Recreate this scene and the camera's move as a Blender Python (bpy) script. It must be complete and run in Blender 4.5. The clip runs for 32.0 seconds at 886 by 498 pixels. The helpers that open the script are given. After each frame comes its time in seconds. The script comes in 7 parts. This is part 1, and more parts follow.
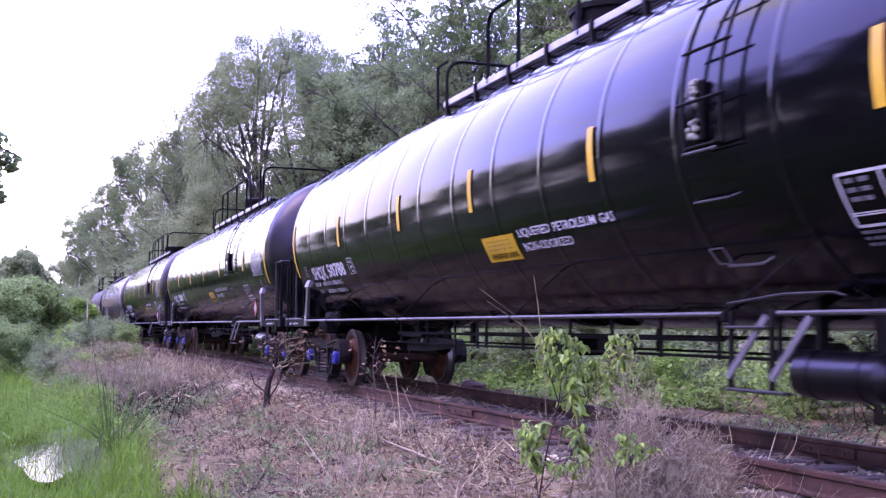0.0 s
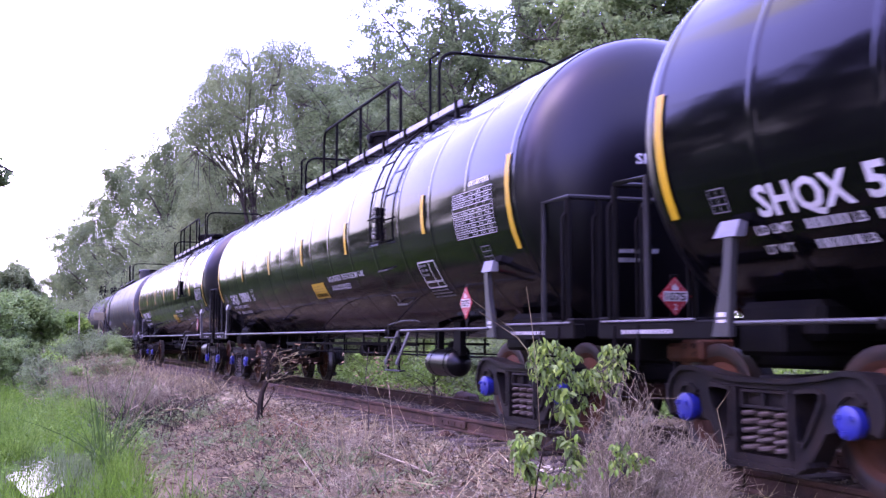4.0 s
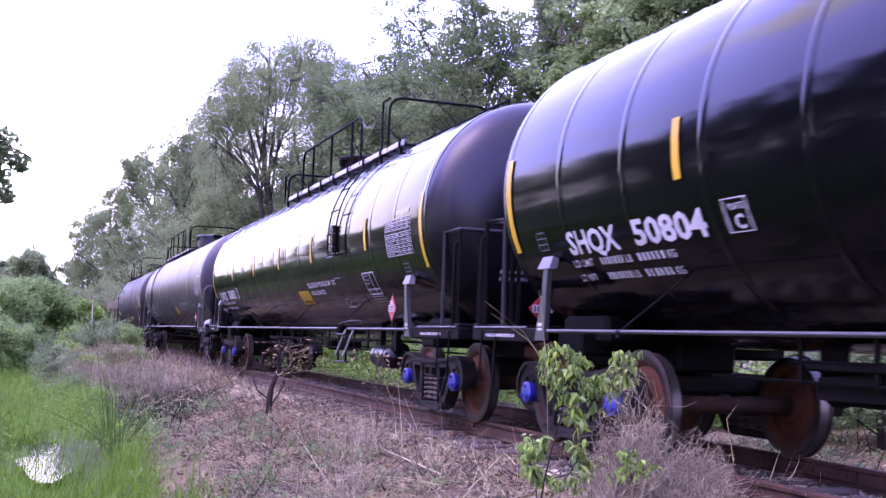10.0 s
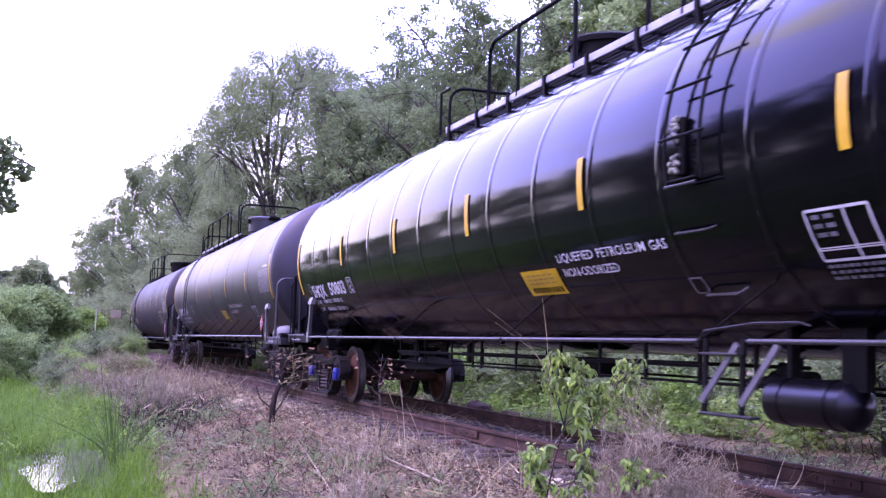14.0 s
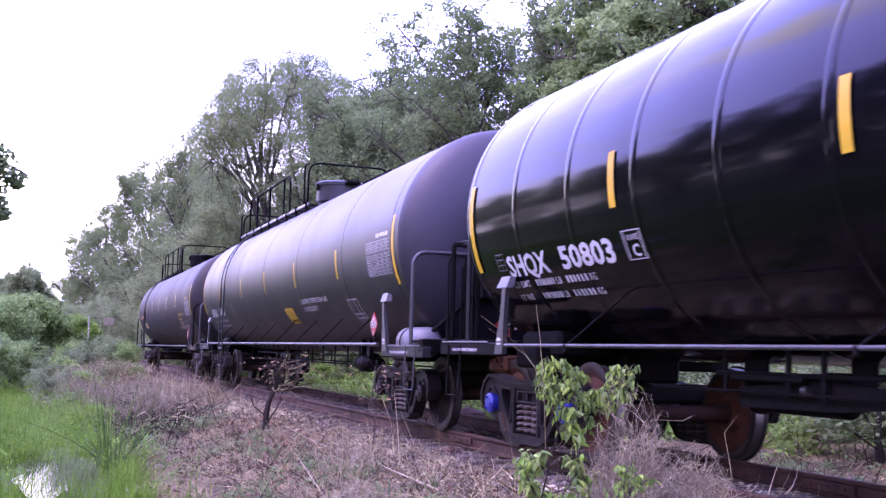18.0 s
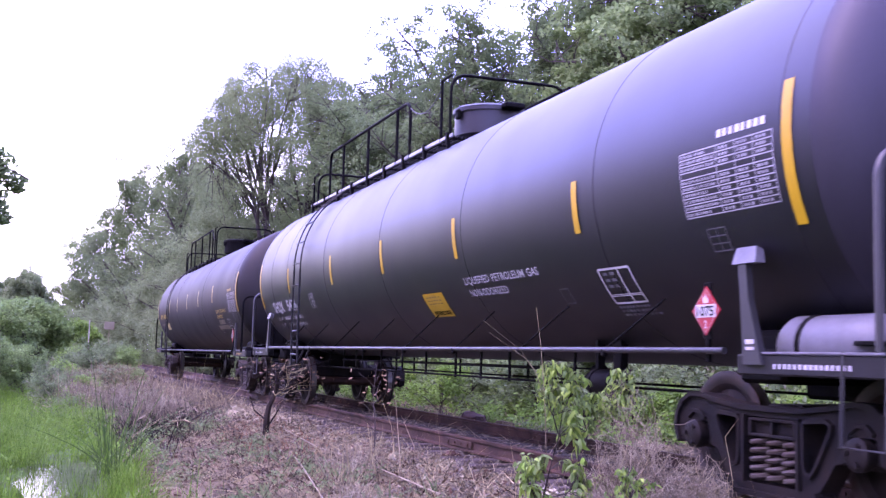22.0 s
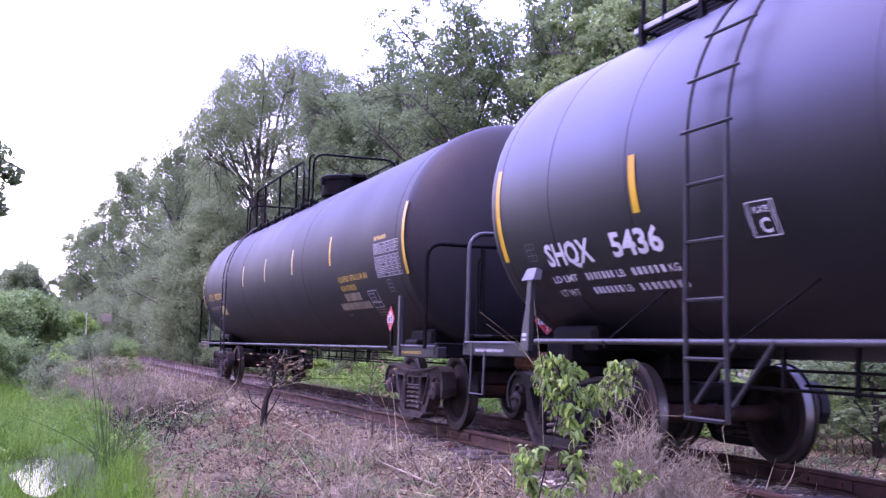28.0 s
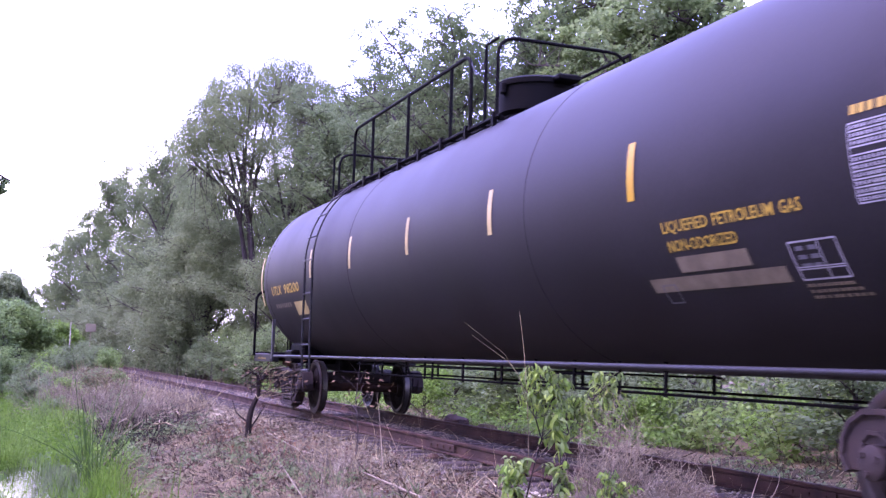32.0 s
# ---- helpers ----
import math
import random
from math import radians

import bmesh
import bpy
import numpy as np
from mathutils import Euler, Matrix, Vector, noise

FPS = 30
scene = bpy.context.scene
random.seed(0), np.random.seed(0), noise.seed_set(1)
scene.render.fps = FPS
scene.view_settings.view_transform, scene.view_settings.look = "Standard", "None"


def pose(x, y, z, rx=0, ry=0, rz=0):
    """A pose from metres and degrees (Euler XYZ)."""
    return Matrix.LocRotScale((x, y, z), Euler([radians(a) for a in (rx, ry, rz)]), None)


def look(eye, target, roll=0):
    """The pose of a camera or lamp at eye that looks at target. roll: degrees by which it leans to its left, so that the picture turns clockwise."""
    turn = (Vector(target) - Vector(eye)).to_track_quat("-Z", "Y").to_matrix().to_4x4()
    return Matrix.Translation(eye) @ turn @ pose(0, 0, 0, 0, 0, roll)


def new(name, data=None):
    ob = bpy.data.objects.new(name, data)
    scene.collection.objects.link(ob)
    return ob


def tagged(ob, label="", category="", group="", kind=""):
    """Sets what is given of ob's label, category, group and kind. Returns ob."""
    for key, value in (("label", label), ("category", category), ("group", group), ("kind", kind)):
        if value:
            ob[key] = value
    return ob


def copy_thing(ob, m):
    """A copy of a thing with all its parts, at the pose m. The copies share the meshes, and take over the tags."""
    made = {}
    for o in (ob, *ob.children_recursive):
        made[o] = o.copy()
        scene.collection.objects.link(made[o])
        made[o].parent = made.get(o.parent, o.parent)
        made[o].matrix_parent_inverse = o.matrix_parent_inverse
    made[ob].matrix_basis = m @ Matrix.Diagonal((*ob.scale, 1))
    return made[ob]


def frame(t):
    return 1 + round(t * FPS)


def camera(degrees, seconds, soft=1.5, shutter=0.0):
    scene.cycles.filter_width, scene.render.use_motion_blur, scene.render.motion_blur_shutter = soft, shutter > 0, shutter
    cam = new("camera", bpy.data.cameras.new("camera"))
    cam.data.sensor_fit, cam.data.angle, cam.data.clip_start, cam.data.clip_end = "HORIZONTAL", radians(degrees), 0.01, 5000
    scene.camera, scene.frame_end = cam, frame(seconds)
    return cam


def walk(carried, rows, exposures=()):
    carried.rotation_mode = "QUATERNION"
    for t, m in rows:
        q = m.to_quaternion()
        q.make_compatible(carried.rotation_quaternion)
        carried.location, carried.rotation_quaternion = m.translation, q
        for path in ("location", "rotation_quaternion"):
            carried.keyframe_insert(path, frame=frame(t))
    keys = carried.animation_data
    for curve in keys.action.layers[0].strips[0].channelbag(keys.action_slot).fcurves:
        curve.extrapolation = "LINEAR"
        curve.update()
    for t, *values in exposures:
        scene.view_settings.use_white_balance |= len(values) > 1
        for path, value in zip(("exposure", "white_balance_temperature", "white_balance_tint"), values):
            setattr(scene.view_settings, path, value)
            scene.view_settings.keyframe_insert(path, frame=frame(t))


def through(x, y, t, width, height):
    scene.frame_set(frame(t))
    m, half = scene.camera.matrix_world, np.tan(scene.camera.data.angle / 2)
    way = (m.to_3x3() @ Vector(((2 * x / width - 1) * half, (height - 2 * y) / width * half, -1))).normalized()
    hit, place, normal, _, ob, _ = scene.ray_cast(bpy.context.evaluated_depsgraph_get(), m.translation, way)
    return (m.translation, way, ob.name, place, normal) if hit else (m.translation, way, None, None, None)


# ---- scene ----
# camera: one lens, a steady stand beside the track with small turns of the wrist
cam = camera(43.99, 32.0, soft=1.35, shutter=0.5)
EYE = (-5.886, 0.0, 0.983)
AIM = (  # seconds, yaw, pitch, lean
    (0.0, -20.40, 4.06, -0.29), (0.5, -20.40, 4.13, 0.01), (1.0, -20.51, 4.15, -0.00),
    (1.5, -20.53, 4.09, -0.01), (2.0, -20.74, 4.17, -0.12), (2.5, -20.85, 4.09, -0.04),
    (3.0, -20.76, 4.11, 0.18), (3.5, -21.21, 4.30, 0.41), (4.0, -20.80, 4.65, 0.09),
    (4.5, -20.52, 4.55, -0.20), (6.5, -21.46, 4.65, 0.39), (7.0, -21.29, 4.42, 0.14),
    (7.5, -20.69, 4.56, -0.99), (8.0, -20.18, 4.60, -1.92), (8.5, -20.03, 4.71, -2.00),
    (9.0, -20.22, 4.91, -1.85), (9.5, -19.96, 4.82, -1.87), (10.0, -20.06, 4.64, -1.88),
    (10.5, -19.93, 4.49, -1.91), (11.0, -19.91, 4.64, -1.88), (11.5, -19.99, 4.67, -1.79),
    (12.0, -20.04, 4.74, -1.62), (12.5, -20.22, 4.94, -1.62), (13.0, -19.97, 5.00, -1.73),
    (13.5, -19.88, 5.11, -1.75), (14.0, -19.89, 5.08, -1.77), (14.5, -19.91, 5.29, -1.95),
    (16.5, -20.05, 5.37, -1.73), (17.0, -20.24, 5.43, -1.57), (17.5, -20.45, 5.28, -1.34),
    (18.0, -20.22, 5.43, -1.60), (18.5, -20.22, 5.40, -1.61), (19.0, -20.22, 5.56, -1.47),
    (19.5, -20.20, 5.65, -1.23), (20.0, -20.16, 5.84, -1.20), (20.5, -19.94, 5.77, -1.42),
    (21.0, -20.06, 5.61, -1.44), (21.5, -20.03, 5.68, -1.49), (22.0, -20.19, 5.63, -1.57),
    (22.5, -20.57, 5.73, -1.34), (23.0, -20.55, 5.68, -1.41), (23.5, -20.60, 5.59, -1.43),
    (24.0, -20.34, 5.54, -1.72), (24.5, -20.04, 5.65, -2.01), (25.0, -20.02, 5.44, -2.14),
    (25.5, -20.18, 5.35, -1.88), (27.5, -20.46, 4.97, -1.58), (28.0, -20.34, 5.21, -1.53),
    (28.5, -20.24, 5.26, -1.57), (29.0, -20.50, 5.30, -1.44), (29.5, -20.52, 5.28, -1.66),
    (30.0, -20.58, 5.23, -1.70), (30.5, -20.63, 5.34, -1.81), (31.0, -20.69, 5.52, -1.69),
    (31.5, -20.79, 5.83, -1.50), (32.0, -21.06, 5.81, -1.68),
)
walk(cam, [(t, pose(*EYE, 90 + pitch, 0, yaw) @ pose(0, 0, 0, 0, 0, -lean)) for t, yaw, pitch, lean in AIM],
     exposures=((0.0, 1.63, 6700, 18), (32.0, 1.63, 6700, 18)))

# the train: place of the leading wagon's middle along the track, second by second (it slows down)
TRAIN_Y = (
    10.89, 7.72, 4.57, 1.46, -1.58, -4.54, -7.43, -10.24, -12.99, -15.68, -18.33, -20.94, -23.50, -25.98,
    -28.38, -30.70, -32.94, -35.13, -37.26, -39.32, -41.29, -43.29, -45.40, -47.54, -49.61, -51.66, -53.75,
    -55.89, -58.08, -60.31, -62.65, -65.12, -67.68,
)
WAGON_GAP = (0.0, 19.834, 39.671, 59.718, 79.929)

# ---- world and light ----
world = bpy.data.worlds.new("sky")
scene.world = world
world.use_nodes = True
wt = world.node_tree
wt.nodes.clear()


def sky_world():
    n = wt.nodes
    out, bg = n.new("ShaderNodeOutputWorld"), n.new("ShaderNodeBackground")
    sky = n.new("ShaderNodeTexSky")
    sky.sky_type, sky.sun_disc = "NISHITA", False
    sky.sun_elevation, sky.sun_rotation = radians(57), radians(-87)
    sky.dust_density, sky.air_density = 2.0, 1.2
    co = n.new("ShaderNodeTexCoord")
    sep = n.new("ShaderNodeSeparateXYZ")
    stretch = n.new("ShaderNodeMapping")
    stretch.inputs["Scale"].default_value = (1.4, 1.0, 3.2)
    cloud = n.new("ShaderNodeTexNoise")
    cloud.inputs["Scale"].default_value, cloud.inputs["Detail"].default_value = 1.7, 5.0
    cloud.inputs["Roughness"].default_value = 0.55
    cover = n.new("ShaderNodeValToRGB")
    cover.color_ramp.elements[0].color = (0.28, 0.28, 0.28, 1)
    cover.color_ramp.elements[0].position, cover.color_ramp.elements[1].position = 0.53, 0.68
    haze = n.new("ShaderNodeMapRange")
    haze.inputs["From Min"].default_value, haze.inputs["From Max"].default_value = 0.31, 0.15
    most = n.new("ShaderNodeMath")
    most.operation, most.use_clamp = "MAXIMUM", True
    mix = n.new("ShaderNodeMix")
    mix.data_type = "RGBA"
    mix.inputs["B"].default_value = (7.6, 7.15, 9.4, 1)
    k = wt.links.new
    k(co.outputs["Generated"], stretch.inputs["Vector"])
    k(stretch.outputs["Vector"], cloud.inputs["Vector"])
    k(cloud.outputs["Fac"], cover.inputs["Fac"])
    k(co.outputs["Generated"], sep.inputs[0])
    east, rise = n.new("ShaderNodeMapRange"), n.new("ShaderNodeMath")  # the haze lies lower towards the east
    east.inputs["From Min"].default_value, east.inputs["From Max"].default_value = 0.48, 0.75
    east.inputs["To Max"].default_value = 0.3
    k(sep.outputs["X"], east.inputs["Value"])
    k(sep.outputs["Z"], rise.inputs[0])
    k(east.outputs["Result"], rise.inputs[1])
    k(rise.outputs[0], haze.inputs["Value"])
    k(cover.outputs["Color"], most.inputs[0])
    k(haze.outputs["Result"], most.inputs[1])
    k(most.outputs[0], mix.inputs["Factor"])
    thin = n.new("ShaderNodeMix")  # thin high haze that brightens the blue
    thin.data_type, thin.blend_type = "RGBA", "MULTIPLY"
    thin.inputs["Factor"].default_value = 1.0
    thin.inputs["B"].default_value = (2.6, 2.0, 4.7, 1)
    k(sky.outputs["Color"], thin.inputs["A"])
    k(thin.outputs["Result"], mix.inputs["A"])
    k(mix.outputs["Result"], bg.inputs["Color"])
    bg.inputs["Strength"].default_value = 0.24
    k(bg.outputs[0], out.inputs["Surface"])


sky_world()
sun = new("sun", bpy.data.lights.new("sun", "SUN"))
sun.data.energy, sun.data.angle, sun.data.color = 0.7, radians(30), (1.0, 0.93, 0.74)
sun.matrix_world = look((-26, 1.4, 40), (0, 0, 0))

# ---- materials ----


def material(name, colour, rough=0.6, metal=0.0, scale=4.0, amount=0.25, fine=60.0, bump=0.15, second=None, vary=0.0, coat=0.0, stretch=(1, 1, 1), spec=0.5, through=0.0, ior=0.0, tint=None):
    """Paint, metal, wood or leaf: a base colour with grain at two scales, stains towards a second colour and fine relief."""
    m = bpy.data.materials.new(name)
    m.use_nodes = True
    t = m.node_tree
    colour = tuple(0.7 * c for c in colour)
    second = second and tuple(0.7 * c for c in second)
    n, k = t.nodes, t.links.new
    b = n["Principled BSDF"]
    b.inputs["Roughness"].default_value, b.inputs["Metallic"].default_value = rough, metal
    b.inputs["Specular IOR Level"].default_value = spec if ior else 0.65 * spec
    b.inputs["Coat Weight"].default_value, b.inputs["Coat Roughness"].default_value = coat, 0.08
    co = n.new("ShaderNodeTexCoord")
    mp = n.new("ShaderNodeMapping")
    mp.inputs["Scale"].default_value = stretch
    k(co.outputs["Object"], mp.inputs["Vector"])
    big, small = n.new("ShaderNodeTexNoise"), n.new("ShaderNodeTexNoise")
    big.inputs["Scale"].default_value, small.inputs["Scale"].default_value = scale, fine
    big.inputs["Detail"].default_value, small.inputs["Detail"].default_value = 6, 3
    k(mp.outputs["Vector"], big.inputs["Vector"])
    k(mp.outputs["Vector"], small.inputs["Vector"])
    ramp = n.new("ShaderNodeValToRGB")
    ramp.color_ramp.elements[0].position, ramp.color_ramp.elements[1].position = 0.38, 0.68
    k(big.outputs["Fac"], ramp.inputs["Fac"])
    second = second or tuple(c * (1 - amount) for c in colour)
    mix = n.new("ShaderNodeMix")
    mix.data_type = "RGBA"
    mix.inputs["A"].default_value, mix.inputs["B"].default_value = (*colour, 1), (*second, 1)
    k(ramp.outputs["Color"], mix.inputs["Factor"])
    hsv = n.new("ShaderNodeHueSaturation")
    mr = n.new("ShaderNodeMapRange")
    mr.inputs["To Min"].default_value, mr.inputs["To Max"].default_value = 1 - amount * 0.6, 1 + amount * 0.6
    k(small.outputs["Fac"], mr.inputs["Value"])
    val = mr.outputs["Result"]
    if vary:
        info = n.new("ShaderNodeNewGeometry")
        mv = n.new("ShaderNodeMapRange")
        mv.inputs["To Min"].default_value, mv.inputs["To Max"].default_value = 1 - vary, 1 + vary
        k(info.outputs["Random Per Island"], mv.inputs["Value"])
        mm = n.new("ShaderNodeMath")
        mm.operation = "MULTIPLY"
        k(val, mm.inputs[0])
        k(mv.outputs["Result"], mm.inputs[1])
        val = mm.outputs[0]
    k(val, hsv.inputs["Value"])
    k(mix.outputs["Result"], hsv.inputs["Color"])
    k(hsv.outputs["Color"], b.inputs["Base Color"])
    rr = n.new("ShaderNodeMapRange")
    rr.inputs["To Min"].default_value, rr.inputs["To Max"].default_value = max(0.03, rough * 0.85), min(1.0, rough * 1.2)
    k(big.outputs["Fac"], rr.inputs["Value"])
    k(rr.outputs["Result"], b.inputs["Roughness"])
    if bump:
        bp = n.new("ShaderNodeBump")
        bp.inputs["Strength"].default_value, bp.inputs["Distance"].default_value = bump, 0.01
        k(small.outputs["Fac"], bp.inputs["Height"])
        k(bp.outputs["Normal"], b.inputs["Normal"])
    if through:
        glow = n.new("ShaderNodeBsdfTranslucent")
        both = n.new("ShaderNodeMixShader")
        both.inputs["Fac"].default_value = through
        k(hsv.outputs["Color"], glow.inputs["Color"])
        k(b.outputs[0], both.inputs[1])
        k(glow.outputs[0], both.inputs[2])
        k(both.outputs[0], n["Material Output"].inputs["Surface"])
    if tint:
        b.inputs["Specular Tint"].default_value = (*tint, 1)
    if ior:
        b.inputs["IOR"].default_value = ior
    return m


GLOSS_BLACK = material("gloss_black_paint", (0.002, 0.002, 0.0028), 0.1, scale=0.5, amount=0.3, fine=4, bump=0.14, spec=0.5, stretch=(1, 0.5, 1), ior=1.21, tint=(0.82, 0.78, 1.0))
SATIN_BLACK = material("satin_black_paint", (0.0035, 0.0034, 0.005), 0.43, scale=0.7, amount=0.3, fine=30, bump=0.02, second=(0.0048, 0.0046, 0.0066), ior=1.4, tint=(0.9, 0.89, 1.0))
DULL_BLACK = material("dull_black_paint", (0.0108, 0.0102, 0.0118), 0.54, scale=0.8, amount=0.35, fine=30, bump=0.03, second=(0.018, 0.0172, 0.0195), ior=1.23, tint=(1.0, 0.92, 0.78))
HEAD_BLACK = material("head_black_paint", (0.009, 0.0085, 0.0125), 0.5, scale=0.9, amount=0.3, fine=30, bump=0.02, second=(0.012, 0.011, 0.016), ior=1.38, tint=(0.88, 0.86, 1.0))
SPRING_STEEL = material("worn_spring_steel", (0.055, 0.045, 0.04), 0.6, scale=8, amount=0.35, fine=80, bump=0.15, spec=0.2, second=(0.05, 0.036, 0.03))
DUSTY_CAST = material("dusty_cast_steel", (0.026, 0.021, 0.0205), 0.7, scale=5, amount=0.45, fine=70, bump=0.3, second=(0.042, 0.03, 0.025), spec=0.2)
RIM_STEEL = material("dark_wheel_rim", (0.011, 0.0095, 0.0095), 0.5, scale=8, amount=0.35, fine=70, bump=0.15, second=(0.03, 0.018, 0.013), spec=0.3)
GALVANISED = material("galvanised_edge", (0.27, 0.27, 0.3), 0.38, 0.35, scale=5, amount=0.25, fine=50, bump=0.04)
CRUST = material("weathered_pale_fitting", (0.17, 0.175, 0.13), 0.7, scale=22, amount=0.5, fine=90, bump=0.4, second=(0.03, 0.03, 0.03))
GLOSS_HEAD = material("glossy_head_paint", (0.0025, 0.0025, 0.0034), 0.3, scale=0.9, amount=0.3, fine=30, bump=0.015, ior=1.3, tint=(0.86, 0.84, 1.0))
FRAME_BLACK = material("frame_black_paint", (0.0018, 0.0018, 0.0018), 0.65, scale=3, amount=0.4, fine=50, bump=0.1, second=(0.004, 0.0035, 0.0032), spec=0.07)
RAIL_GREY = material("worn_grey_paint", (0.024, 0.024, 0.027), 0.42, scale=3, amount=0.3, fine=40, bump=0.05, second=(0.022, 0.022, 0.023))
LADDER_GREY = material("dark_grey_ladder_paint", (0.012, 0.012, 0.0135), 0.5, scale=3, amount=0.3, fine=40, bump=0.05, second=(0.011, 0.011, 0.0115), spec=0.25)
STEP_GREY = material("worn_step_paint", (0.06, 0.06, 0.068), 0.45, scale=4, amount=0.35, fine=40, bump=0.05)
PAD_GREY = material("grey_pad", (0.105, 0.105, 0.12), 0.5, scale=4, amount=0.3, fine=40, bump=0.05)
CAST_STEEL = material("cast_steel", (0.006, 0.0055, 0.0058), 0.6, scale=5, amount=0.4, fine=70, bump=0.3, second=(0.016, 0.012, 0.01), spec=0.15)
RUST = material("rusty_steel", (0.068, 0.025, 0.012), 0.75, scale=5, amount=0.4, fine=60, bump=0.3, spec=0.2, second=(0.035, 0.016, 0.01))
AXLE_BROWN = material("brown_axle_steel", (0.03, 0.014, 0.009), 0.7, scale=5, amount=0.4, fine=60, bump=0.25, spec=0.15, second=(0.016, 0.01, 0.008))
DARK_WHEEL = material("dirty_wheel_steel", (0.007, 0.0055, 0.005), 0.65, scale=5, amount=0.4, fine=60, bump=0.25, spec=0.15, second=(0.018, 0.012, 0.0095))
BRIGHT_STEEL = material("polished_tread", (0.13, 0.125, 0.12), 0.42, 0.9, scale=6, amount=0.2, fine=60, bump=0.05)
BLUE_CAP = material("blue_bearing_paint", (0.014, 0.019, 0.19), 0.4, scale=6, amount=0.3, fine=60, bump=0.1)
TABLE_INK = material("worn_white_stencil", (0.3, 0.3, 0.32), 0.5, scale=6, amount=0.3, fine=80, bump=0.03)
YELLOW = material("yellow_reflective", (0.4, 0.25, 0.004), 0.45, scale=5, amount=0.15, fine=60, bump=0.05)
PALE_YELLOW = material("faded_yellow_reflective", (0.42, 0.33, 0.12), 0.5, scale=5, amount=0.3, fine=60, bump=0.05)
WHITE = material("white_stencil", (0.44, 0.44, 0.46), 0.5, scale=6, amount=0.2, fine=80, bump=0.03)
GOLD = material("yellow_stencil", (0.4, 0.27, 0.035), 0.5, scale=6, amount=0.25, fine=80, bump=0.03)
RED = material("red_placard", (0.27, 0.004, 0.013), 0.45, scale=6, amount=0.15, fine=80, bump=0.02)
PATCH = material("painted_patch", (0.15, 0.125, 0.08), 0.6, scale=6, amount=0.3, fine=60, bump=0.03)
RAIL_RUST = material("rail_rust", (0.062, 0.034, 0.024), 0.7, spec=0.15, scale=3, amount=0.4, fine=60, bump=0.3, second=(0.025, 0.017, 0.014))
TIE_WOOD = material("old_tie", (0.085, 0.07, 0.06), 0.85, spec=0.15, scale=4, amount=0.4, fine=40, bump=0.5, stretch=(0.4, 4, 4), second=(0.045, 0.037, 0.033))
STONE = material("ballast_stone", (0.2, 0.188, 0.118), 0.85, spec=0.15, scale=3, amount=0.3, fine=30, bump=0.3, vary=0.45, second=(0.1, 0.085, 0.08))
TWIG = material("dead_twig", (0.305, 0.27, 0.145), 0.85, spec=0.15, scale=6, amount=0.3, fine=60, bump=0.1, vary=0.75, second=(0.1, 0.076, 0.046))
PALE_DRY_LEAF = material("pale_curled_leaf", (0.145, 0.105, 0.055), 0.8, spec=0.15, scale=6, amount=0.3, fine=60, bump=0.1, vary=0.5, second=(0.14, 0.09, 0.055))
BROWN_LEAF = material("dry_leaf", (0.1, 0.058, 0.04), 0.8, spec=0.15, scale=6, amount=0.3, fine=60, bump=0.1, vary=0.4)
BARK = material("bark", (0.07, 0.058, 0.052), 0.9, spec=0.15, scale=4, amount=0.4, fine=30, bump=0.5, stretch=(3, 3, 0.6))
LEAF_GREEN = material("leaf_green", (0.175, 0.235, 0.1), 0.55, spec=0.15, scale=0.35, amount=0.3, fine=3, bump=0, vary=0.24, second=(0.13, 0.185, 0.08), through=0.5)
LEAF_WILLOW = material("willow_leaf", (0.235, 0.295, 0.135), 0.6, spec=0.15, scale=0.35, amount=0.25, fine=3, bump=0, vary=0.24, second=(0.19, 0.245, 0.115), through=0.5)
LEAF_DARK = material("leaf_dark", (0.235, 0.325, 0.115), 0.5, spec=0.15, scale=0.35, amount=0.3, fine=3, bump=0, vary=0.24, second=(0.13, 0.185, 0.08), through=0.55)
LEAF_BRIGHT = material("leaf_bright", (0.2, 0.33, 0.06), 0.5, spec=0.15, scale=1.5, amount=0.25, fine=8, bump=0, vary=0.35, second=(0.15, 0.25, 0.06), through=0.45)
GRASS = material("marsh_grass", (0.135, 0.25, 0.028), 0.6, spec=0.15, scale=0.6, amount=0.3, fine=8, bump=0, vary=0.4, second=(0.095, 0.175, 0.025), through=0.5)


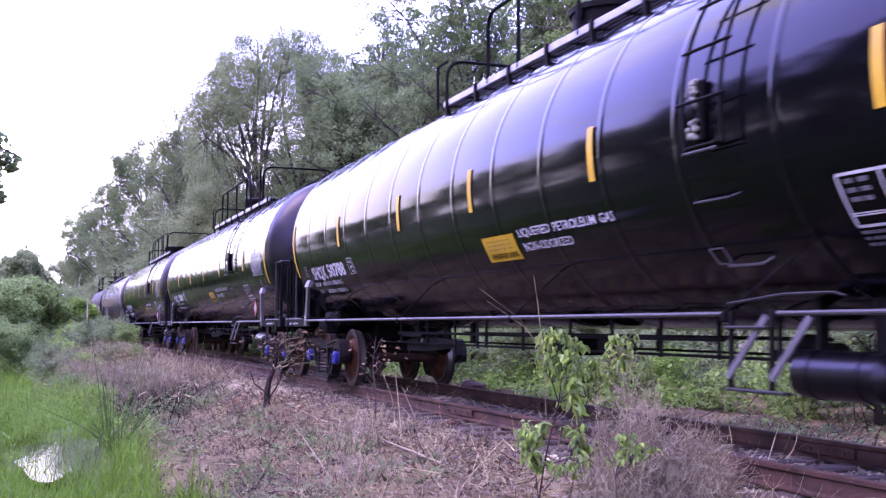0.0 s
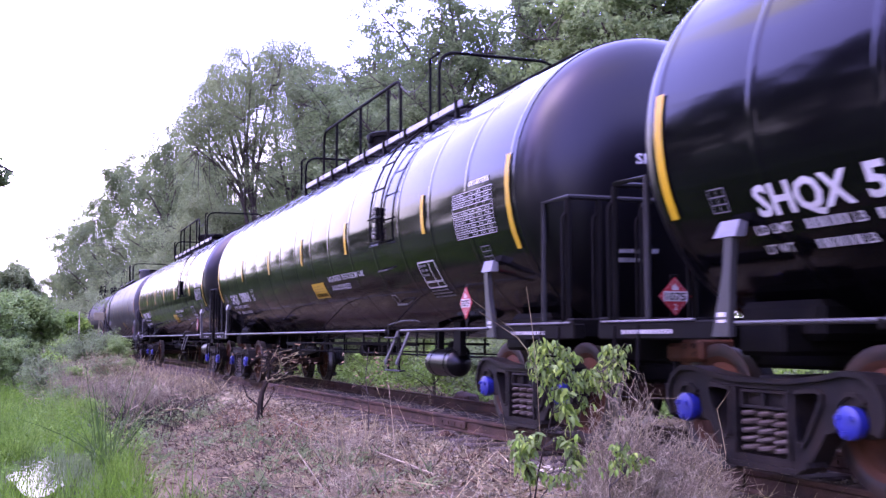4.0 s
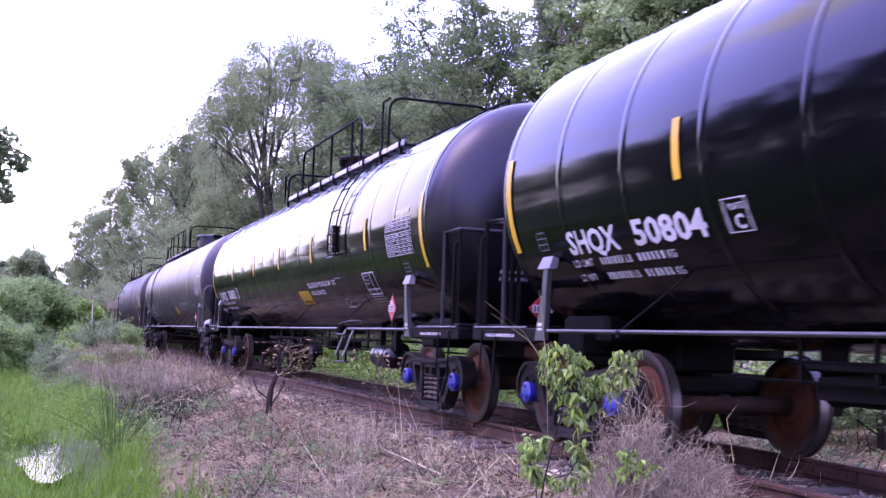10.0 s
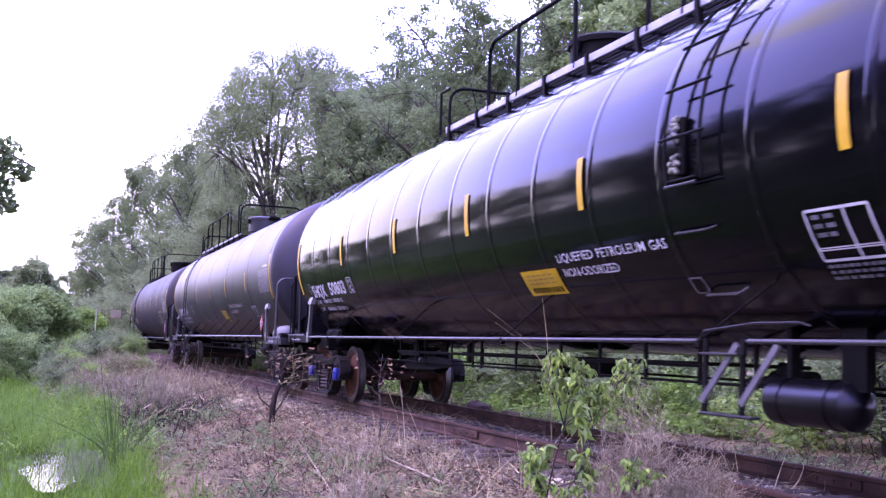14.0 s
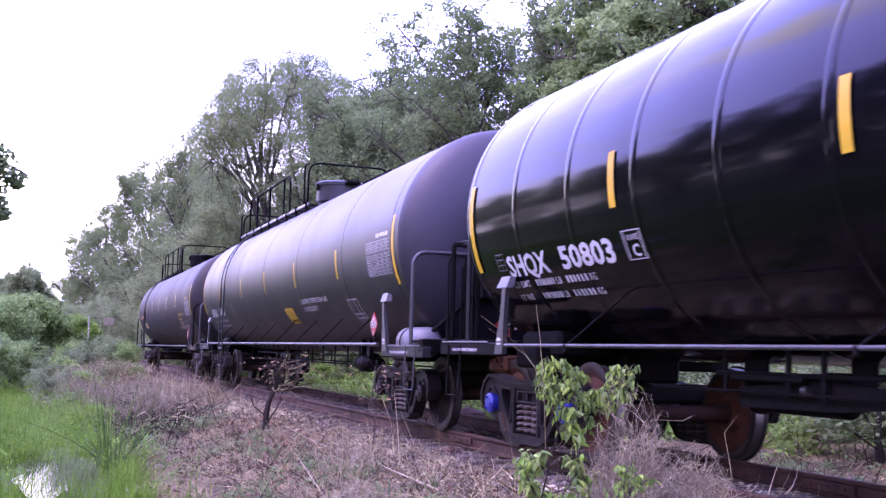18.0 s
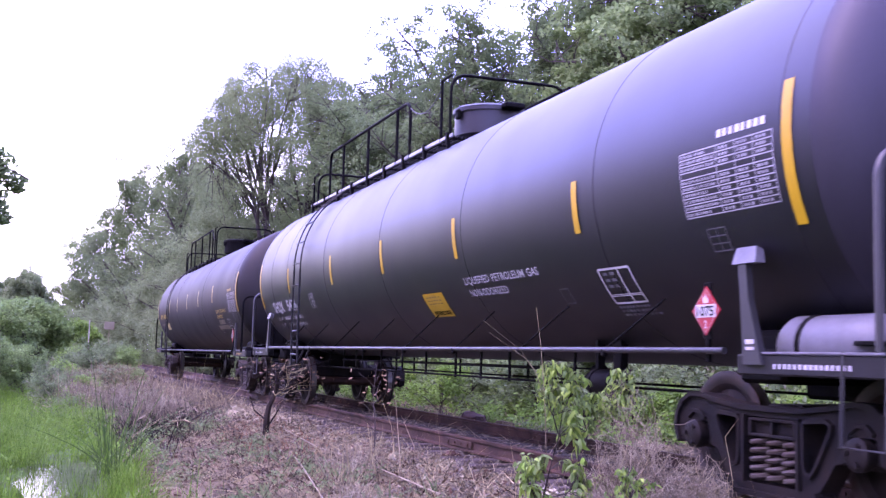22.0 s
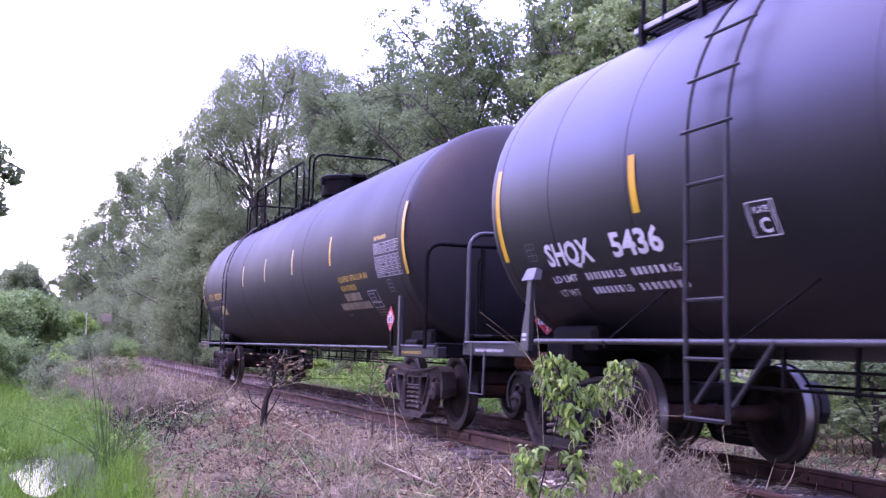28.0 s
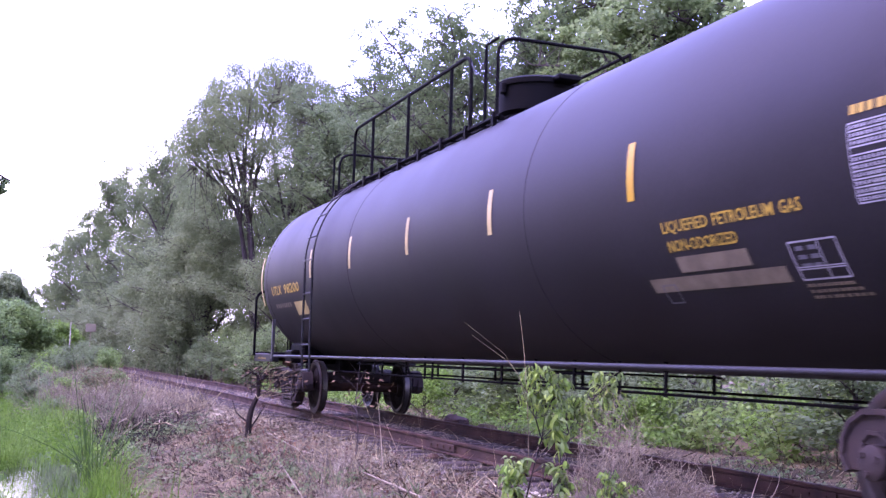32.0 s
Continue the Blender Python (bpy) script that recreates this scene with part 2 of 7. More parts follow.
def ground_material():
    m = material("bank_soil", (0.058, 0.046, 0.024), 0.95, spec=0.15, scale=1.3, amount=0.4, fine=30, bump=0.8, second=(0.155, 0.126, 0.064))
    n, k = m.node_tree.nodes, m.node_tree.links.new
    co, sep = n.new("ShaderNodeTexCoord"), n.new("ShaderNodeSeparateXYZ")
    wave, patch = n.new("ShaderNodeTexNoise"), n.new("ShaderNodeTexNoise")
    wave.inputs["Scale"].default_value, wave.inputs["Detail"].default_value = 0.8, 6
    patch.inputs["Scale"].default_value, patch.inputs["Detail"].default_value = 2.2, 6
    k(co.outputs["Object"], sep.inputs[0])
    k(co.outputs["Object"], wave.inputs["Vector"])
    k(co.outputs["Object"], patch.inputs["Vector"])
    shift = n.new("ShaderNodeMath")  # the marsh edge wanders about x = -4.25
    shift.operation = "MULTIPLY_ADD"
    shift.inputs[1].default_value = 2.6
    k(wave.outputs["Fac"], shift.inputs[0])
    k(sep.outputs["X"], shift.inputs[2])
    edge = n.new("ShaderNodeMapRange")
    edge.inputs["From Min"].default_value, edge.inputs["From Max"].default_value = -2.7, -3.2
    k(shift.outputs[0], edge.inputs["Value"])
    green = n.new("ShaderNodeMix")
    green.data_type = "RGBA"
    green.inputs["A"].default_value, green.inputs["B"].default_value = (0.049, 0.09, 0.016, 1), (0.038, 0.036, 0.019, 1)
    spread = n.new("ShaderNodeMapRange")
    spread.inputs["From Min"].default_value, spread.inputs["From Max"].default_value = 0.42, 0.66
    k(patch.outputs["Fac"], spread.inputs["Value"])
    k(spread.outputs["Result"], green.inputs["Factor"])
    both = n.new("ShaderNodeMix")
    both.data_type = "RGBA"
    k(edge.outputs["Result"], both.inputs["Factor"])
    k(n["Hue/Saturation/Value"].outputs["Color"], both.inputs["A"])
    k(green.outputs["Result"], both.inputs["B"])
    k(both.outputs["Result"], n["Principled BSDF"].inputs["Base Color"])
    return m


SOIL = ground_material()


def water_material():
    m = material("pond_water", (0.02, 0.022, 0.015), 0.04, scale=2, amount=0.2, fine=3.5, bump=0.12, spec=0.5, stretch=(2.0, 0.6, 1))
    return m


LEAF_MID = material("mid_green_leaf", (0.2, 0.26, 0.11), 0.55, spec=0.15, scale=0.35, amount=0.3, fine=3, bump=0, vary=0.26, second=(0.1, 0.14, 0.06), through=0.45)
LEAF_PALE = material("pale_leaf", (0.205, 0.31, 0.095), 0.55, spec=0.15, scale=0.5, amount=0.3, fine=5, bump=0, vary=0.4, second=(0.15, 0.225, 0.08), through=0.5)
DEAD_LEAF = material("grey_green_leaf", (0.15, 0.165, 0.055), 0.7, spec=0.15, scale=0.8, amount=0.3, fine=8, bump=0, vary=0.4, second=(0.15, 0.115, 0.065), through=0.35)
PALE_STONE = material("pale_gravel", (0.22, 0.195, 0.12), 0.9, spec=0.15, scale=3, amount=0.3, fine=30, bump=0.3, vary=0.5, second=(0.27, 0.24, 0.155))


WATER = water_material()
WATER.node_tree.nodes["Bump"].inputs["Distance"].default_value = 0.035
DARK_BARK = material("dead_dark_bark", (0.022, 0.016, 0.013), 0.9, scale=4, amount=0.4, fine=30, bump=0.5, stretch=(3, 3, 0.6), spec=0.2)
REED = material("dark_reed", (0.075, 0.135, 0.03), 0.55, spec=0.15, scale=1.5, amount=0.3, fine=8, bump=0, vary=0.3, second=(0.05, 0.095, 0.025), through=0.4)
WEED_LEAF = material("weed_leaf", (0.2, 0.295, 0.075), 0.55, spec=0.15, scale=1.5, amount=0.3, fine=8, bump=0, vary=0.4, second=(0.17, 0.25, 0.07), through=0.5)
BROOM = material("grey_dead_broom", (0.27, 0.24, 0.16), 0.85, spec=0.15, scale=6, amount=0.3, fine=60, bump=0.1, vary=0.6, second=(0.12, 0.096, 0.065))
RUSTY_GRASS = material("rust_brown_grass", (0.26, 0.115, 0.055), 0.85, spec=0.15, scale=6, amount=0.3, fine=60, bump=0, vary=0.5, second=(0.16, 0.08, 0.045))
# bush leaf with light put into its colour: lit copy, then darker shaded copy
LEAF_LIT = material("lit_leaf", (0.31, 0.44, 0.085), 0.5, spec=0.2, scale=9, amount=0.25, fine=40, bump=0, second=(0.22, 0.33, 0.07), through=0.4)
LEAF_SHADED = material("shaded_leaf", (0.19, 0.28, 0.08), 0.5, spec=0.2, scale=9, amount=0.25, fine=40, bump=0, second=(0.13, 0.2, 0.065), through=0.4)

PALE_STRAW = material("pale_straw", (0.34, 0.295, 0.195), 0.85, spec=0.15, scale=6, amount=0.25, fine=60, bump=0, vary=0.5, second=(0.3, 0.23, 0.15))
LIGHT_GRAVEL = material("light_gravel", (0.43, 0.41, 0.3), 0.9, spec=0.15, scale=3, amount=0.3, fine=30, bump=0.3, vary=0.45, second=(0.2, 0.185, 0.16))

# ---- mesh tools ----


class Mesh:
    """Gathers plain vertices and faces for one mesh."""

    def __init__(self):
        self.v, self.f = [], []

    def add(self, verts, faces):
        o = len(self.v)
        self.v += [tuple(p) for p in verts]
        self.f += [tuple(i + o for i in q) for q in faces]
        return self

    def box(self, c, s, ch=0.012, turn=None):
        """A box with chamfered edges, centre c, full size s."""
        h = [x / 2 for x in s]
        ch = min(ch, min(h) * 0.6)
        vs, idx = [], {}
        for sx in (-1, 1):
            for sy in (-1, 1):
                for sz in (-1, 1):
                    for a in range(3):
                        p = [sx * (h[0] - ch), sy * (h[1] - ch), sz * (h[2] - ch)]
                        p[a] = (sx, sy, sz)[a] * h[a]
                        idx[(sx, sy, sz, a)] = len(vs)
                        vs.append(Vector(p))
        fs = []
        for a in range(3):
            b, c2 = (a + 1) % 3, (a + 2) % 3
            for s1 in (-1, 1):
                q = []
                for u, w in ((-1, -1), (1, -1), (1, 1), (-1, 1)):
                    k = [0, 0, 0]
                    k[a], k[b], k[c2] = s1, u, w
                    q.append(idx[(*k, a)])
                fs.append(q if s1 > 0 else q[::-1])
            for u in (-1, 1):
                for w in (-1, 1):
                    k0, k1 = [0, 0, 0], [0, 0, 0]
                    k0[a], k1[a] = -1, 1
                    for k in (k0, k1):
                        k[b], k[c2] = u, w
                    q = [idx[(*k0, b)], idx[(*k1, b)], idx[(*k1, c2)], idx[(*k0, c2)]]
                    fs.append(q if u * w > 0 else q[::-1])
        for sx in (-1, 1):
            for sy in (-1, 1):
                for sz in (-1, 1):
                    q = [idx[(sx, sy, sz, a)] for a in range(3)]
                    fs.append(q if sx * sy * sz > 0 else q[::-1])
        if turn:
            vs = [turn.to_3x3() @ p for p in vs]
        return self.add([p + Vector(c) for p in vs], fs)

    def tube(self, path, r, n=8, r2=None, cap=True):
        """A round bar along a path, its radius going from r to r2."""
        path = [Vector(p) for p in path]
        r2 = r if r2 is None else r2
        rings, up = [], None
        for i, p in enumerate(path):
            d = (path[min(i + 1, len(path) - 1)] - path[max(i - 1, 0)]).normalized()
            if up is None:
                up = d.orthogonal().normalized()
            up = (up - d * up.dot(d)).normalized()
            side = d.cross(up)
            rad = r + (r2 - r) * i / max(1, len(path) - 1)
            rings.append([p + (up * math.cos(a) + side * math.sin(a)) * rad for a in (2 * math.pi * j / n for j in range(n))])
        fs = []
        for i in range(len(rings) - 1):
            for j in range(n):
                a, b = i * n + j, i * n + (j + 1) % n
                fs.append((a, b, b + n, a + n))
        if cap:
            fs += [tuple(range(n))[::-1], tuple(range((len(rings) - 1) * n, len(rings) * n))]
        return self.add([p for q in rings for p in q], fs)

    def bar(self, path, w, h):
        """A flat bar in a plane of constant x: path of (x, y, z), w across x, h across the path."""
        path = [Vector(p) for p in path]
        vs, fs = [], []
        for i, p in enumerate(path):
            d = (path[min(i + 1, len(path) - 1)] - path[max(i - 1, 0)]).normalized()
            nrm = Vector((1, 0, 0)).cross(d)
            hh = h[i] if isinstance(h, (list, tuple)) else h
            for sx, sn in ((-1, -1), (1, -1), (1, 1), (-1, 1)):
                vs.append(p + Vector((sx * w / 2, 0, 0)) + nrm * sn * hh / 2)
        for i in range(len(path) - 1):
            for j in range(4):
                a, b = i * 4 + j, i * 4 + (j + 1) % 4
                fs.append((a, b, b + 4, a + 4))
        e = (len(path) - 1) * 4
        fs += [(3, 2, 1, 0), (e, e + 1, e + 2, e + 3)]
        return self.add(vs, fs)

    def lathe(self, prof, axis="y", centre=(0, 0, 0), n=32, close=False):
        """Turns a profile of (along, radius) about an axis."""
        vs, fs, c = [], [], Vector(centre)
        for a, r in prof:
            for j in range(n):
                t = 2 * math.pi * j / n
                u, w = r * math.cos(t), r * math.sin(t)
                vs.append(c + Vector({"x": (a, u, w), "y": (w, a, u), "z": (u, w, a)}[axis]))
        m = len(prof)
        for i in range(m if close else m - 1):
            for j in range(n):
                a, b = i * n + j, i * n + (j + 1) % n
                d = ((i + 1) % m - i) * n
                fs.append((a, b, b + d, a + d))
        return self.add(vs, fs)

    def data(self, name, mat, smooth=40):
        me = bpy.data.meshes.new(name)
        me.from_pydata(self.v, [], self.f)
        for m in mat if isinstance(mat, (list, tuple)) else [mat]:
            me.materials.append(m)
        me.polygons.foreach_set("use_smooth", [True] * len(me.polygons))
        me.set_sharp_from_angle(angle=radians(smooth))
        me.update()
        return me


def part(name, mesh, mat, parent=None, label="", at=None):
    ob = new(name, mesh.data(name, mat) if isinstance(mesh, Mesh) else mesh)
    if parent:
        ob.parent = parent
    if at is not None:
        ob.matrix_basis = at
    return tagged(ob, label)


def arc(c, r, a0, a1, n=8, plane="xz"):
    """Points of an arc in a plane through c, angles in degrees."""
    out = []
    for i in range(n + 1):
        a = radians(a0 + (a1 - a0) * i / n)
        u, w = r * math.cos(a), r * math.sin(a)
        out.append(Vector(c) + Vector({"xz": (u, 0, w), "yz": (0, u, w), "xy": (u, w, 0)}[plane]))
    return out

# ---- ground and track ----


def bank(x, y):
    """Height of the ground: a low track bed, a bank towards the marsh, a level strip under the trees."""
    prof = ((-60, -1.0), (-9, -1.05), (-6.2, -1.06), (-4.6, -0.98), (-4.1, -0.82), (-3.2, -0.62), (-2.3, -0.5), (-1.75, -0.34),
            (-1.35, -0.215), (1.5, -0.21), (2.2, -0.32), (3.4, -0.42), (5.0, -0.3), (9, 0.0), (60, 0.6))
    z = float(np.interp(x, [p[0] for p in prof], [p[1] for p in prof]))
    if x < -1.8:
        stand = math.exp(-((x + 6.5) / 2.6) ** 2 - (y / 5.0) ** 2)
        z += 0.5 * stand
    z += 0.2 * math.exp(-((x + 2.15) / 0.45) ** 2 - ((y - 20.8) / 2.6) ** 2)
    edge = min(1.0, max(0.0, (abs(x) - 1.4) / 1.2))
    z += edge * (0.1 * noise.noise((x * 0.9, y * 0.9, 0)) + 0.07 * noise.noise((x * 2.7, y * 2.7, 3)))
    pool = ((x + 5.5) / 0.8) ** 2 + ((y - 17.0) / 3.0) ** 2
    if pool < 1:
        z = min(z, -1.0 - 0.25 * (1 - pool))
    if x < -5:
        z += 0.6 * min(1, max(0, (y - 32) / 20)) * min(1, (-5 - x) / 3)
    return z


def build_ground():
    xs = np.unique(np.concatenate([np.linspace(-400, -20, 14), np.linspace(-20, -8, 16), np.linspace(-8, 8, 81), np.linspace(8, 24, 16), np.linspace(24, 400, 14)]))
    ys = np.unique(np.concatenate([np.linspace(-400, -14, 14), np.linspace(-14, 40, 181), np.linspace(40, 110, 71), np.linspace(110, 700, 14)]))
    g = Mesh()
    g.v = [(x, y, bank(x, y)) for y in ys for x in xs]
    n = len(xs)
    g.f = [(j * n + i, j * n + i + 1, (j + 1) * n + i + 1, (j + 1) * n + i) for j in range(len(ys) - 1) for i in range(n - 1)]
    me = g.data("ground", SOIL, 180)
    return tagged(new("ground", me), "brown littered soil bank beside marsh and track", "ground", kind="structure")


ground = build_ground()


def build_rails():
    prof = ((-0.07, -0.172), (0.07, -0.172), (0.07, -0.16), (0.012, -0.143), (0.009, -0.05), (0.034, -0.036), (0.036, -0.008), (0.028, 0),
            (-0.028, 0), (-0.036, -0.008), (-0.034, -0.036), (-0.009, -0.05), (-0.012, -0.143), (-0.07, -0.16))
    made = []
    for side in (-1, 1):
        ys = [-30 + 3.0 * i for i in range(46)]
        m = Mesh()
        n = len(prof)
        for y in ys:
            dx = 0.006 * noise.noise((y * 0.2, side, 0))
            dz = 0.006 * noise.noise((y * 0.15, side, 7))
            m.v += [(side * 0.755 + dx + px, y, pz + dz) for px, pz in prof]
        for i in range(len(ys) - 1):
            m.f += [(i * n + j, i * n + (j + 1) % n, (i + 1) * n + (j + 1) % n, (i + 1) * n + j) for j in range(n)]
        rail = new("rail", m.data("rail", RAIL_RUST, 30))
        tagged(rail, "rusty steel rail spiked to worn wooden ties", "rail", "rails of the track", "structure")
        for k, y in enumerate((13.4, 24.6, 35.8, 7.8)):
            j = Mesh().box((side * (0.755) - 0.03, y + 0.3 * side, -0.09), (0.022, 0.9, 0.09), 0.006)
            for b in range(4):
                j.lathe(((-0.055, 0.001), (-0.055, 0.018), (-0.04, 0.018), (-0.04, 0.001)), "x", (side * 0.755, y + 0.3 * side - 0.33 + 0.22 * b, -0.09), 6)
            part("joint_bar", j, RAIL_RUST, rail)
        made.append(rail)
    return made


rails = build_rails()


def build_ties():
    rnd = random.Random(5)
    bed = tagged(new("track_bed"), "weathered wooden ties half buried in ballast", "ties", kind="structure")
    kinds = []
    for k in range(4):
        m = Mesh()
        m.box((0, 0, 0), (2.58 + 0.04 * k, 0.22, 0.17), 0.02)
        m.v = [(x + 0.02 * noise.noise((x, y * 3, k)), y + 0.012 * noise.noise((x * 2, k, z * 4)), z + 0.012 * noise.noise((x * 3, y * 5, k + 9))) for x, y, z in m.v]
        kinds.append(m.data("tie", TIE_WOOD))
    for i in range(208):
        y = -9 + 0.535 * i + rnd.uniform(-0.03, 0.03)
        part("tie", kinds[i % 4], None, bed, at=pose(rnd.uniform(-0.06, 0.06), y, -0.262 + rnd.uniform(-0.008, 0.006), 0, 0, rnd.uniform(-1.5, 1.5)))
    return bed


build_ties()


def scatter_stones(name, count, spot, size, label, category, mat=None, seed=3):
    """Loose stones strewn over the ground, as one heap of stuff."""
    rnd = np.random.RandomState(seed)
    base = np.array([(1, 0, 0), (-1, 0, 0), (0, 1, 0), (0, -1, 0), (0, 0, 1), (0, 0, -1)], float)
    tri = np.array([(0, 2, 4), (2, 1, 4), (1, 3, 4), (3, 0, 4), (2, 0, 5), (1, 2, 5), (3, 1, 5), (0, 3, 5)])
    vs, fs = [], []
    for i in range(count):
        x, y = spot(rnd)
        s = size * rnd.uniform(0.5, 1.5)
        p = base * rnd.uniform(0.6, 1.25, (6, 1)) * s * np.array((1, 1, 0.7))
        a = rnd.uniform(0, 6.3)
        c, sn = math.cos(a), math.sin(a)
        p = p @ np.array(((c, -sn, 0), (sn, c, 0), (0, 0, 1))) + rnd.normal(0, 0.1 * s, (6, 3))
        vs.append(p + (x, y, bank(x, y) + s * 0.25))
        fs.append(tri + 6 * i)
    me = bpy.data.meshes.new(name)
    me.from_pydata(np.concatenate(vs).tolist(), [], np.concatenate(fs).tolist())
    me.materials.append(mat or STONE)
    return tagged(new(name, me), label, category, kind="stuff")


scatter_stones("ballast", 9000, lambda r: (r.normal(0, 0.95), r.uniform(4.0, 34) if r.rand() < 0.75 else r.uniform(4, 70)), 0.03, "grey crushed stone ballast between the ties", "ballast")
scatter_stones("bank_gravel", 11000, lambda r: (-1.3 - abs(r.normal(0, 0.9)), 6 + 28 * r.rand() ** 1.3), 0.017, "pale gravel strewn over the bank", "gravel", seed=8)
scatter_stones("stone_patch", 900, lambda r: (-1.75 + r.normal(0, 0.3), r.normal(21.6, 1.6)), 0.036, "patch of pale broken stone on the bank", "stones", PALE_STONE, 9)


scatter_stones("far_gravel", 5000, lambda r: (1.2 + abs(r.normal(0, 1.6)), 6 + 30 * r.rand() ** 1.3), 0.02, "gravel and clods beyond the far rail", "gravel", None, 14)
scatter_stones("light_ballast", 4200, lambda r: (r.uniform(-1.55, -0.85) if r.rand() < 0.6 else r.uniform(-0.65, 0.65), 4.5 + 5.0 * r.rand() ** 1.3), 0.022, "light grey gravel round the near rail", "gravel", LIGHT_GRAVEL, 12)


def build_pond():
    m = Mesh()
    n = 90
    pts = []
    for i in range(n):
        a = 2 * math.pi * i / n
        k = 1 + 0.6 * noise.noise((math.cos(a) * 1.2, math.sin(a) * 1.2, 2)) + 0.12 * noise.noise((math.cos(a) * 5, math.sin(a) * 5, 4))
        pts.append((-5.55 + 0.52 * k * math.cos(a), 17.1 + 2.3 * k * math.sin(a), -0.98))
    m.add(pts, [tuple(range(n))])
    return tagged(new("pond", m.data("pond", WATER)), "small still pool of marsh water among grass", "water", kind="structure")


build_pond()

# ---- tank wagons ----
R = 1.53  # tank radius


def on_tank(u, ang, zc, lift=0.004):
    """A place on the tank's near side: u along the wagon, ang in degrees above the waist."""
    a = radians(ang)
    return Vector((-(R + lift) * math.cos(a), u, zc + (R + lift) * math.sin(a)))


def wrap_patch(u0, u1, h0, h1, zc, lift=0.004, slant=0.0, n=6):
    """A sheet that lies on the tank; heights are measured along the curved skin from the waist, u0 is the front edge."""
    m, vs, fs = Mesh(), [], []
    for i in range(n + 1):
        h = h0 + (h1 - h0) * i / n
        s = slant * i / n
        for u in (u0 + s, u1 + s):
            vs.append(on_tank(u, math.degrees(h / R), zc, lift))
    for i in range(n):
        fs.append((2 * i, 2 * i + 1, 2 * i + 3, 2 * i + 2))
    return m.add(vs, fs)


def font_mesh(text, width, cap, bold=0.0):
    """Plain block letters, as wide and as tall as given, from the built-in font."""
    cu = bpy.data.curves.new("words", "FONT")
    cu.body, cu.size, cu.resolution_u, cu.offset = text, 1.0, 2, bold
    ob = bpy.data.objects.new("words", cu)
    scene.collection.objects.link(ob)
    bpy.context.view_layer.update()
    src = ob.evaluated_get(bpy.context.evaluated_depsgraph_get()).to_mesh()
    m = Mesh()
    m.v = [tuple(p.co) for p in src.vertices]
    m.f = [tuple(p.vertices) for p in src.polygons]
    bpy.data.objects.remove(ob)
    x0, x1 = min(p[0] for p in m.v), max(p[0] for p in m.v)
    y1 = max(p[1] for p in m.v)
    m.v = [((p[0] - x0) / (x1 - x0) * width, p[1] / y1 * cap, 0) for p in m.v]
    return m


def letters(text, u_left, u_right, h, cap, zc, lift=0.005, bold=0.0):
    """Stencilled words wrapped on the tank, reading towards the front from u_left to u_right."""
    m = font_mesh(text, u_left - u_right, cap, bold)
    m.v = [tuple(on_tank(u_left - p[0], math.degrees((h + p[1]) / R), zc, lift)) for p in m.v]
    return m


def bars(u_left, u_right, h, height, zc, pieces, lift=0.005, seed=1, fill=0.72):
    """Small writing that cannot be read: a row of plain bars."""
    rnd = random.Random(seed)
    m = Mesh()
    w = (u_left - u_right) / pieces
    for i in range(pieces):
        a = u_left - i * w
        b = a - w * fill * rnd.uniform(0.75, 1.15)
        q = wrap_patch(b, a, h, h + height, zc, lift, n=1)
        m.add(q.v, q.f)
    return m


def frame_lines(u_left, u_right, h0, h1, zc, rows, cols, t=0.016, lift=0.005):
    """A ruled box: outline with rows and columns of lines."""
    m = Mesh()
    for i in range(rows + 1):
        h = h0 + (h1 - h0) * i / rows
        q = wrap_patch(u_right, u_left, h - t / 2, h + t / 2, zc, lift, n=1)
        m.add(q.v, q.f)
    for c in cols:
        u = u_left + (u_right - u_left) * c
        q = wrap_patch(u - t / 2, u + t / 2, h0, h1, zc, lift + 0.001, n=6)
        m.add(q.v, q.f)
    return m


def wheel_mesh(side):
    """A wheel about the x axis with flange, tread, dished web and hub."""
    s = -side
    prof = [(s * 0.085, 0.09), (s * 0.085, 0.15), (s * 0.02, 0.19), (s * 0.005, 0.33), (s * 0.06, 0.385), (s * 0.066, 0.43), (s * 0.06, 0.452),
            (s * 0.0, 0.457), (s * -0.035, 0.46), (s * -0.05, 0.482), (s * -0.068, 0.482), (s * -0.075, 0.45), (s * -0.07, 0.385), (s * -0.03, 0.34), (s * -0.045, 0.2), (s * -0.085, 0.15), (s * -0.085, 0.09)]
    return Mesh().lathe(prof, "x", (0, 0, 0), 40)


def tread_mesh(side):
    s = -side
    return Mesh().lathe([(s * 0.05, 0.4552), (s * 0.0, 0.4595), (s * -0.033, 0.4625)], "x", (0, 0, 0), 40)


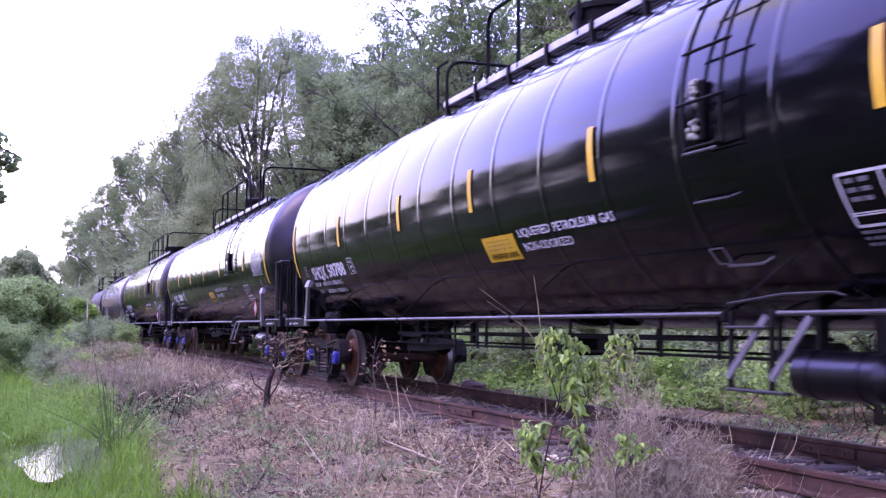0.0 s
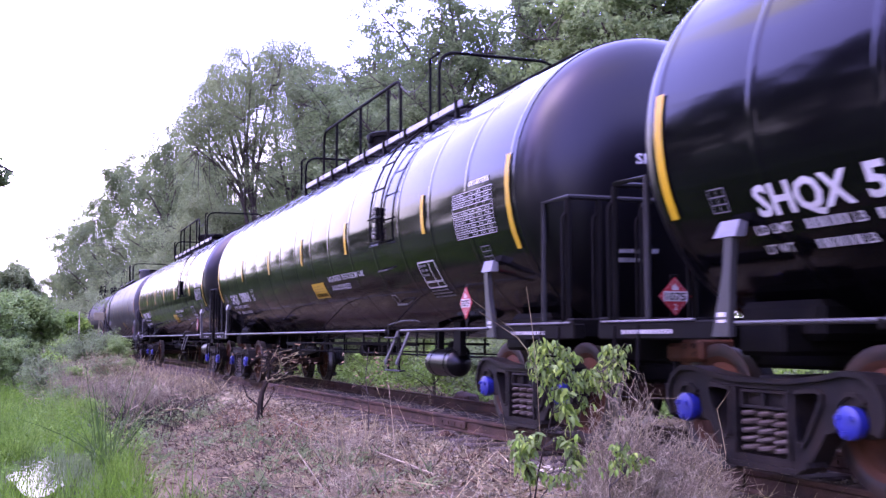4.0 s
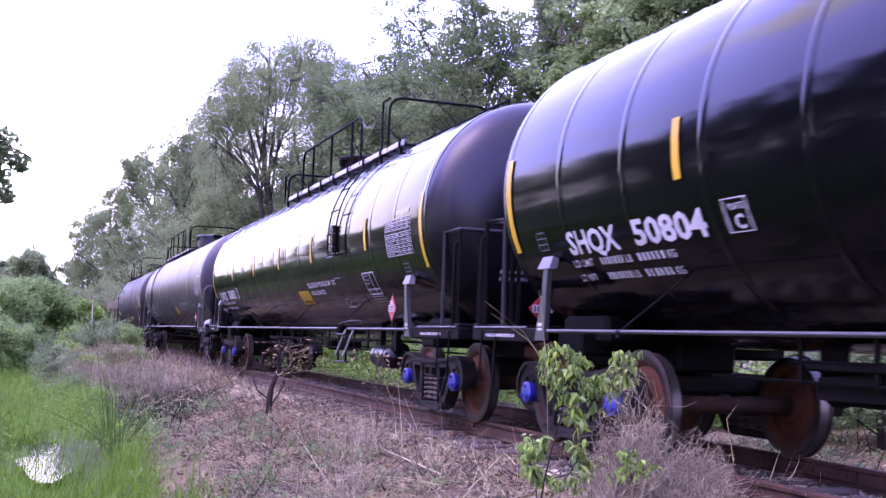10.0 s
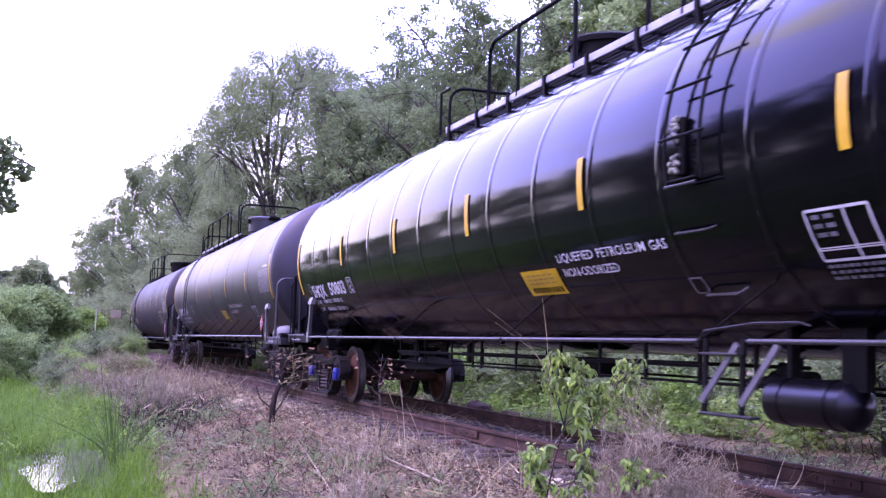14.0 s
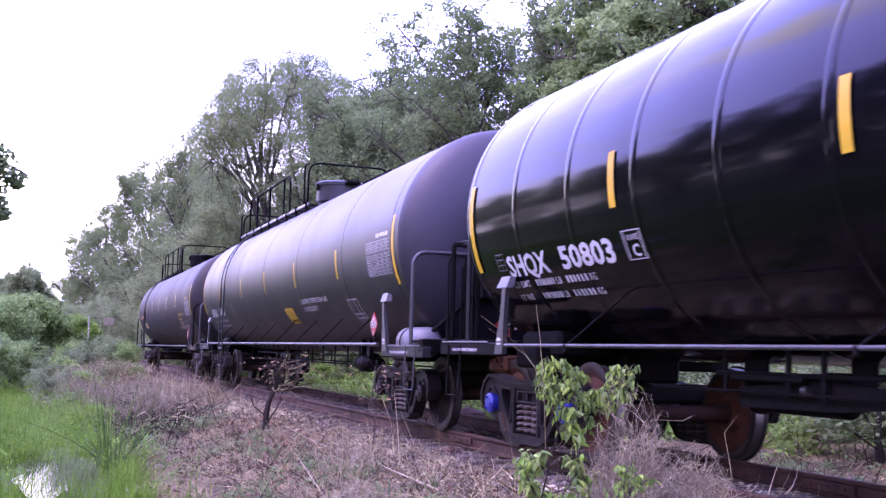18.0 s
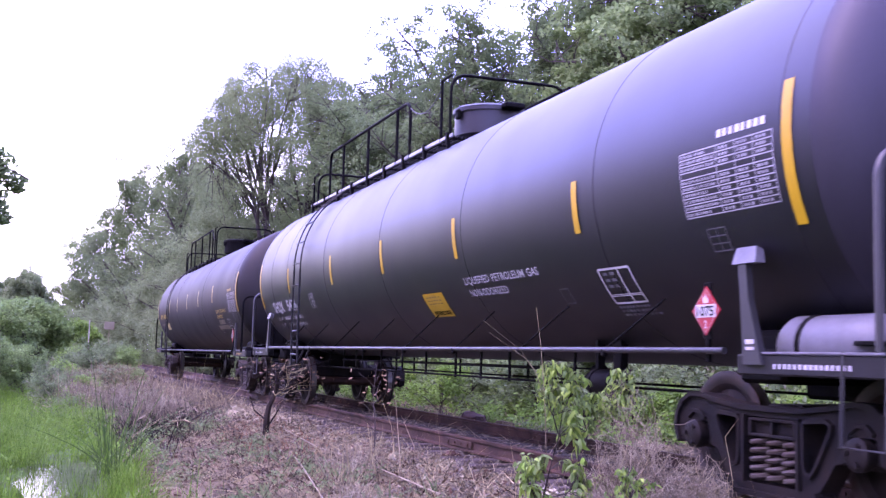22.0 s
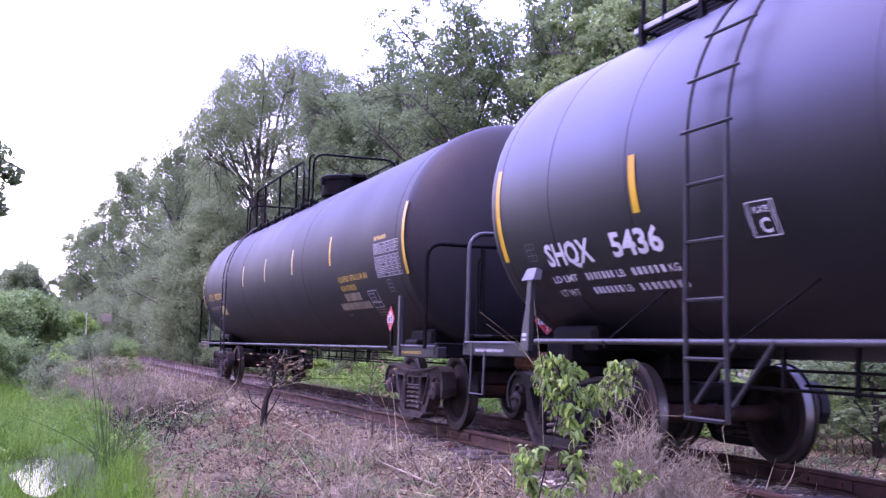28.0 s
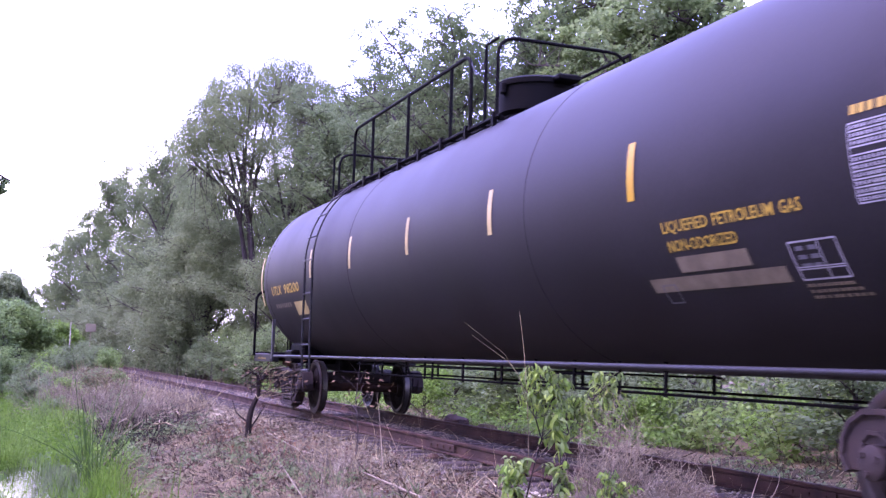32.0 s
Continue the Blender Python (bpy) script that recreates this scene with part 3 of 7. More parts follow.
def wheelset_mesh(wheel_mat, cap_mat):
    """Axle, two wheels with bright treads and the bearing caps, all of which turn together."""
    m = Mesh().lathe([(-1.06, 0.005), (-1.06, 0.075), (-0.86, 0.078), (-0.84, 0.1), (-0.66, 0.1), (-0.6, 0.085), (0, 0.078), (0.6, 0.085), (0.66, 0.1), (0.84, 0.1), (0.86, 0.078), (1.06, 0.075), (1.06, 0.005)], "x", (0, 0, 0), 20)
    kinds = [4] * len(m.f)

    def join(q, kind):
        m.add(q.v, q.f)
        kinds.extend([kind] * len(q.f))

    for side in (-1, 1):
        for q, kind in ((wheel_mesh(side), 0), (tread_mesh(side), 1)):
            q.v = [(p[0] + side * 0.775, p[1], p[2]) for p in q.v]
            join(q, kind)
            if kind == 0:  # the rim outside the web is bare dark steel
                first = len(kinds) - len(q.f)
                for i in range(first + 40 * 4, first + 40 * 12):
                    kinds[i] = 3
        cap = Mesh().lathe([(side * 1.06, 0.095), (side * 1.1, 0.107), (side * 1.15, 0.107), (side * 1.165, 0.085), (side * 1.17, 0.03), (side * 1.17, 0.002)], "x", (0, 0, 0), 18)
        for b in range(3):
            a = 2 * math.pi * b / 3 + 0.5
            cap.lathe([(side * 1.165, 0.02), (side * 1.185, 0.02), (side * 1.185, 0.002)], "x", (0, 0.066 * math.cos(a), 0.066 * math.sin(a)), 6)
        join(cap, 2)
    me = m.data("wheelset", [wheel_mat, BRIGHT_STEEL, cap_mat, RIM_STEEL, AXLE_BROWN])
    me.polygons.foreach_set("material_index", kinds)
    return me


def plate(outer, holes, x0, x1):
    """A thick plate in the y-z plane between x0 and x1, with holes through it."""
    bm = bmesh.new()
    loops = []
    for ring in (outer, *holes):
        vs = [bm.verts.new((x0, y, z)) for y, z in ring]
        loops.append((vs, [bm.edges.new((vs[i], vs[(i + 1) % len(vs)])) for i in range(len(vs))]))
    bmesh.ops.triangle_fill(bm, use_beauty=True, edges=[e for _, es in loops for e in es])
    bm.verts.index_update()
    n = len(bm.verts)
    faces = [[v.index for v in f.verts] for f in bm.faces]
    m = Mesh()
    m.v = [tuple(v.co) for v in bm.verts] + [(x1, v.co.y, v.co.z) for v in bm.verts]
    m.f = [tuple(f) for f in faces] + [tuple(i + n for i in f[::-1]) for f in faces]
    for vs, _ in loops:
        k = [v.index for v in vs]
        m.f += [(k[i], k[(i + 1) % len(k)], k[(i + 1) % len(k)] + n, k[i] + n) for i in range(len(k))]
    bm.free()
    return m


FRAME_HALF = ((0.36, 0.1), (0.45, 0.13), (0.55, 0.25), (0.64, 0.37), (0.73, 0.39), (0.76, 0.56), (1.01, 0.56), (1.04, 0.4), (1.12, 0.4), (1.17, 0.5),
              (1.16, 0.6), (1.1, 0.7), (0.98, 0.765), (0.82, 0.77), (0.62, 0.735), (0.3, 0.7))
FRAME_WINDOW = ((0.37, 0.625), (0.58, 0.64), (0.625, 0.615), (0.62, 0.57), (0.47, 0.32), (0.42, 0.275), (0.375, 0.29), (0.355, 0.34), (0.35, 0.6))


def side_frame_mesh(side):
    """A cast side frame: a deep arched casting with two rounded three-cornered windows, a spring nest and jaws over the axle boxes."""
    outer = [(y, z) for y, z in FRAME_HALF] + [(-y, z) for y, z in reversed(FRAME_HALF)]
    holes = [FRAME_WINDOW, [(-y, z) for y, z in reversed(FRAME_WINDOW)], ((-0.29, 0.17), (0.29, 0.17), (0.29, 0.63), (-0.29, 0.63))]
    x0, x1 = side * 0.94, side * 1.1
    m = plate(outer, holes, x0, x1)
    lip = side * 1.11
    for ring, wide in ((FRAME_WINDOW, 0.026), ([(-y, z) for y, z in FRAME_WINDOW], 0.026)):
        m.bar([(lip, y, z) for y, z in (*ring, ring[0])], 0.035, wide)
    top = FRAME_HALF[8:]
    m.bar([(side * 1.08, y, z - 0.012) for y, z in top] + [(side * 1.08, -y, z - 0.012) for y, z in reversed(top)], 0.1, 0.035)
    m.bar([(side * 1.06, -0.5, 0.16), (side * 1.06, -0.36, 0.1), (side * 1.06, 0.36, 0.1), (side * 1.06, 0.5, 0.16)], 0.16, 0.035)
    for e in (-1, 1):
        m.bar([(lip, e * 0.3, 0.17), (lip, e * 0.3, 0.64)], 0.035, 0.03)
        m.bar([(lip, e * 0.78, 0.58), (lip, e * 0.86, 0.63), (lip, e * 0.94, 0.63), (lip, e * 1.0, 0.58)], 0.03, 0.025)
    return m


def bolster_end_mesh():
    """The bolster's end in the spring nest, with two cored pockets."""
    m = Mesh().box((-0.03, 0, 0), (0.12, 0.5, 0.12), 0.015)
    for z in (-0.055, 0.055):
        m.box((0.05, 0, z), (0.06, 0.5, 0.022), 0.006)
    for y in (-0.24, 0.0, 0.24):
        m.box((0.05, y, 0), (0.06, 0.03, 0.1), 0.006)
    return m


def spring_mesh():
    path = [(0.07 * math.cos(a), 0.07 * math.sin(a), 0.3 * a / (2 * math.pi * 5.0)) for a in (2 * math.pi * 5.0 * i / 60 for i in range(61))]
    return Mesh().tube(path, 0.0185, 6)


BOGIE = {"rust_blue": wheelset_mesh(RUST, BLUE_CAP), "dark": wheelset_mesh(DARK_WHEEL, CAST_STEEL), "dusty": wheelset_mesh(DARK_WHEEL, DUSTY_CAST), "spring": spring_mesh().data("spring", SPRING_STEEL)}
for finish, cast in (("rust_blue", CAST_STEEL), ("dark", CAST_STEEL), ("dusty", DUSTY_CAST)):
    BOGIE[finish + "_bolster"] = Mesh().box((0, 0, 0.62), (2.0, 0.42, 0.2), 0.03).box((0, 0, 0.76), (0.42, 0.42, 0.1), 0.03).data("bolster", cast)
    for hand in (-1, 1):
        BOGIE[finish, hand] = side_frame_mesh(hand).data("side_frame", cast, 30)
    BOGIE[finish + "_end"] = bolster_end_mesh().data("bolster_end", cast)
    BOGIE[finish + "_box"] = Mesh().box((0, 0, 0), (0.14, 0.23, 0.2), 0.06).data("bearing_box", cast)


def build_bogie(parent, y, kind):
    """A three-piece truck: side frames, bolster, springs, and two wheelsets that turn."""
    bogie = part("bogie", BOGIE[kind + "_bolster"], None, parent, "cast steel truck with coil springs", pose(0, y, 0))
    for side in (-1, 1):
        part("side_frame", BOGIE[kind, side], None, bogie)
        part("bolster_end", BOGIE[kind + "_end"], None, bogie, at=pose(side * 1.03, 0, 0.555, 0, 0, 0 if side > 0 else 180))
        for k in range(3):
            for row in (0, 1):
                part("spring", BOGIE["spring"], None, bogie, at=pose(side * (1.04 - 0.13 * row), (k - 1) * 0.18, 0.185))
        for e in (-1, 1):
            part("bearing_box", BOGIE[kind + "_box"], None, bogie, at=pose(side * 1.0, e * 0.89, 0.457))
    for e in (-1, 1):
        part("wheelset", BOGIE[kind], None, bogie, "rusty wheels, blue bearing caps" if kind == "rust_blue" else "dirty dark steel wheels", pose(0, e * 0.89, 0.457))
    return bogie


def placard(parent, at):
    """A red diamond hazard sign in a thin metal holder: white flame, number on a white band, class digit; it faces along -y of its pose."""
    s = 0.175
    dia = [(s, 0, 0), (0, 0, s), (-s, 0, 0), (0, 0, -s)]
    m = Mesh().add([(x, y, z) for y in (-0.004, 0.004) for x, _, z in dia], [(3, 2, 1, 0), (4, 5, 6, 7)] + [(i, (i + 1) % 4, 4 + (i + 1) % 4, 4 + i) for i in range(4)])
    sign = part("placard", m, RED, parent, "red diamond hazard placard with white number", at)
    k = 0.9
    part("placard_border", Mesh().add([(x * q, -0.006, z * q) for q in (k, k - 0.018) for x, _, z in dia], [(i, (i + 1) % 4, 4 + (i + 1) % 4, 4 + i) for i in range(4)]), WHITE, sign)
    b, t = 0.125, 0.046
    part("number_band", Mesh().add([(-b, -0.008, -t), (b, -0.008, -t), (b, -0.008, t), (-b, -0.008, t)], [(0, 1, 2, 3)]), WHITE, sign)
    n = font_mesh("1075", 0.21, 0.07, 0.025)
    n.v = [(p[0] - 0.105, -0.011, p[1] - 0.035) for p in n.v]
    part("number", n, FRAME_BLACK, sign)
    f = [(-0.03, 0.055), (0.03, 0.055), (0.038, 0.075), (0.02, 0.1), (0.012, 0.088), (0.0, 0.128), (-0.014, 0.095), (-0.03, 0.105), (-0.036, 0.075)]
    part("flame_sign", Mesh().add([(x, -0.008, z) for x, z in f], [tuple(range(len(f)))]), WHITE, sign)
    n = font_mesh("2", 0.035, 0.055, 0.02)
    n.v = [(p[0] - 0.0175, -0.008, p[1] - 0.122) for p in n.v]
    part("class_digit", n, WHITE, sign)
    part("holder", Mesh().box((0, 0.012, 0), (0.1, 0.012, 0.4), 0.003).box((0, 0.02, -0.24), (0.04, 0.03, 0.24), 0.005), FRAME_BLACK, sign)
    return sign


HEAD_DEPTH = {"gloss": 0.66, "satin": 0.56, "dull": 0.72}


def build_wagon(kind):
    """A long tank wagon. kind: 'gloss' for the ringed shiny ones, 'satin' and 'dull' for the smooth ones."""
    car = new("tank_wagon")
    gloss = kind == "gloss"
    skin = {"gloss": GLOSS_BLACK, "satin": SATIN_BLACK, "dull": DULL_BLACK}[kind]
    zc = 2.5 if kind != "dull" else 2.455
    zp = 1.08 if kind != "dull" else 0.98
    end = {"gloss": 8.68, "satin": 8.78, "dull": 8.55}[kind]
    yoff = -0.03 if gloss else -0.12 if kind == "satin" else -0.02
    # shell
    prof = [(yoff - end + 2 * end * i / 28, R) for i in range(29)]
    if gloss:  # each jacket panel bulges a little between its bands
        seams = [8.6 - 1.146 * i + yoff for i in range(16)]
        prof = [(yoff - end, R)]
        for i in range(15, -1, -1):
            k = 0.0026 + 0.0016 * noise.noise((i * 1.7, 0.3, 0))
            prof += [(seams[i] - 0.04, R), (seams[i] + 0.04, R)]
            if i:
                prof += [(seams[i] + 0.16, R + k), (seams[i] + 0.5, R + k * 1.25), (seams[i] + 0.95, R + k * 0.9)]
        prof += [(yoff + end, R)]
    part("tank_shell", Mesh().lathe(prof, "y", (0, 0, zc), 96), skin, car)
    for e in (-1, 1):
        head = [(yoff + e * (end + HEAD_DEPTH[kind] * math.sin(a)), R * math.cos(a) if i < 12 else 0.001) for i, a in enumerate(math.pi / 2 * k / 12 for k in range(13))]
        if gloss:
            head = [(yoff + e * (end - 0.004), R)] + [(y, r * 0.994) for y, r in head]
        if e < 0:
            head = head[::-1]
        hd = part("tank_head", Mesh().lathe(head, "y", (0, 0, zc), 72), HEAD_BLACK if kind == "satin" else GLOSS_HEAD if gloss else DULL_BLACK, car)
    # bands of the jacket
    if gloss:
        ring = Mesh().lathe([(-0.06, R - 0.001), (-0.035, R + 0.003), (-0.012, R + 0.0045), (0.012, R + 0.0045), (0.035, R + 0.003), (0.06, R - 0.001)], "y", (0, 0, 0), 96).data("jacket_band", skin)
        for i in range(16):
            part("jacket_band", ring, None, car, at=pose(0, 8.6 - 1.146 * i + yoff, zc))
    else:
        ring = Mesh().lathe([(-0.012, R - 0.002), (-0.006, R + 0.0035), (0.006, R + 0.0035), (0.012, R - 0.002)], "y", (0, 0, 0), 96).data("weld_seam", skin)
        for u in ((8.5, 7.4, 6.0, 3.2, 0.1, -3.0, -6.1, -8.6) if kind == "satin" else (8.3, 2.9, -3.0, -8.3)):
            part("weld_seam", ring, None, car, at=pose(0, u, zc))
    # reflective stripes
    us = {"gloss": (8.52, 5.46, 2.68, 0.0, -2.74, -6.11, -8.57), "satin": (8.54, 5.88, 2.75, 0.0, -2.79, -5.76, -8.68), "dull": (8.74, 5.01, 2.77, 0.3, -2.21, -4.93, -8.61)}[kind]
    for i, u in enumerate(us):
        tall = i in (0, 6)
        h = (2.31 if tall else 2.44) - zc if gloss else (2.33 if tall else 2.32) - zc if kind == "satin" else (2.39 if tall else 2.48) - zc
        hh = 0.47 if tall else 0.23
        mat = PALE_YELLOW if kind == "dull" and i in (1, 2, 3, 4, 0) else YELLOW
        part("reflective_stripe", wrap_patch(u - 0.05, u + 0.05, h - hh, h + hh, zc, 0.017 if gloss else 0.006), mat, car, "yellow reflective stripe")
    # running pipe with stays
    for u0, u1 in ((7.75, -4.49), (-5.08, -7.9)) if gloss else ((7.75, -7.9),):
        pipe = Mesh().tube([(-1.45, u0, zp), (-1.45, (u0 + u1) / 2, zp), (-1.45, u1, zp)], 0.018 if gloss else 0.025, 10)
        part("side_rail", pipe, RAIL_GREY if kind != "dull" else LADDER_GREY, car, "worn grey pipe rail")
    for u in {"gloss": (6.4, 2.7, -0.9, -4.5), "satin": (6.4, 4.6, 2.7, 0.9, -0.9, -2.7, -4.5, -6.2), "dull": ()}[kind]:
        m = Mesh().tube([(-1.45, u, zp), (-1.17, u - 0.5, zc - 1.0)], 0.009, 6)
        m.box((-1.45, u, zp - 0.02), (0.05, 0.05, 0.07), 0.01)
        part("rail_stay", m, FRAME_BLACK, car)
    part("far_rail", Mesh().tube([(1.45, 7.75, zp), (1.45, -7.9, zp)], 0.024, 8), FRAME_BLACK, car)
    # end frames
    for e in (-1, 1):
        m = Mesh().box((0, e * 8.6, 0.92), (0.62, 2.6, 0.36), 0.03)
        m.box((0, e * 7.9, 0.98), (2.3, 0.5, 0.24), 0.03)
        part("stub_sill", m, FRAME_BLACK, car)
        part("saddle", Mesh().box((0, e * 7.9, 1.1), (2.0, 0.9, 0.28), 0.05), FRAME_BLACK, car)
        zs = zp - 0.05 if kind == "satin" else zp
        for x in (-1.36, 1.36):
            part("side_sill", Mesh().box((x, e * 8.85, zs - 0.04), (0.12, 1.7, 0.14), 0.012), FRAME_BLACK if gloss else LADDER_GREY, car)
        part("end_sill", Mesh().box((0, e * 9.62, zp - 0.01), (2.84, 0.14, 0.17), 0.012), FRAME_BLACK, car)
        part("end_platform", Mesh().box((0, e * 9.3, zp + 0.05), (2.7, 0.5, 0.03), 0.008), FRAME_BLACK, car, "black steel end platform")
        bb = bars(e * 8.85 + 0.45, e * 8.85 - 0.3, 0, 0.04, zc, 15, seed=4, fill=0.55)
        bb.v = [(-1.424, p[1], zs - 0.065 + (k % 4 // 2) * 0.032) for k, p in enumerate(bb.v)]
        tagged(part("sill_lettering", bb, GOLD if kind == "dull" else WHITE, car), kind="stuff")
        # pale strip paints the light along the platform's top edge
        part("platform_edge", Mesh().box((-1.425, e * 8.95, zs + 0.036), (0.014, 1.35, 0.018), 0.004), PAD_GREY, car, "pale platform edge strip, its top light put in the colour")
        # tapered post and slanting pad at the tank's end
        uc = 7.85 if gloss else (7.95 if e > 0 else 8.13) if kind == "satin" else (8.0 if e > 0 else 8.3)
        zb = zp - 0.09
        if kind != "dull":
            shape = [(0.18, zb), (-0.02, zb), (-0.05, 1.43), (-0.08, 1.68), (0.01, 1.68), (0.04, 1.43)]
        else:
            shape = [(0.04, zb), (-0.04, zb), (-0.035, 1.66), (0.035, 1.66)]
        if e < 0:
            shape = shape[::-1]
        post = plate([(e * (uc + y), z) for y, z in shape], (), -1.45, -1.4)
        part("saddle_post", post, RAIL_GREY, car, "grey tapered post")
        if kind != "dull":
            pad = Mesh()
            pad.add([(x, e * (uc + y), z) for x, y0, y1, z in ((-1.46, 0.13, -0.13, 1.665), (-1.42, 0.09, -0.13, 1.78), (-1.36, 0.09, -0.13, 1.76), (-1.38, 0.13, -0.13, 1.665)) for y in (y0, y1)],
                    [(0, 1, 3, 2), (2, 3, 5, 4), (4, 5, 7, 6), (6, 7, 1, 0), (0, 2, 4, 6), (1, 7, 5, 3)] if e > 0 else [(2, 3, 1, 0), (4, 5, 3, 2), (6, 7, 5, 4), (0, 1, 7, 6), (6, 4, 2, 0), (3, 5, 7, 1)])
            part("saddle_pad", pad, PAD_GREY, car, "pale grey slanting pad")
            pm = Mesh().box((-1.4535, e * (uc + 0.06), zp + 0.06), (0.004, 0.09, 0.03), 0.001).box((-1.4535, e * (uc + 0.06), zp + 0.015), (0.004, 0.09, 0.02), 0.001)
            part("post_label", pm, WHITE, car, "small white label on the post")
        # coupler
        m = Mesh().box((0, e * 9.72, 0.85), (0.16, 0.7, 0.2), 0.03).box((0.04, e * 9.86, 0.86), (0.32, 0.16, 0.28), 0.04)
        part("coupler", m, RUST if gloss else CAST_STEEL, car, "rusty cast coupler")
        if e > 0:
            gear = Mesh().box((-0.74, 9.12, 0.885), (0.34, 0.3, 0.19), 0.03).box((-0.74, 9.38, 0.865), (0.3, 0.26, 0.15), 0.03).box((-0.72, 9.2, 0.79), (0.24, 0.36, 0.08), 0.025)
            gear = part("draft_gear", gear, RUST, car, "rusty draft gear casting")
            for yy, zz in ((9.05, 0.92), (9.05, 0.855), (9.19, 0.915)):
                part("bolt_hole", Mesh().lathe([(-0.005, 0.022), (0.006, 0.022), (0.008, 0.012)], "x", (-0.915, yy, zz), 10), CAST_STEEL, gear)
        m = Mesh().tube([(-0.35, e * 9.6, 0.8), (-0.37, e * 9.75, 0.55), (-0.32, e * 9.9, 0.5)], 0.025, 8)
        part("air_hose", m, FRAME_BLACK, car)
        # end rails
        y = e * 9.5
        zt = 2.25
        if gloss:
            path = [(-1.36, e * 9.0, zp), (-1.36, e * 9.0, zt), (-1.36, y, zt), (1.36, y, zt), (1.36, y, zp)]
        else:
            y = e * 9.42
            path = [(-1.48, y, zp)] + [(-1.3 - 0.18 * math.sin(k * 0.26), y, zt - 0.18 + 0.18 * math.cos(k * 0.26)) for k in range(6, -1, -1)] + [(1.3, y, zt), (1.48, y, zt - 0.2), (1.48, y, zp)]
        part("end_handrail", Mesh().tube(path, 0.026, 8), {"gloss": LADDER_GREY, "satin": RAIL_GREY, "dull": FRAME_BLACK}[kind], car, "bent pipe handrail")
        for x in ((-1.36, -1.05, -0.6, 0.6, 1.05) if gloss else (-0.75, 0.75)):
            m = Mesh().tube([(x, y, zp), (x, y, zt - 0.1), (x, y + 0.0, zt - 0.02)], 0.03, 8).tube([(x - 0.06, y, zp + 0.02), (x - 0.06, y, zt - 0.2), (x - 0.03, y, zt - 0.15)], 0.014, 6)
            part("rail_post", m, FRAME_BLACK, car)
        m = Mesh().tube([(-1.42, e * 9.05, zp), (-1.44, e * 9.05, 0.52), (-1.44, e * 9.42, 0.52), (-1.42, e * 9.42, zp)], 0.013, 6)
        if gloss or kind == "satin":
            part("corner_step", m, FRAME_BLACK if gloss else RAIL_GREY, car, "bent rod step")
        build_bogie(car, e * 7.95, {"gloss": "rust_blue", "satin": "dark", "dull": "dusty"}[kind])
    # brake gear under the belly
    for x in (-0.55, 0.55):
        part("brake_rod", Mesh().tube([(x, 6.4, 0.745), (x, -6.4, 0.745)], 0.014, 6), FRAME_BLACK, car)
        part("brake_rod", Mesh().tube([(x, 5.4, 0.89), (x, -3.2, 0.89)], 0.02 if gloss else 0.012, 6), FRAME_BLACK, car)
    for u in (5.3, 4.5, 4.1, 3.0, 2.2, 1.9, 0.8, -0.4, -1.3, -2.2, -3.1, -3.9):
        for x in (-0.55, 0.55) if u in (4.5, 2.2, -0.4, -3.1) else (-0.55,):
            hgr = Mesh().bar([(x, u + 0.05 * x, 0.72), (x, u + 0.05 * x, zc - R + 0.2)], 0.02, 0.045)
            part("rod_hanger", hgr, FRAME_BLACK, car)
    if kind != "dull":
        build_brake(car, zc, gloss)
    if kind == "satin":
        m = Mesh().lathe([(-0.5, 0.002), (-0.49, 0.09), (-0.44, 0.16), (-0.36, 0.2), (0.36, 0.2), (0.44, 0.16), (0.49, 0.09), (0.5, 0.002)], "y", (-1.12, -8.68, 1.12), 24)
        part("air_tank", m, PAD_GREY, car, "grey cylindrical air tank on the end platform")
        part("tank_strap", Mesh().lathe([(-0.02, 0.2), (-0.02, 0.208), (0.02, 0.208), (0.02, 0.2)], "y", (-1.12, -8.5, 1.12), 20), FRAME_BLACK, car)
        part("diagonal_brace", Mesh().tube([(-1.2, -9.05, 1.14), (-0.5, -9.4, 1.85)], 0.03, 8), FRAME_BLACK, car)
        part("brake_housing", Mesh().box((-0.45, -9.5, 1.85), (0.42, 0.22, 0.42), 0.06).lathe([(-0.05, 0.03), (-0.05, 0.2), (-0.02, 0.22), (0.02, 0.2), (0.02, 0.03)], "y", (-0.2, -9.66, 1.75), 20), FRAME_BLACK, car, "hand brake gear")
    build_top(car, kind, zc)
    return car


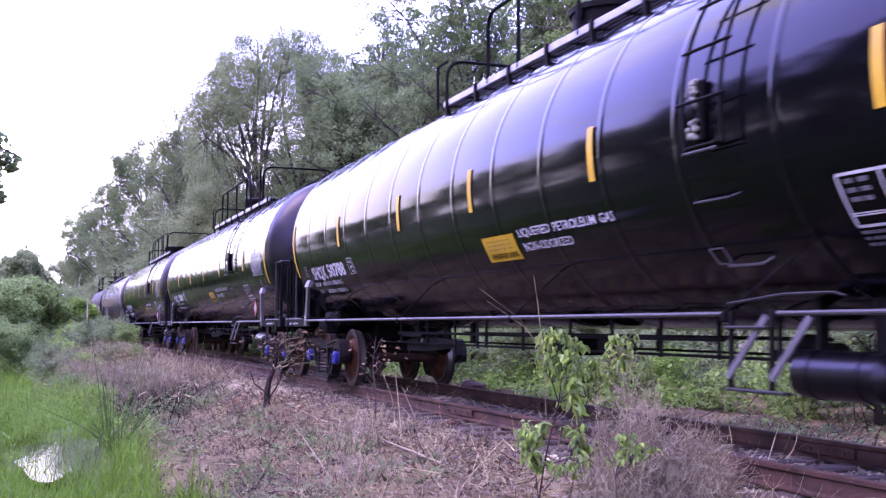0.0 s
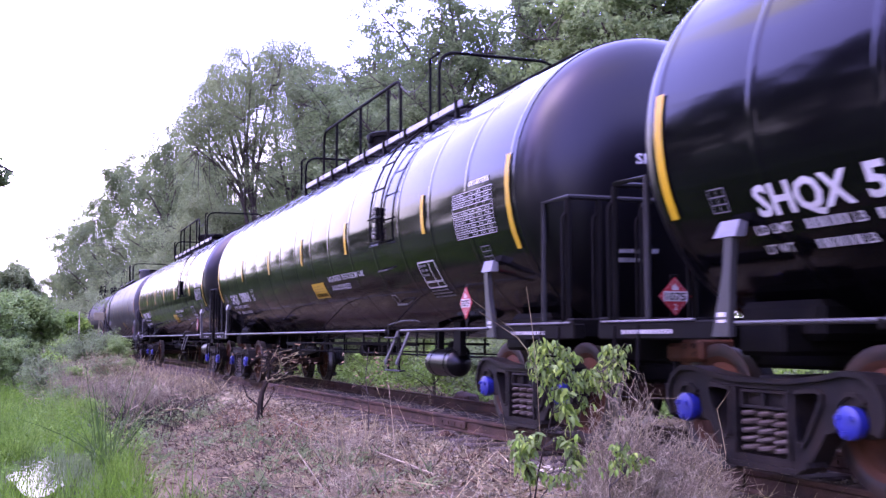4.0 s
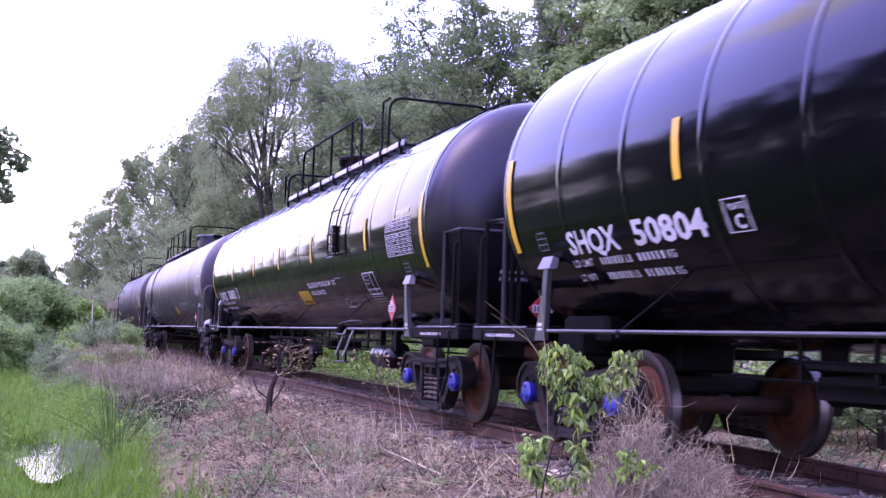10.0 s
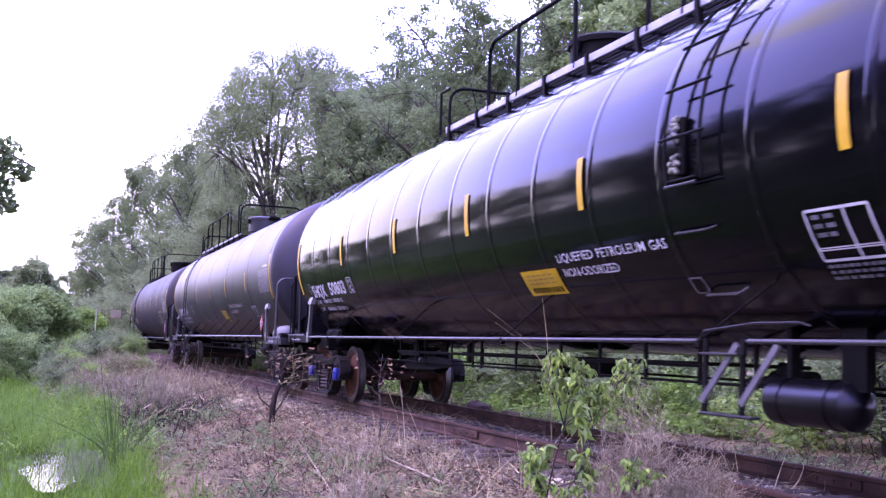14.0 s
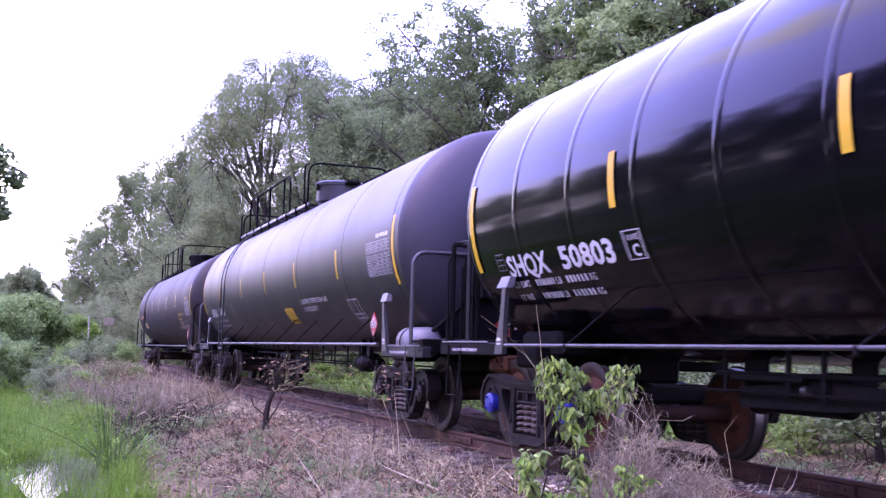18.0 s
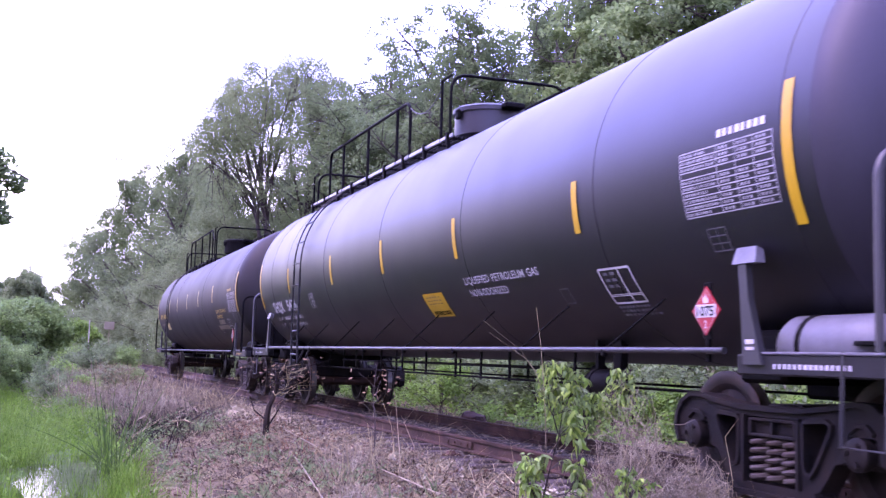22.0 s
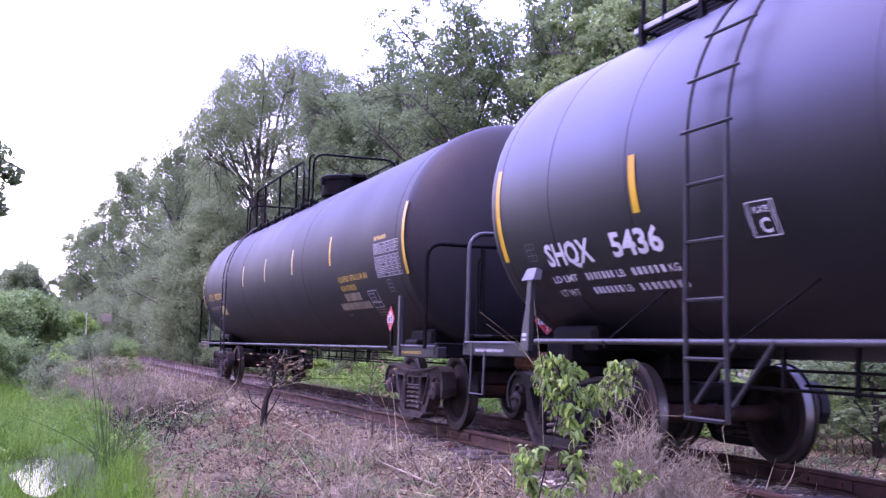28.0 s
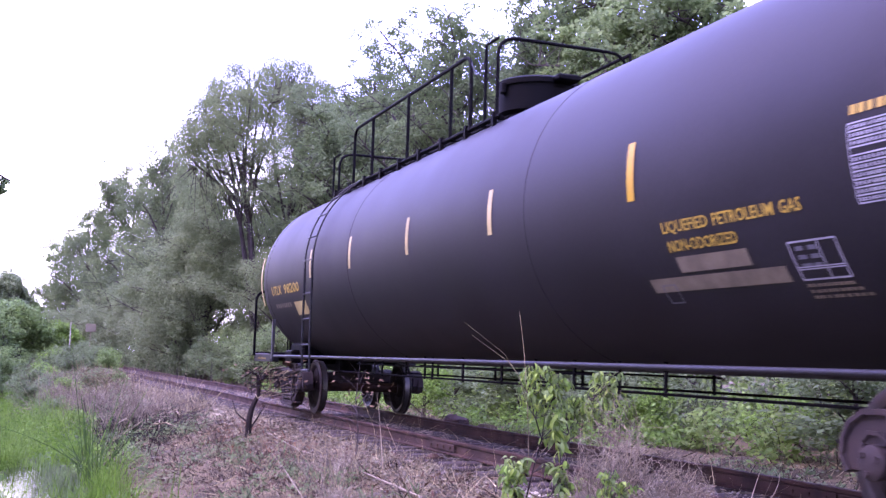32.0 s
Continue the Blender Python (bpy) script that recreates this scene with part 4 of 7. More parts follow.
def build_brake(car, zc, gloss):
    """Air tank, cylinder and valves slung under the belly."""
    half, rad, zr, ur = (0.5, 0.17, 0.665, -4.9) if gloss else (0.34, 0.13, 0.78, -5.02)
    m = Mesh().lathe([(-half, 0.002), (-half + 0.02, rad * 0.6), (-half + 0.1, rad), (half - 0.1, rad), (half - 0.02, rad * 0.6), (half, 0.002)], "y", (-0.75, ur, zr), 20)
    for u in (ur - half * 0.5, ur + half * 0.5):
        m.lathe([(u - ur - 0.02, rad), (u - ur - 0.02, rad + 0.008), (u - ur + 0.02, rad + 0.008), (u - ur + 0.02, rad)], "y", (-0.75, ur, zr), 20)
    part("air_reservoir", m, GLOSS_HEAD if gloss else FRAME_BLACK, car, "black brake air tank")
    for u in (ur - half * (0.85 if gloss else 0.65), ur + half * 0.5):
        part("reservoir_hanger", Mesh().bar([(-0.75, u, zr + 0.1), (-0.75, u, zc - R + 0.25)], 0.08, 0.05 if u > ur else 0.24 if gloss else 0.14), FRAME_BLACK, car)
    part("brake_cylinder", Mesh().lathe([(-0.3, 0.002), (-0.3, 0.11), (0.15, 0.11), (0.2, 0.06), (0.5, 0.04), (0.5, 0.002)], "y", (-0.3, -4.0, 0.77), 16).box((-0.3, -4.0, 0.87), (0.16, 0.16, 0.14), 0.03), FRAME_BLACK, car)
    if gloss:
        # brake cylinder with its levers behind the rear truck, hung from broad plates
        m = Mesh().lathe([(-0.55, 0.002), (-0.55, 0.1), (-0.5, 0.15), (0.45, 0.15), (0.5, 0.17), (0.55, 0.17), (0.56, 0.002)], "y", (-0.3, 4.6, 0.73), 20)
        part("rear_cylinder", m, FRAME_BLACK, car, "black brake cylinder")
        part("cylinder_lever", plate([(5.15, 0.62), (5.15, 0.78), (4.2, 0.86), (3.1, 0.8), (2.95, 0.74), (3.2, 0.7), (4.0, 0.64)], (), -0.5, -0.46), FRAME_BLACK, car)
        part("cylinder_bracket", Mesh().box((-0.42, 4.75, 0.86), (0.3, 0.9, 0.06), 0.015), FRAME_BLACK, car)
        for u, w in ((5.2, 0.3), (3.94, 0.26), (2.94, 0.12)):
            part("hanger_plate", Mesh().box((-0.3, u, 1.0), (0.04, w, 0.46), 0.01), FRAME_BLACK, car)
        part("cylinder_cap", Mesh().lathe([(-0.02, 0.002), (-0.02, 0.035), (0.03, 0.035), (0.03, 0.002)], "y", (-0.53, 4.3, 0.78), 10), RAIL_GREY, car)
        part("valve_box", Mesh().box((-0.2, 0.0, 0.78), (0.5, 0.42, 0.2), 0.05), FRAME_BLACK, car)
        part("brake_valve", Mesh().box((-0.2, -0.8, 0.8), (0.34, 0.3, 0.18), 0.04), FRAME_BLACK, car)


def rounded(pts, r, n=5):
    """A path with its inner corners rounded off."""
    pts = [Vector(p) for p in pts]
    out = [pts[0]]
    for a, b, c in zip(pts, pts[1:], pts[2:]):
        u, w = (a - b), (c - b)
        k = min(r, u.length * 0.49, w.length * 0.49)
        p, q = b + u.normalized() * k, b + w.normalized() * k
        for i in range(n + 1):
            t = i / n
            out.append(p * (1 - t) ** 2 + b * 2 * t * (1 - t) + q * t * t)
    return out + [pts[-1]]


def build_top(car, kind, zc):
    """Walkway, railings, protective dome and ladder."""
    zt = zc + R
    gloss = kind == "gloss"
    y0, y1 = (2.6, -5.7) if gloss else (7.0, -0.9) if kind == "satin" else (6.2, -0.9)
    zw = 3.9 if kind != "dull" else 3.8
    x0 = -0.86
    m = Mesh()
    for i in range(9):
        m.box((x0 + 0.03 + 0.064 * i, (y0 + y1) / 2, zw), (0.018, y0 - y1, 0.03), 0.004)
    for i in range(15):
        m.box((x0 + 0.28, y0 - 0.1 + (y1 - y0 + 0.2) * i / 14, zw - 0.004), (0.54, 0.03, 0.03), 0.004)
    part("walkway", m, FRAME_BLACK, car, "grated steel walkway")
    part("walkway_edge", Mesh().box((x0, (y0 + y1) / 2, zw + 0.02), (0.03, y0 - y1, {"gloss": 0.085, "satin": 0.055, "dull": 0.04}[kind]), 0.008), GALVANISED if kind != "dull" else FRAME_BLACK, car, "pale galvanised toe board" if kind != "dull" else "")
    k = 9
    for i in range(k):
        u = y0 - 0.15 + (y1 - y0 + 0.3) * i / (k - 1)
        part("walkway_bracket", Mesh().bar([(x0 - 0.012, u, zw + 0.075), (x0 - 0.012, u, zw - 0.05), (x0 + 0.02, u, zw - 0.34)], 0.05, 0.06), FRAME_BLACK, car)
    hi = 4.75
    # near railing in two runs with rounded ends, far railing in one
    runs = ((1.1, -3.3), (-4.3, -5.2)) if gloss else ((5.6, 0.9), (0.3, -0.7)) if kind == "satin" else ((5.3, 4.4), (5.0, 0.0))
    ya, yb = runs[0] if kind != "dull" else runs[1]
    rail = Mesh().tube(rounded([(x0, ya, zw), (x0, ya, hi), (x0, yb, hi), (x0, yb, zw)], 0.22), 0.024, 8)
    part("walkway_railing", rail, FRAME_BLACK, car, "bent pipe railing")
    n = 3
    for i in range(n):
        u = ya + (yb - ya) * (i + 0.6) / n
        part("railing_post", Mesh().tube([(x0, u, zw), (x0, u, hi)], 0.024, 6), FRAME_BLACK, car)
    # end hoop across the walkway
    for u, xx in (((ya + 1.4), 0.86), (y1 + 0.8, 0.86)) if gloss else (((ya + 0.9), 0.86), (y1 + 0.1, 0.86)):
        h2 = hi - 0.25 if u > 0 else hi + 0.02
        m = Mesh().tube(rounded([(x0, u, zw), (x0, u, h2), (xx, u, h2), (xx, u, zw)], 0.25), 0.022, 8)
        part("end_hoop", m, FRAME_BLACK, car)
        part("railing_post", Mesh().tube([(x0, u + 0.35, zw), (x0, u + 0.35, h2 - 0.02), (x0, u, h2 - 0.02)], 0.02, 6), FRAME_BLACK, car)
        if u < 0:  # a slack safety chain closes the gap in the railing
            a, b = Vector((x0, yb, hi - 0.1)), Vector((x0, u + 0.35, h2 - 0.12))
            links = [a.lerp(b, i / 10) - Vector((0, 0, 0.2 * (1 - (i / 5 - 1) ** 2))) for i in range(11)]
            part("safety_chain", Mesh().tube(links, 0.008, 5), RAIL_GREY, car, "slack steel safety chain")
    m = Mesh().tube([(0.86, y0, zw), (0.86, y0 - 0.02, hi), (0.86, y1 + 0.02, hi), (0.86, y1, zw)], 0.022, 8)
    part("far_railing", m, FRAME_BLACK, car)
    for i in range(4):
        u = y0 + (y1 - y0) * (i + 1) / 5
        part("railing_post", Mesh().tube([(0.86, u, zw - 0.2), (0.86, u, hi)], 0.02, 6), FRAME_BLACK, car)
    # dome
    yd = {"gloss": -0.4, "satin": -0.1, "dull": -0.1}[kind]
    rd = 0.5 if not gloss else 0.45
    zh = 0.44
    m = Mesh().lathe([(zt - 0.12, rd - 0.06), (zt + 0.02, rd - 0.06), (zt + 0.06, rd), (zt + zh - 0.06, rd), (zt + zh - 0.06, rd + 0.03), (zt + zh, rd + 0.03), (zt + zh + 0.03, rd - 0.02), (zt + zh + 0.05, 0.002)], "z", (0, yd, 0), 32)
    dome = part("dome", m, SATIN_BLACK if kind == "satin" else FRAME_BLACK, car, "round protective valve housing")
    part("dome_latch", Mesh().box((-rd - 0.02, yd - 0.1, zt + zh - 0.1), (0.06, 0.1, 0.14), 0.015), FRAME_BLACK, dome)
    part("dome_hinge", Mesh().box((0.1, yd - rd - 0.08, zt + zh - 0.02), (0.3, 0.2, 0.08), 0.02), FRAME_BLACK, dome)
    # side ladder
    ul = {"gloss": -4.5, "satin": 4.72, "dull": 4.75}[kind]
    wl = 0.23 if gloss else 0.24
    angs = [60 - (60 - (-10 if gloss else -2)) * i / 14 for i in range(15)]
    lad = part("side_ladder", Mesh().tube([on_tank(ul + wl, a, zc, 0.09) for a in angs], 0.014, 6).tube([on_tank(ul - wl, a, zc, 0.09) for a in angs], 0.014, 6), FRAME_BLACK if gloss else LADDER_GREY, car, "bent steel side ladder")
    for i in range(5):
        a = 56 - 13.5 * i
        part("rung", Mesh().tube([on_tank(ul + wl + 0.06, a, zc, 0.1), on_tank(ul - wl - 0.06, a, zc, 0.1)], 0.013, 6), FRAME_BLACK if gloss else LADDER_GREY, lad)
    if not gloss:
        zb = 0.54 if kind == "satin" else 0.75
        for sx in (wl, -wl):
            part("stile", Mesh().tube([(-1.62, ul + sx, zc - 0.05), (-1.62, ul + sx, 1.2), (-1.6, ul + sx, zb)], 0.019, 8), LADDER_GREY, lad)
        nr = 5 if kind == "satin" else 4
        for i in range(nr):
            z = zb + 0.015 + i * 0.405
            part("rung", Mesh().tube([(-1.62, ul + wl, z), (-1.62, ul - wl, z)], 0.016, 6), LADDER_GREY, lad)
        if kind == "satin":
            for d in (0.0, -0.62):
                part("ladder_brace", Mesh().tube([(-1.46, ul - 0.14 + d * 0.66, 1.09), (-1.58, ul + 0.17 + d * 0.7, 0.66)], 0.02, 6), LADDER_GREY, lad)
    else:
        gauge = part("gauge_box", Mesh().box(on_tank(ul + 0.11, 0, zc, 0.02), (0.05, 0.1, 0.44), 0.02).box(on_tank(ul, -9.5, zc, 0.06), (0.12, 0.36, 0.02), 0.006), FRAME_BLACK, car, "gauge fitting on a small shelf")
        lump = random.Random(44)
        m = Mesh()
        for i in range(22):  # two crusted clusters with a thin neck between them
            a = lump.choice((lump.gauss(-5.5, 1.2), lump.gauss(5.5, 1.5), lump.uniform(-4, 4)))
            m.box(on_tank(ul + 0.13 + lump.gauss(0, 0.03), a, zc, 0.07), (0.04, lump.uniform(0.025, 0.05), lump.uniform(0.025, 0.05)), 0.01, pose(0, 0, 0, lump.uniform(-40, 40), 0, lump.uniform(-30, 30)))
        tagged(part("gauge_body", m, CRUST, gauge, "pale weathered valve body"), kind="stuff")
        part("shelf_bar", Mesh().tube([on_tank(ul + 0.2, -10.5, zc, 0.13), on_tank(ul - 0.2, -10.5, zc, 0.13)], 0.011, 6), RAIL_GREY, gauge)
        part("lower_grab", Mesh().tube([on_tank(ul + 0.35, -23, zc, 0.0), on_tank(ul + 0.3, -23, zc, 0.07), on_tank(ul - 0.1, -23, zc, 0.07), on_tank(ul - 0.15, -23, zc, 0.0)], 0.012, 6), LADDER_GREY, car)
        part("lower_grab", Mesh().tube([on_tank(ul + 0.35, -42, zc, 0.0), on_tank(ul + 0.3, -42, zc, 0.07), on_tank(ul - 0.1, -42, zc, 0.07), on_tank(ul - 0.15, -42, zc, 0.0)], 0.012, 6), RAIL_GREY, car)
        # hanging step below the ladder: two hangers, two treads, two pale flat braces and a raised grip over it
        for u in (-4.585, -5.025):
            part("step_hanger", Mesh().bar([(-1.45, u, 1.1), (-1.46, u, 0.57)], 0.02, 0.05), FRAME_BLACK, car)
        for z, u1 in ((0.99, -5.03), (0.575, -5.2)):
            part("step_tread", Mesh().box((-1.47, (u1 - 4.58) / 2, z), (0.08, -4.58 - u1, 0.02), 0.006), LADDER_GREY, car)
        for u0, u1 in ((-4.96, -4.64), (-5.4, -5.1)):
            part("step_brace", Mesh().bar([(-1.45, u0, 1.06), (-1.52, u1, 0.66)], 0.02, 0.05), STEP_GREY, car, "pale flat steel brace")
        part("step_grip", Mesh().tube([(-1.45, -4.5, 1.09), (-1.46, -4.57, 1.15), (-1.46, -5.15, 1.2), (-1.45, -5.6, 1.2), (-1.4, -5.65, 1.18)], 0.009, 6), LADDER_GREY, car)


def stencil(name, mesh, mat, car, label=""):
    return tagged(part(name, mesh, mat, car, label), kind="stuff")


def head_letters(car, words, x0, x1, z, cap, zc, end, mat, kind):
    """Words on the rounded front head."""
    m = words if isinstance(words, Mesh) else font_mesh(words, x1 - x0, cap, 0.01)
    out = []
    for p in m.v:
        x, zz = x0 + p[0], z + p[1]
        r = min(1.0, math.hypot(x, zz - zc) / R)
        out.append((x, end - HEAD_DEPTH[kind] * math.sqrt(1 - r * r) - 0.012, zz))
    m.v = out
    stencil("head_lettering", m, mat, car)


def letter_wagon(car, kind, number):
    """Stencils, signs and tables on the near side."""
    zc = 2.5 if kind != "dull" else 2.455
    gloss = kind == "gloss"
    lift = 0.01 if gloss else 0.005
    mark, digits = number.split()
    ink = WHITE if kind != "dull" else GOLD
    if kind != "dull":
        m0, m1, d0, d1, us, w0, w1 = {"50788": (7.57, 6.67, 6.55, 5.52, 5.28, 7.69, 5.99), "50804": (7.45, 6.55, 6.29, 5.24, 5.0, 7.5, 5.79),
                                      "50803": (7.81, 6.9, 6.63, 5.63, 5.43, 7.85, 6.1), "5436": (7.66, 6.78, 6.43, 5.64, 4.52, 7.72, 5.56)}[digits]
        part("fleet_mark", letters(mark, m0, m1, -0.745, 0.215, zc, lift, 0.03), WHITE, car, "large white stencilled letters")
        part("fleet_number", letters(digits, d0, d1, -0.735, 0.215, zc, lift, 0.03), WHITE, car, "large white stencilled digits")
        for i in range(2):
            h = (-0.875 if gloss else -0.92) - 0.15 * i
            span = w0 - w1
            stencil("weight_word", letters("LD LMT" if i == 0 else "LT WT", w0, w0 - span * (0.22 if i == 0 else 0.17), h, 0.07, zc, lift, 0.012), WHITE, car)
            for unit_name, f0, f1 in (("LB", 0.55, 0.61), ("KG", 0.93, 1.0)):
                part("weight_unit", letters(unit_name, w0 - span * f0, w0 - span * f1, h, 0.07, zc, lift, 0.012), WHITE, car)
            for f0, f1, n in ((0.3, 0.54, 7), (0.67, 0.92, 6)):
                stencil("weight_line", bars(w0 - span * f0, w0 - span * f1, h, 0.07, zc, n, lift, seed=i + n, fill=0.6), WHITE, car)
        stencil("class_box", frame_lines(us, us - 0.29, -0.74, -0.495, zc, 1, (0, 0.1, 0.9, 1), 0.008, lift), WHITE, car)
        part("class_letter", letters("C", us - 0.1, us - 0.21, -0.715, 0.105, zc, lift, 0.03), WHITE, car)
        part("class_word", letters("PLATE", us - 0.07, us - 0.235, -0.575, 0.045, zc, lift, 0.01), WHITE, car)
        stencil("small_box", frame_lines(8.04, 7.86, -0.67, -0.5, zc, 3, (0, 0.5, 1), 0.009, lift), PAD_GREY, car)
        ut = -1.38 if digits == "50804" else -1.0 if digits == "50788" else -2.0 if gloss else -2.8
        up = 0.08 if digits in ("50804", "50788") else 0.0
        for word, f0, f1 in (("LIQUEFIED", 0, 0.37), ("PETROLEUM", 0.41, 0.83), ("GAS", 0.87, 1)):
            part("cargo_name", letters(word, ut - 1.93 * f0, ut - 1.93 * f1, -0.725 + up, 0.085, zc, lift, 0.006), WHITE, car)
        part("cargo_note", letters("NON-ODORIZED", ut - 0.03, ut - 1.07, -0.875 + up, 0.085, zc, lift, 0.006), WHITE, car)
        ua, ub, ha, hb = (-0.22, -1.02, -0.9, -0.63) if digits == "50804" else (-0.07, -0.88, -0.87, -0.59) if digits == "50788" else (-1.08, -1.9, -1.05, -0.77) if gloss else (-1.25, -1.95, -1.11, -0.77)
        notice = part("yellow_notice", wrap_patch(ub, ua, ha, hb, zc, lift), YELLOW, car, "yellow rectangular notice")
        for i in range(3):
            stencil("notice_line", bars(ua - 0.1, ub + 0.1, hb - 0.06 - 0.045 * i, 0.012, zc, 5, lift + 0.003, seed=i), PATCH, notice)
        stencil("notice_number", bars(ua - 0.1, ub + 0.04, ha + 0.03, 0.06, zc, 11, lift + 0.003, seed=5, fill=0.6), FRAME_BLACK, notice)
        ra, rb, r0, r1 = (-5.6, -6.17, -0.96, -0.615) if gloss else (-5.88, -6.4, -1.1, -0.76)
        ta, tb, t0, t1 = (-7.1, -8.18, -0.45, 0.03) if gloss else (-7.46, -8.54, -0.47, 0.0)
    else:
        part("fleet_mark", letters(mark, 7.9, 7.15, -0.37, 0.16, zc, lift, 0.02), GOLD, car, "faded yellow stencilled letters")
        part("fleet_number", letters(digits, 6.95, 5.85, -0.37, 0.16, zc, lift, 0.02), GOLD, car, "faded yellow stencilled digits")
        stencil("weight_line", bars(7.8, 6.6, -0.62, 0.08, zc, 8, lift, seed=3), PATCH, car)
        part("faded_patch", wrap_patch(5.6, 6.4, -0.79, -0.545, zc, lift), PALE_YELLOW, car, "faded yellow patch")
        for word, f0, f1 in (("LIQUEFIED", 0, 0.37), ("PETROLEUM", 0.41, 0.83), ("GAS", 0.87, 1)):
            part("cargo_name", letters(word, -5.28 - 1.55 * f0, -5.28 - 1.55 * f1, -0.495, 0.085, zc, lift, 0.015), GOLD, car)
        part("cargo_note", letters("NON-ODORIZED", -5.3, -6.13, -0.64, 0.085, zc, lift, 0.015), GOLD, car)
        part("painted_patch", wrap_patch(-6.18, -5.34, -0.81, -0.685, zc, lift), PATCH, car, "brownish painted-over patch")
        part("painted_patch", wrap_patch(-6.49, -4.87, -0.96, -0.84, zc, lift), PATCH, car, "brownish painted-over patch")
        ra, rb, r0, r1 = -6.6, -7.03, -0.955, -0.69
        ta, tb, t0, t1 = -7.32, -8.4, -0.52, -0.06
    if digits == "50788":  # this wagon wears one stripe further back
        for ob in car.children:
            if ob.name.startswith("reflective_stripe") and abs(ob.data.vertices[0].co.y - 2.63) < 0.1:
                ob.location.y = -0.2
    stencil("inspection_box", frame_lines(ra, rb, r0, r1, zc, 1, (0, 0.62, 1), 0.013 if kind == "dull" else 0.02, lift), TABLE_INK if kind == "dull" else WHITE, car)
    stencil("inspection_line", frame_lines(ra, rb, r0 + 0.075, r0 + 0.09, zc, 1, (0, 1), 0.009, lift + 0.001), TABLE_INK if kind == "dull" else WHITE, car)
    for i in range(3):
        stencil("inspection_word", bars(ra - 0.05, ra - 0.28, r1 - 0.06 - 0.06 * i, 0.03, zc, 2, lift, seed=i + 60), PAD_GREY, car)
        stencil("inspection_note", bars(ra, rb - 0.05 * i, r0 - 0.055 - 0.045 * i, 0.024, zc, 9, lift, seed=i + 20), PATCH if kind == "dull" else PAD_GREY, car)
    n = 10
    stencil("data_table", frame_lines(ta, tb, t0, t1, zc, n, (0, 0.42, 0.62, 0.81, 1), 0.009, lift), TABLE_INK, car, "white ruled data table")
    for i in range(n):
        h = t0 + 0.013 + (t1 - t0) / n * i
        if i == n - 4:
            continue
        table_width = ta - tb
        stencil("table_line", bars(ta - 0.02, ta - table_width * (0.4 if i % 3 else 0.3), h, 0.02, zc, 12, lift + 0.002, seed=i + 40, fill=0.6), TABLE_INK, car)
        for c in (0.45, 0.65, 0.84):
            stencil("table_line", bars(ta - table_width * c, ta - table_width * (c + 0.11), h, 0.02, zc, 3, lift + 0.002, seed=i + 90, fill=0.65), TABLE_INK, car)
    stencil("table_heading", bars(ta - (0.46 if kind != "dull" else 0.02), tb + (0.06 if kind != "dull" else 0.5), t1 + 0.05, 0.055, zc, 8, lift, seed=77), ink, car)
    stencil("small_box", frame_lines(-7.66, -7.87, -0.74, -0.57, zc, 3, (0, 0.5, 1), 0.009, lift), PAD_GREY, car)
    um = -4.0 if gloss else -5.0
    stencil("small_mark", frame_lines(um, um - 0.17, -1.06 if not gloss else -1.14, -0.9 if not gloss else -1.0, zc, 1, (0, 1), 0.014, lift), PAD_GREY, car)
    up = {"gloss": -7.25, "satin": -7.67, "dull": -7.93}[kind]
    placard(car, pose(-1.44, up, 1.36, 0, 0, -90))
    placard(car, pose({"gloss": -0.36, "satin": -0.27, "dull": 0.02}[kind], -9.66, 1.36))
    end = {"gloss": -8.71, "satin": -8.9, "dull": -8.57}[kind]
    if kind == "dull":
        head_letters(car, mark, -0.44, -0.05, 3.05, 0.11, zc, end, GOLD, kind)
        head_letters(car, digits, 0.05, 0.6, 3.05, 0.11, zc, end, GOLD, kind)
    else:
        head_letters(car, mark, -0.55, -0.1, 2.62, 0.1, zc, end, WHITE, kind)
        head_letters(car, digits, 0.0, 0.5, 2.62, 0.1, zc, end, WHITE, kind)
    for i in range(5 if kind == "dull" else 2):
        q = Mesh()
        rr = random.Random(i)
        step, tall = (0.036, 0.04) if gloss else (0.075, 0.06)
        for k in range(12 - 2 * i if gloss else 7):
            a = k * step
            b = a + step * rr.uniform(0.5, 0.8)
            q.add([(a, 0, 0), (b, 0, 0), (b, tall, 0), (a, tall, 0)], [(0, 1, 2, 3)])
        x0, z0, gap = {"gloss": (-0.72, 1.78, 0.085), "satin": (-0.45, 2.48, 0.12), "dull": (-0.3, 2.9, 0.12)}[kind]
        head_letters(car, q, x0, 0, z0 - gap * i, 0.045, zc, end, {"gloss": TABLE_INK, "satin": PAD_GREY, "dull": GOLD}[kind], kind)


PROTO = {}
WAGONS = []
for index, (kind, number, label) in enumerate((
        ("gloss", "SHQX 50788", "long glossy black tank wagon with ringed jacket, rolling on the rails"),
        ("gloss", "SHQX 50804", "long glossy black tank wagon with ringed jacket, rolling on the rails"),
        ("gloss", "SHQX 50803", "long glossy black tank wagon with ringed jacket, rolling on the rails"),
        ("satin", "SHQX 5436", "satin black tank wagon with dark grey side ladder, on the rails"),
        ("dull", "UTLX 98200", "dull weathered black tank wagon with yellow stencils, last of the train"))):
    if kind in PROTO:
        wagon = copy_thing(PROTO[kind], pose(0, 0, 0))
    else:
        wagon = build_wagon(kind)
        PROTO[kind] = None
    WAGONS.append((wagon, kind, number, label))
    if PROTO[kind] is None:
        PROTO[kind] = wagon
for wagon, kind, number, label in WAGONS:
    letter_wagon(wagon, kind, number)
    tagged(wagon, label, "tank wagon", "wagons of the train")

# ---- plants ----


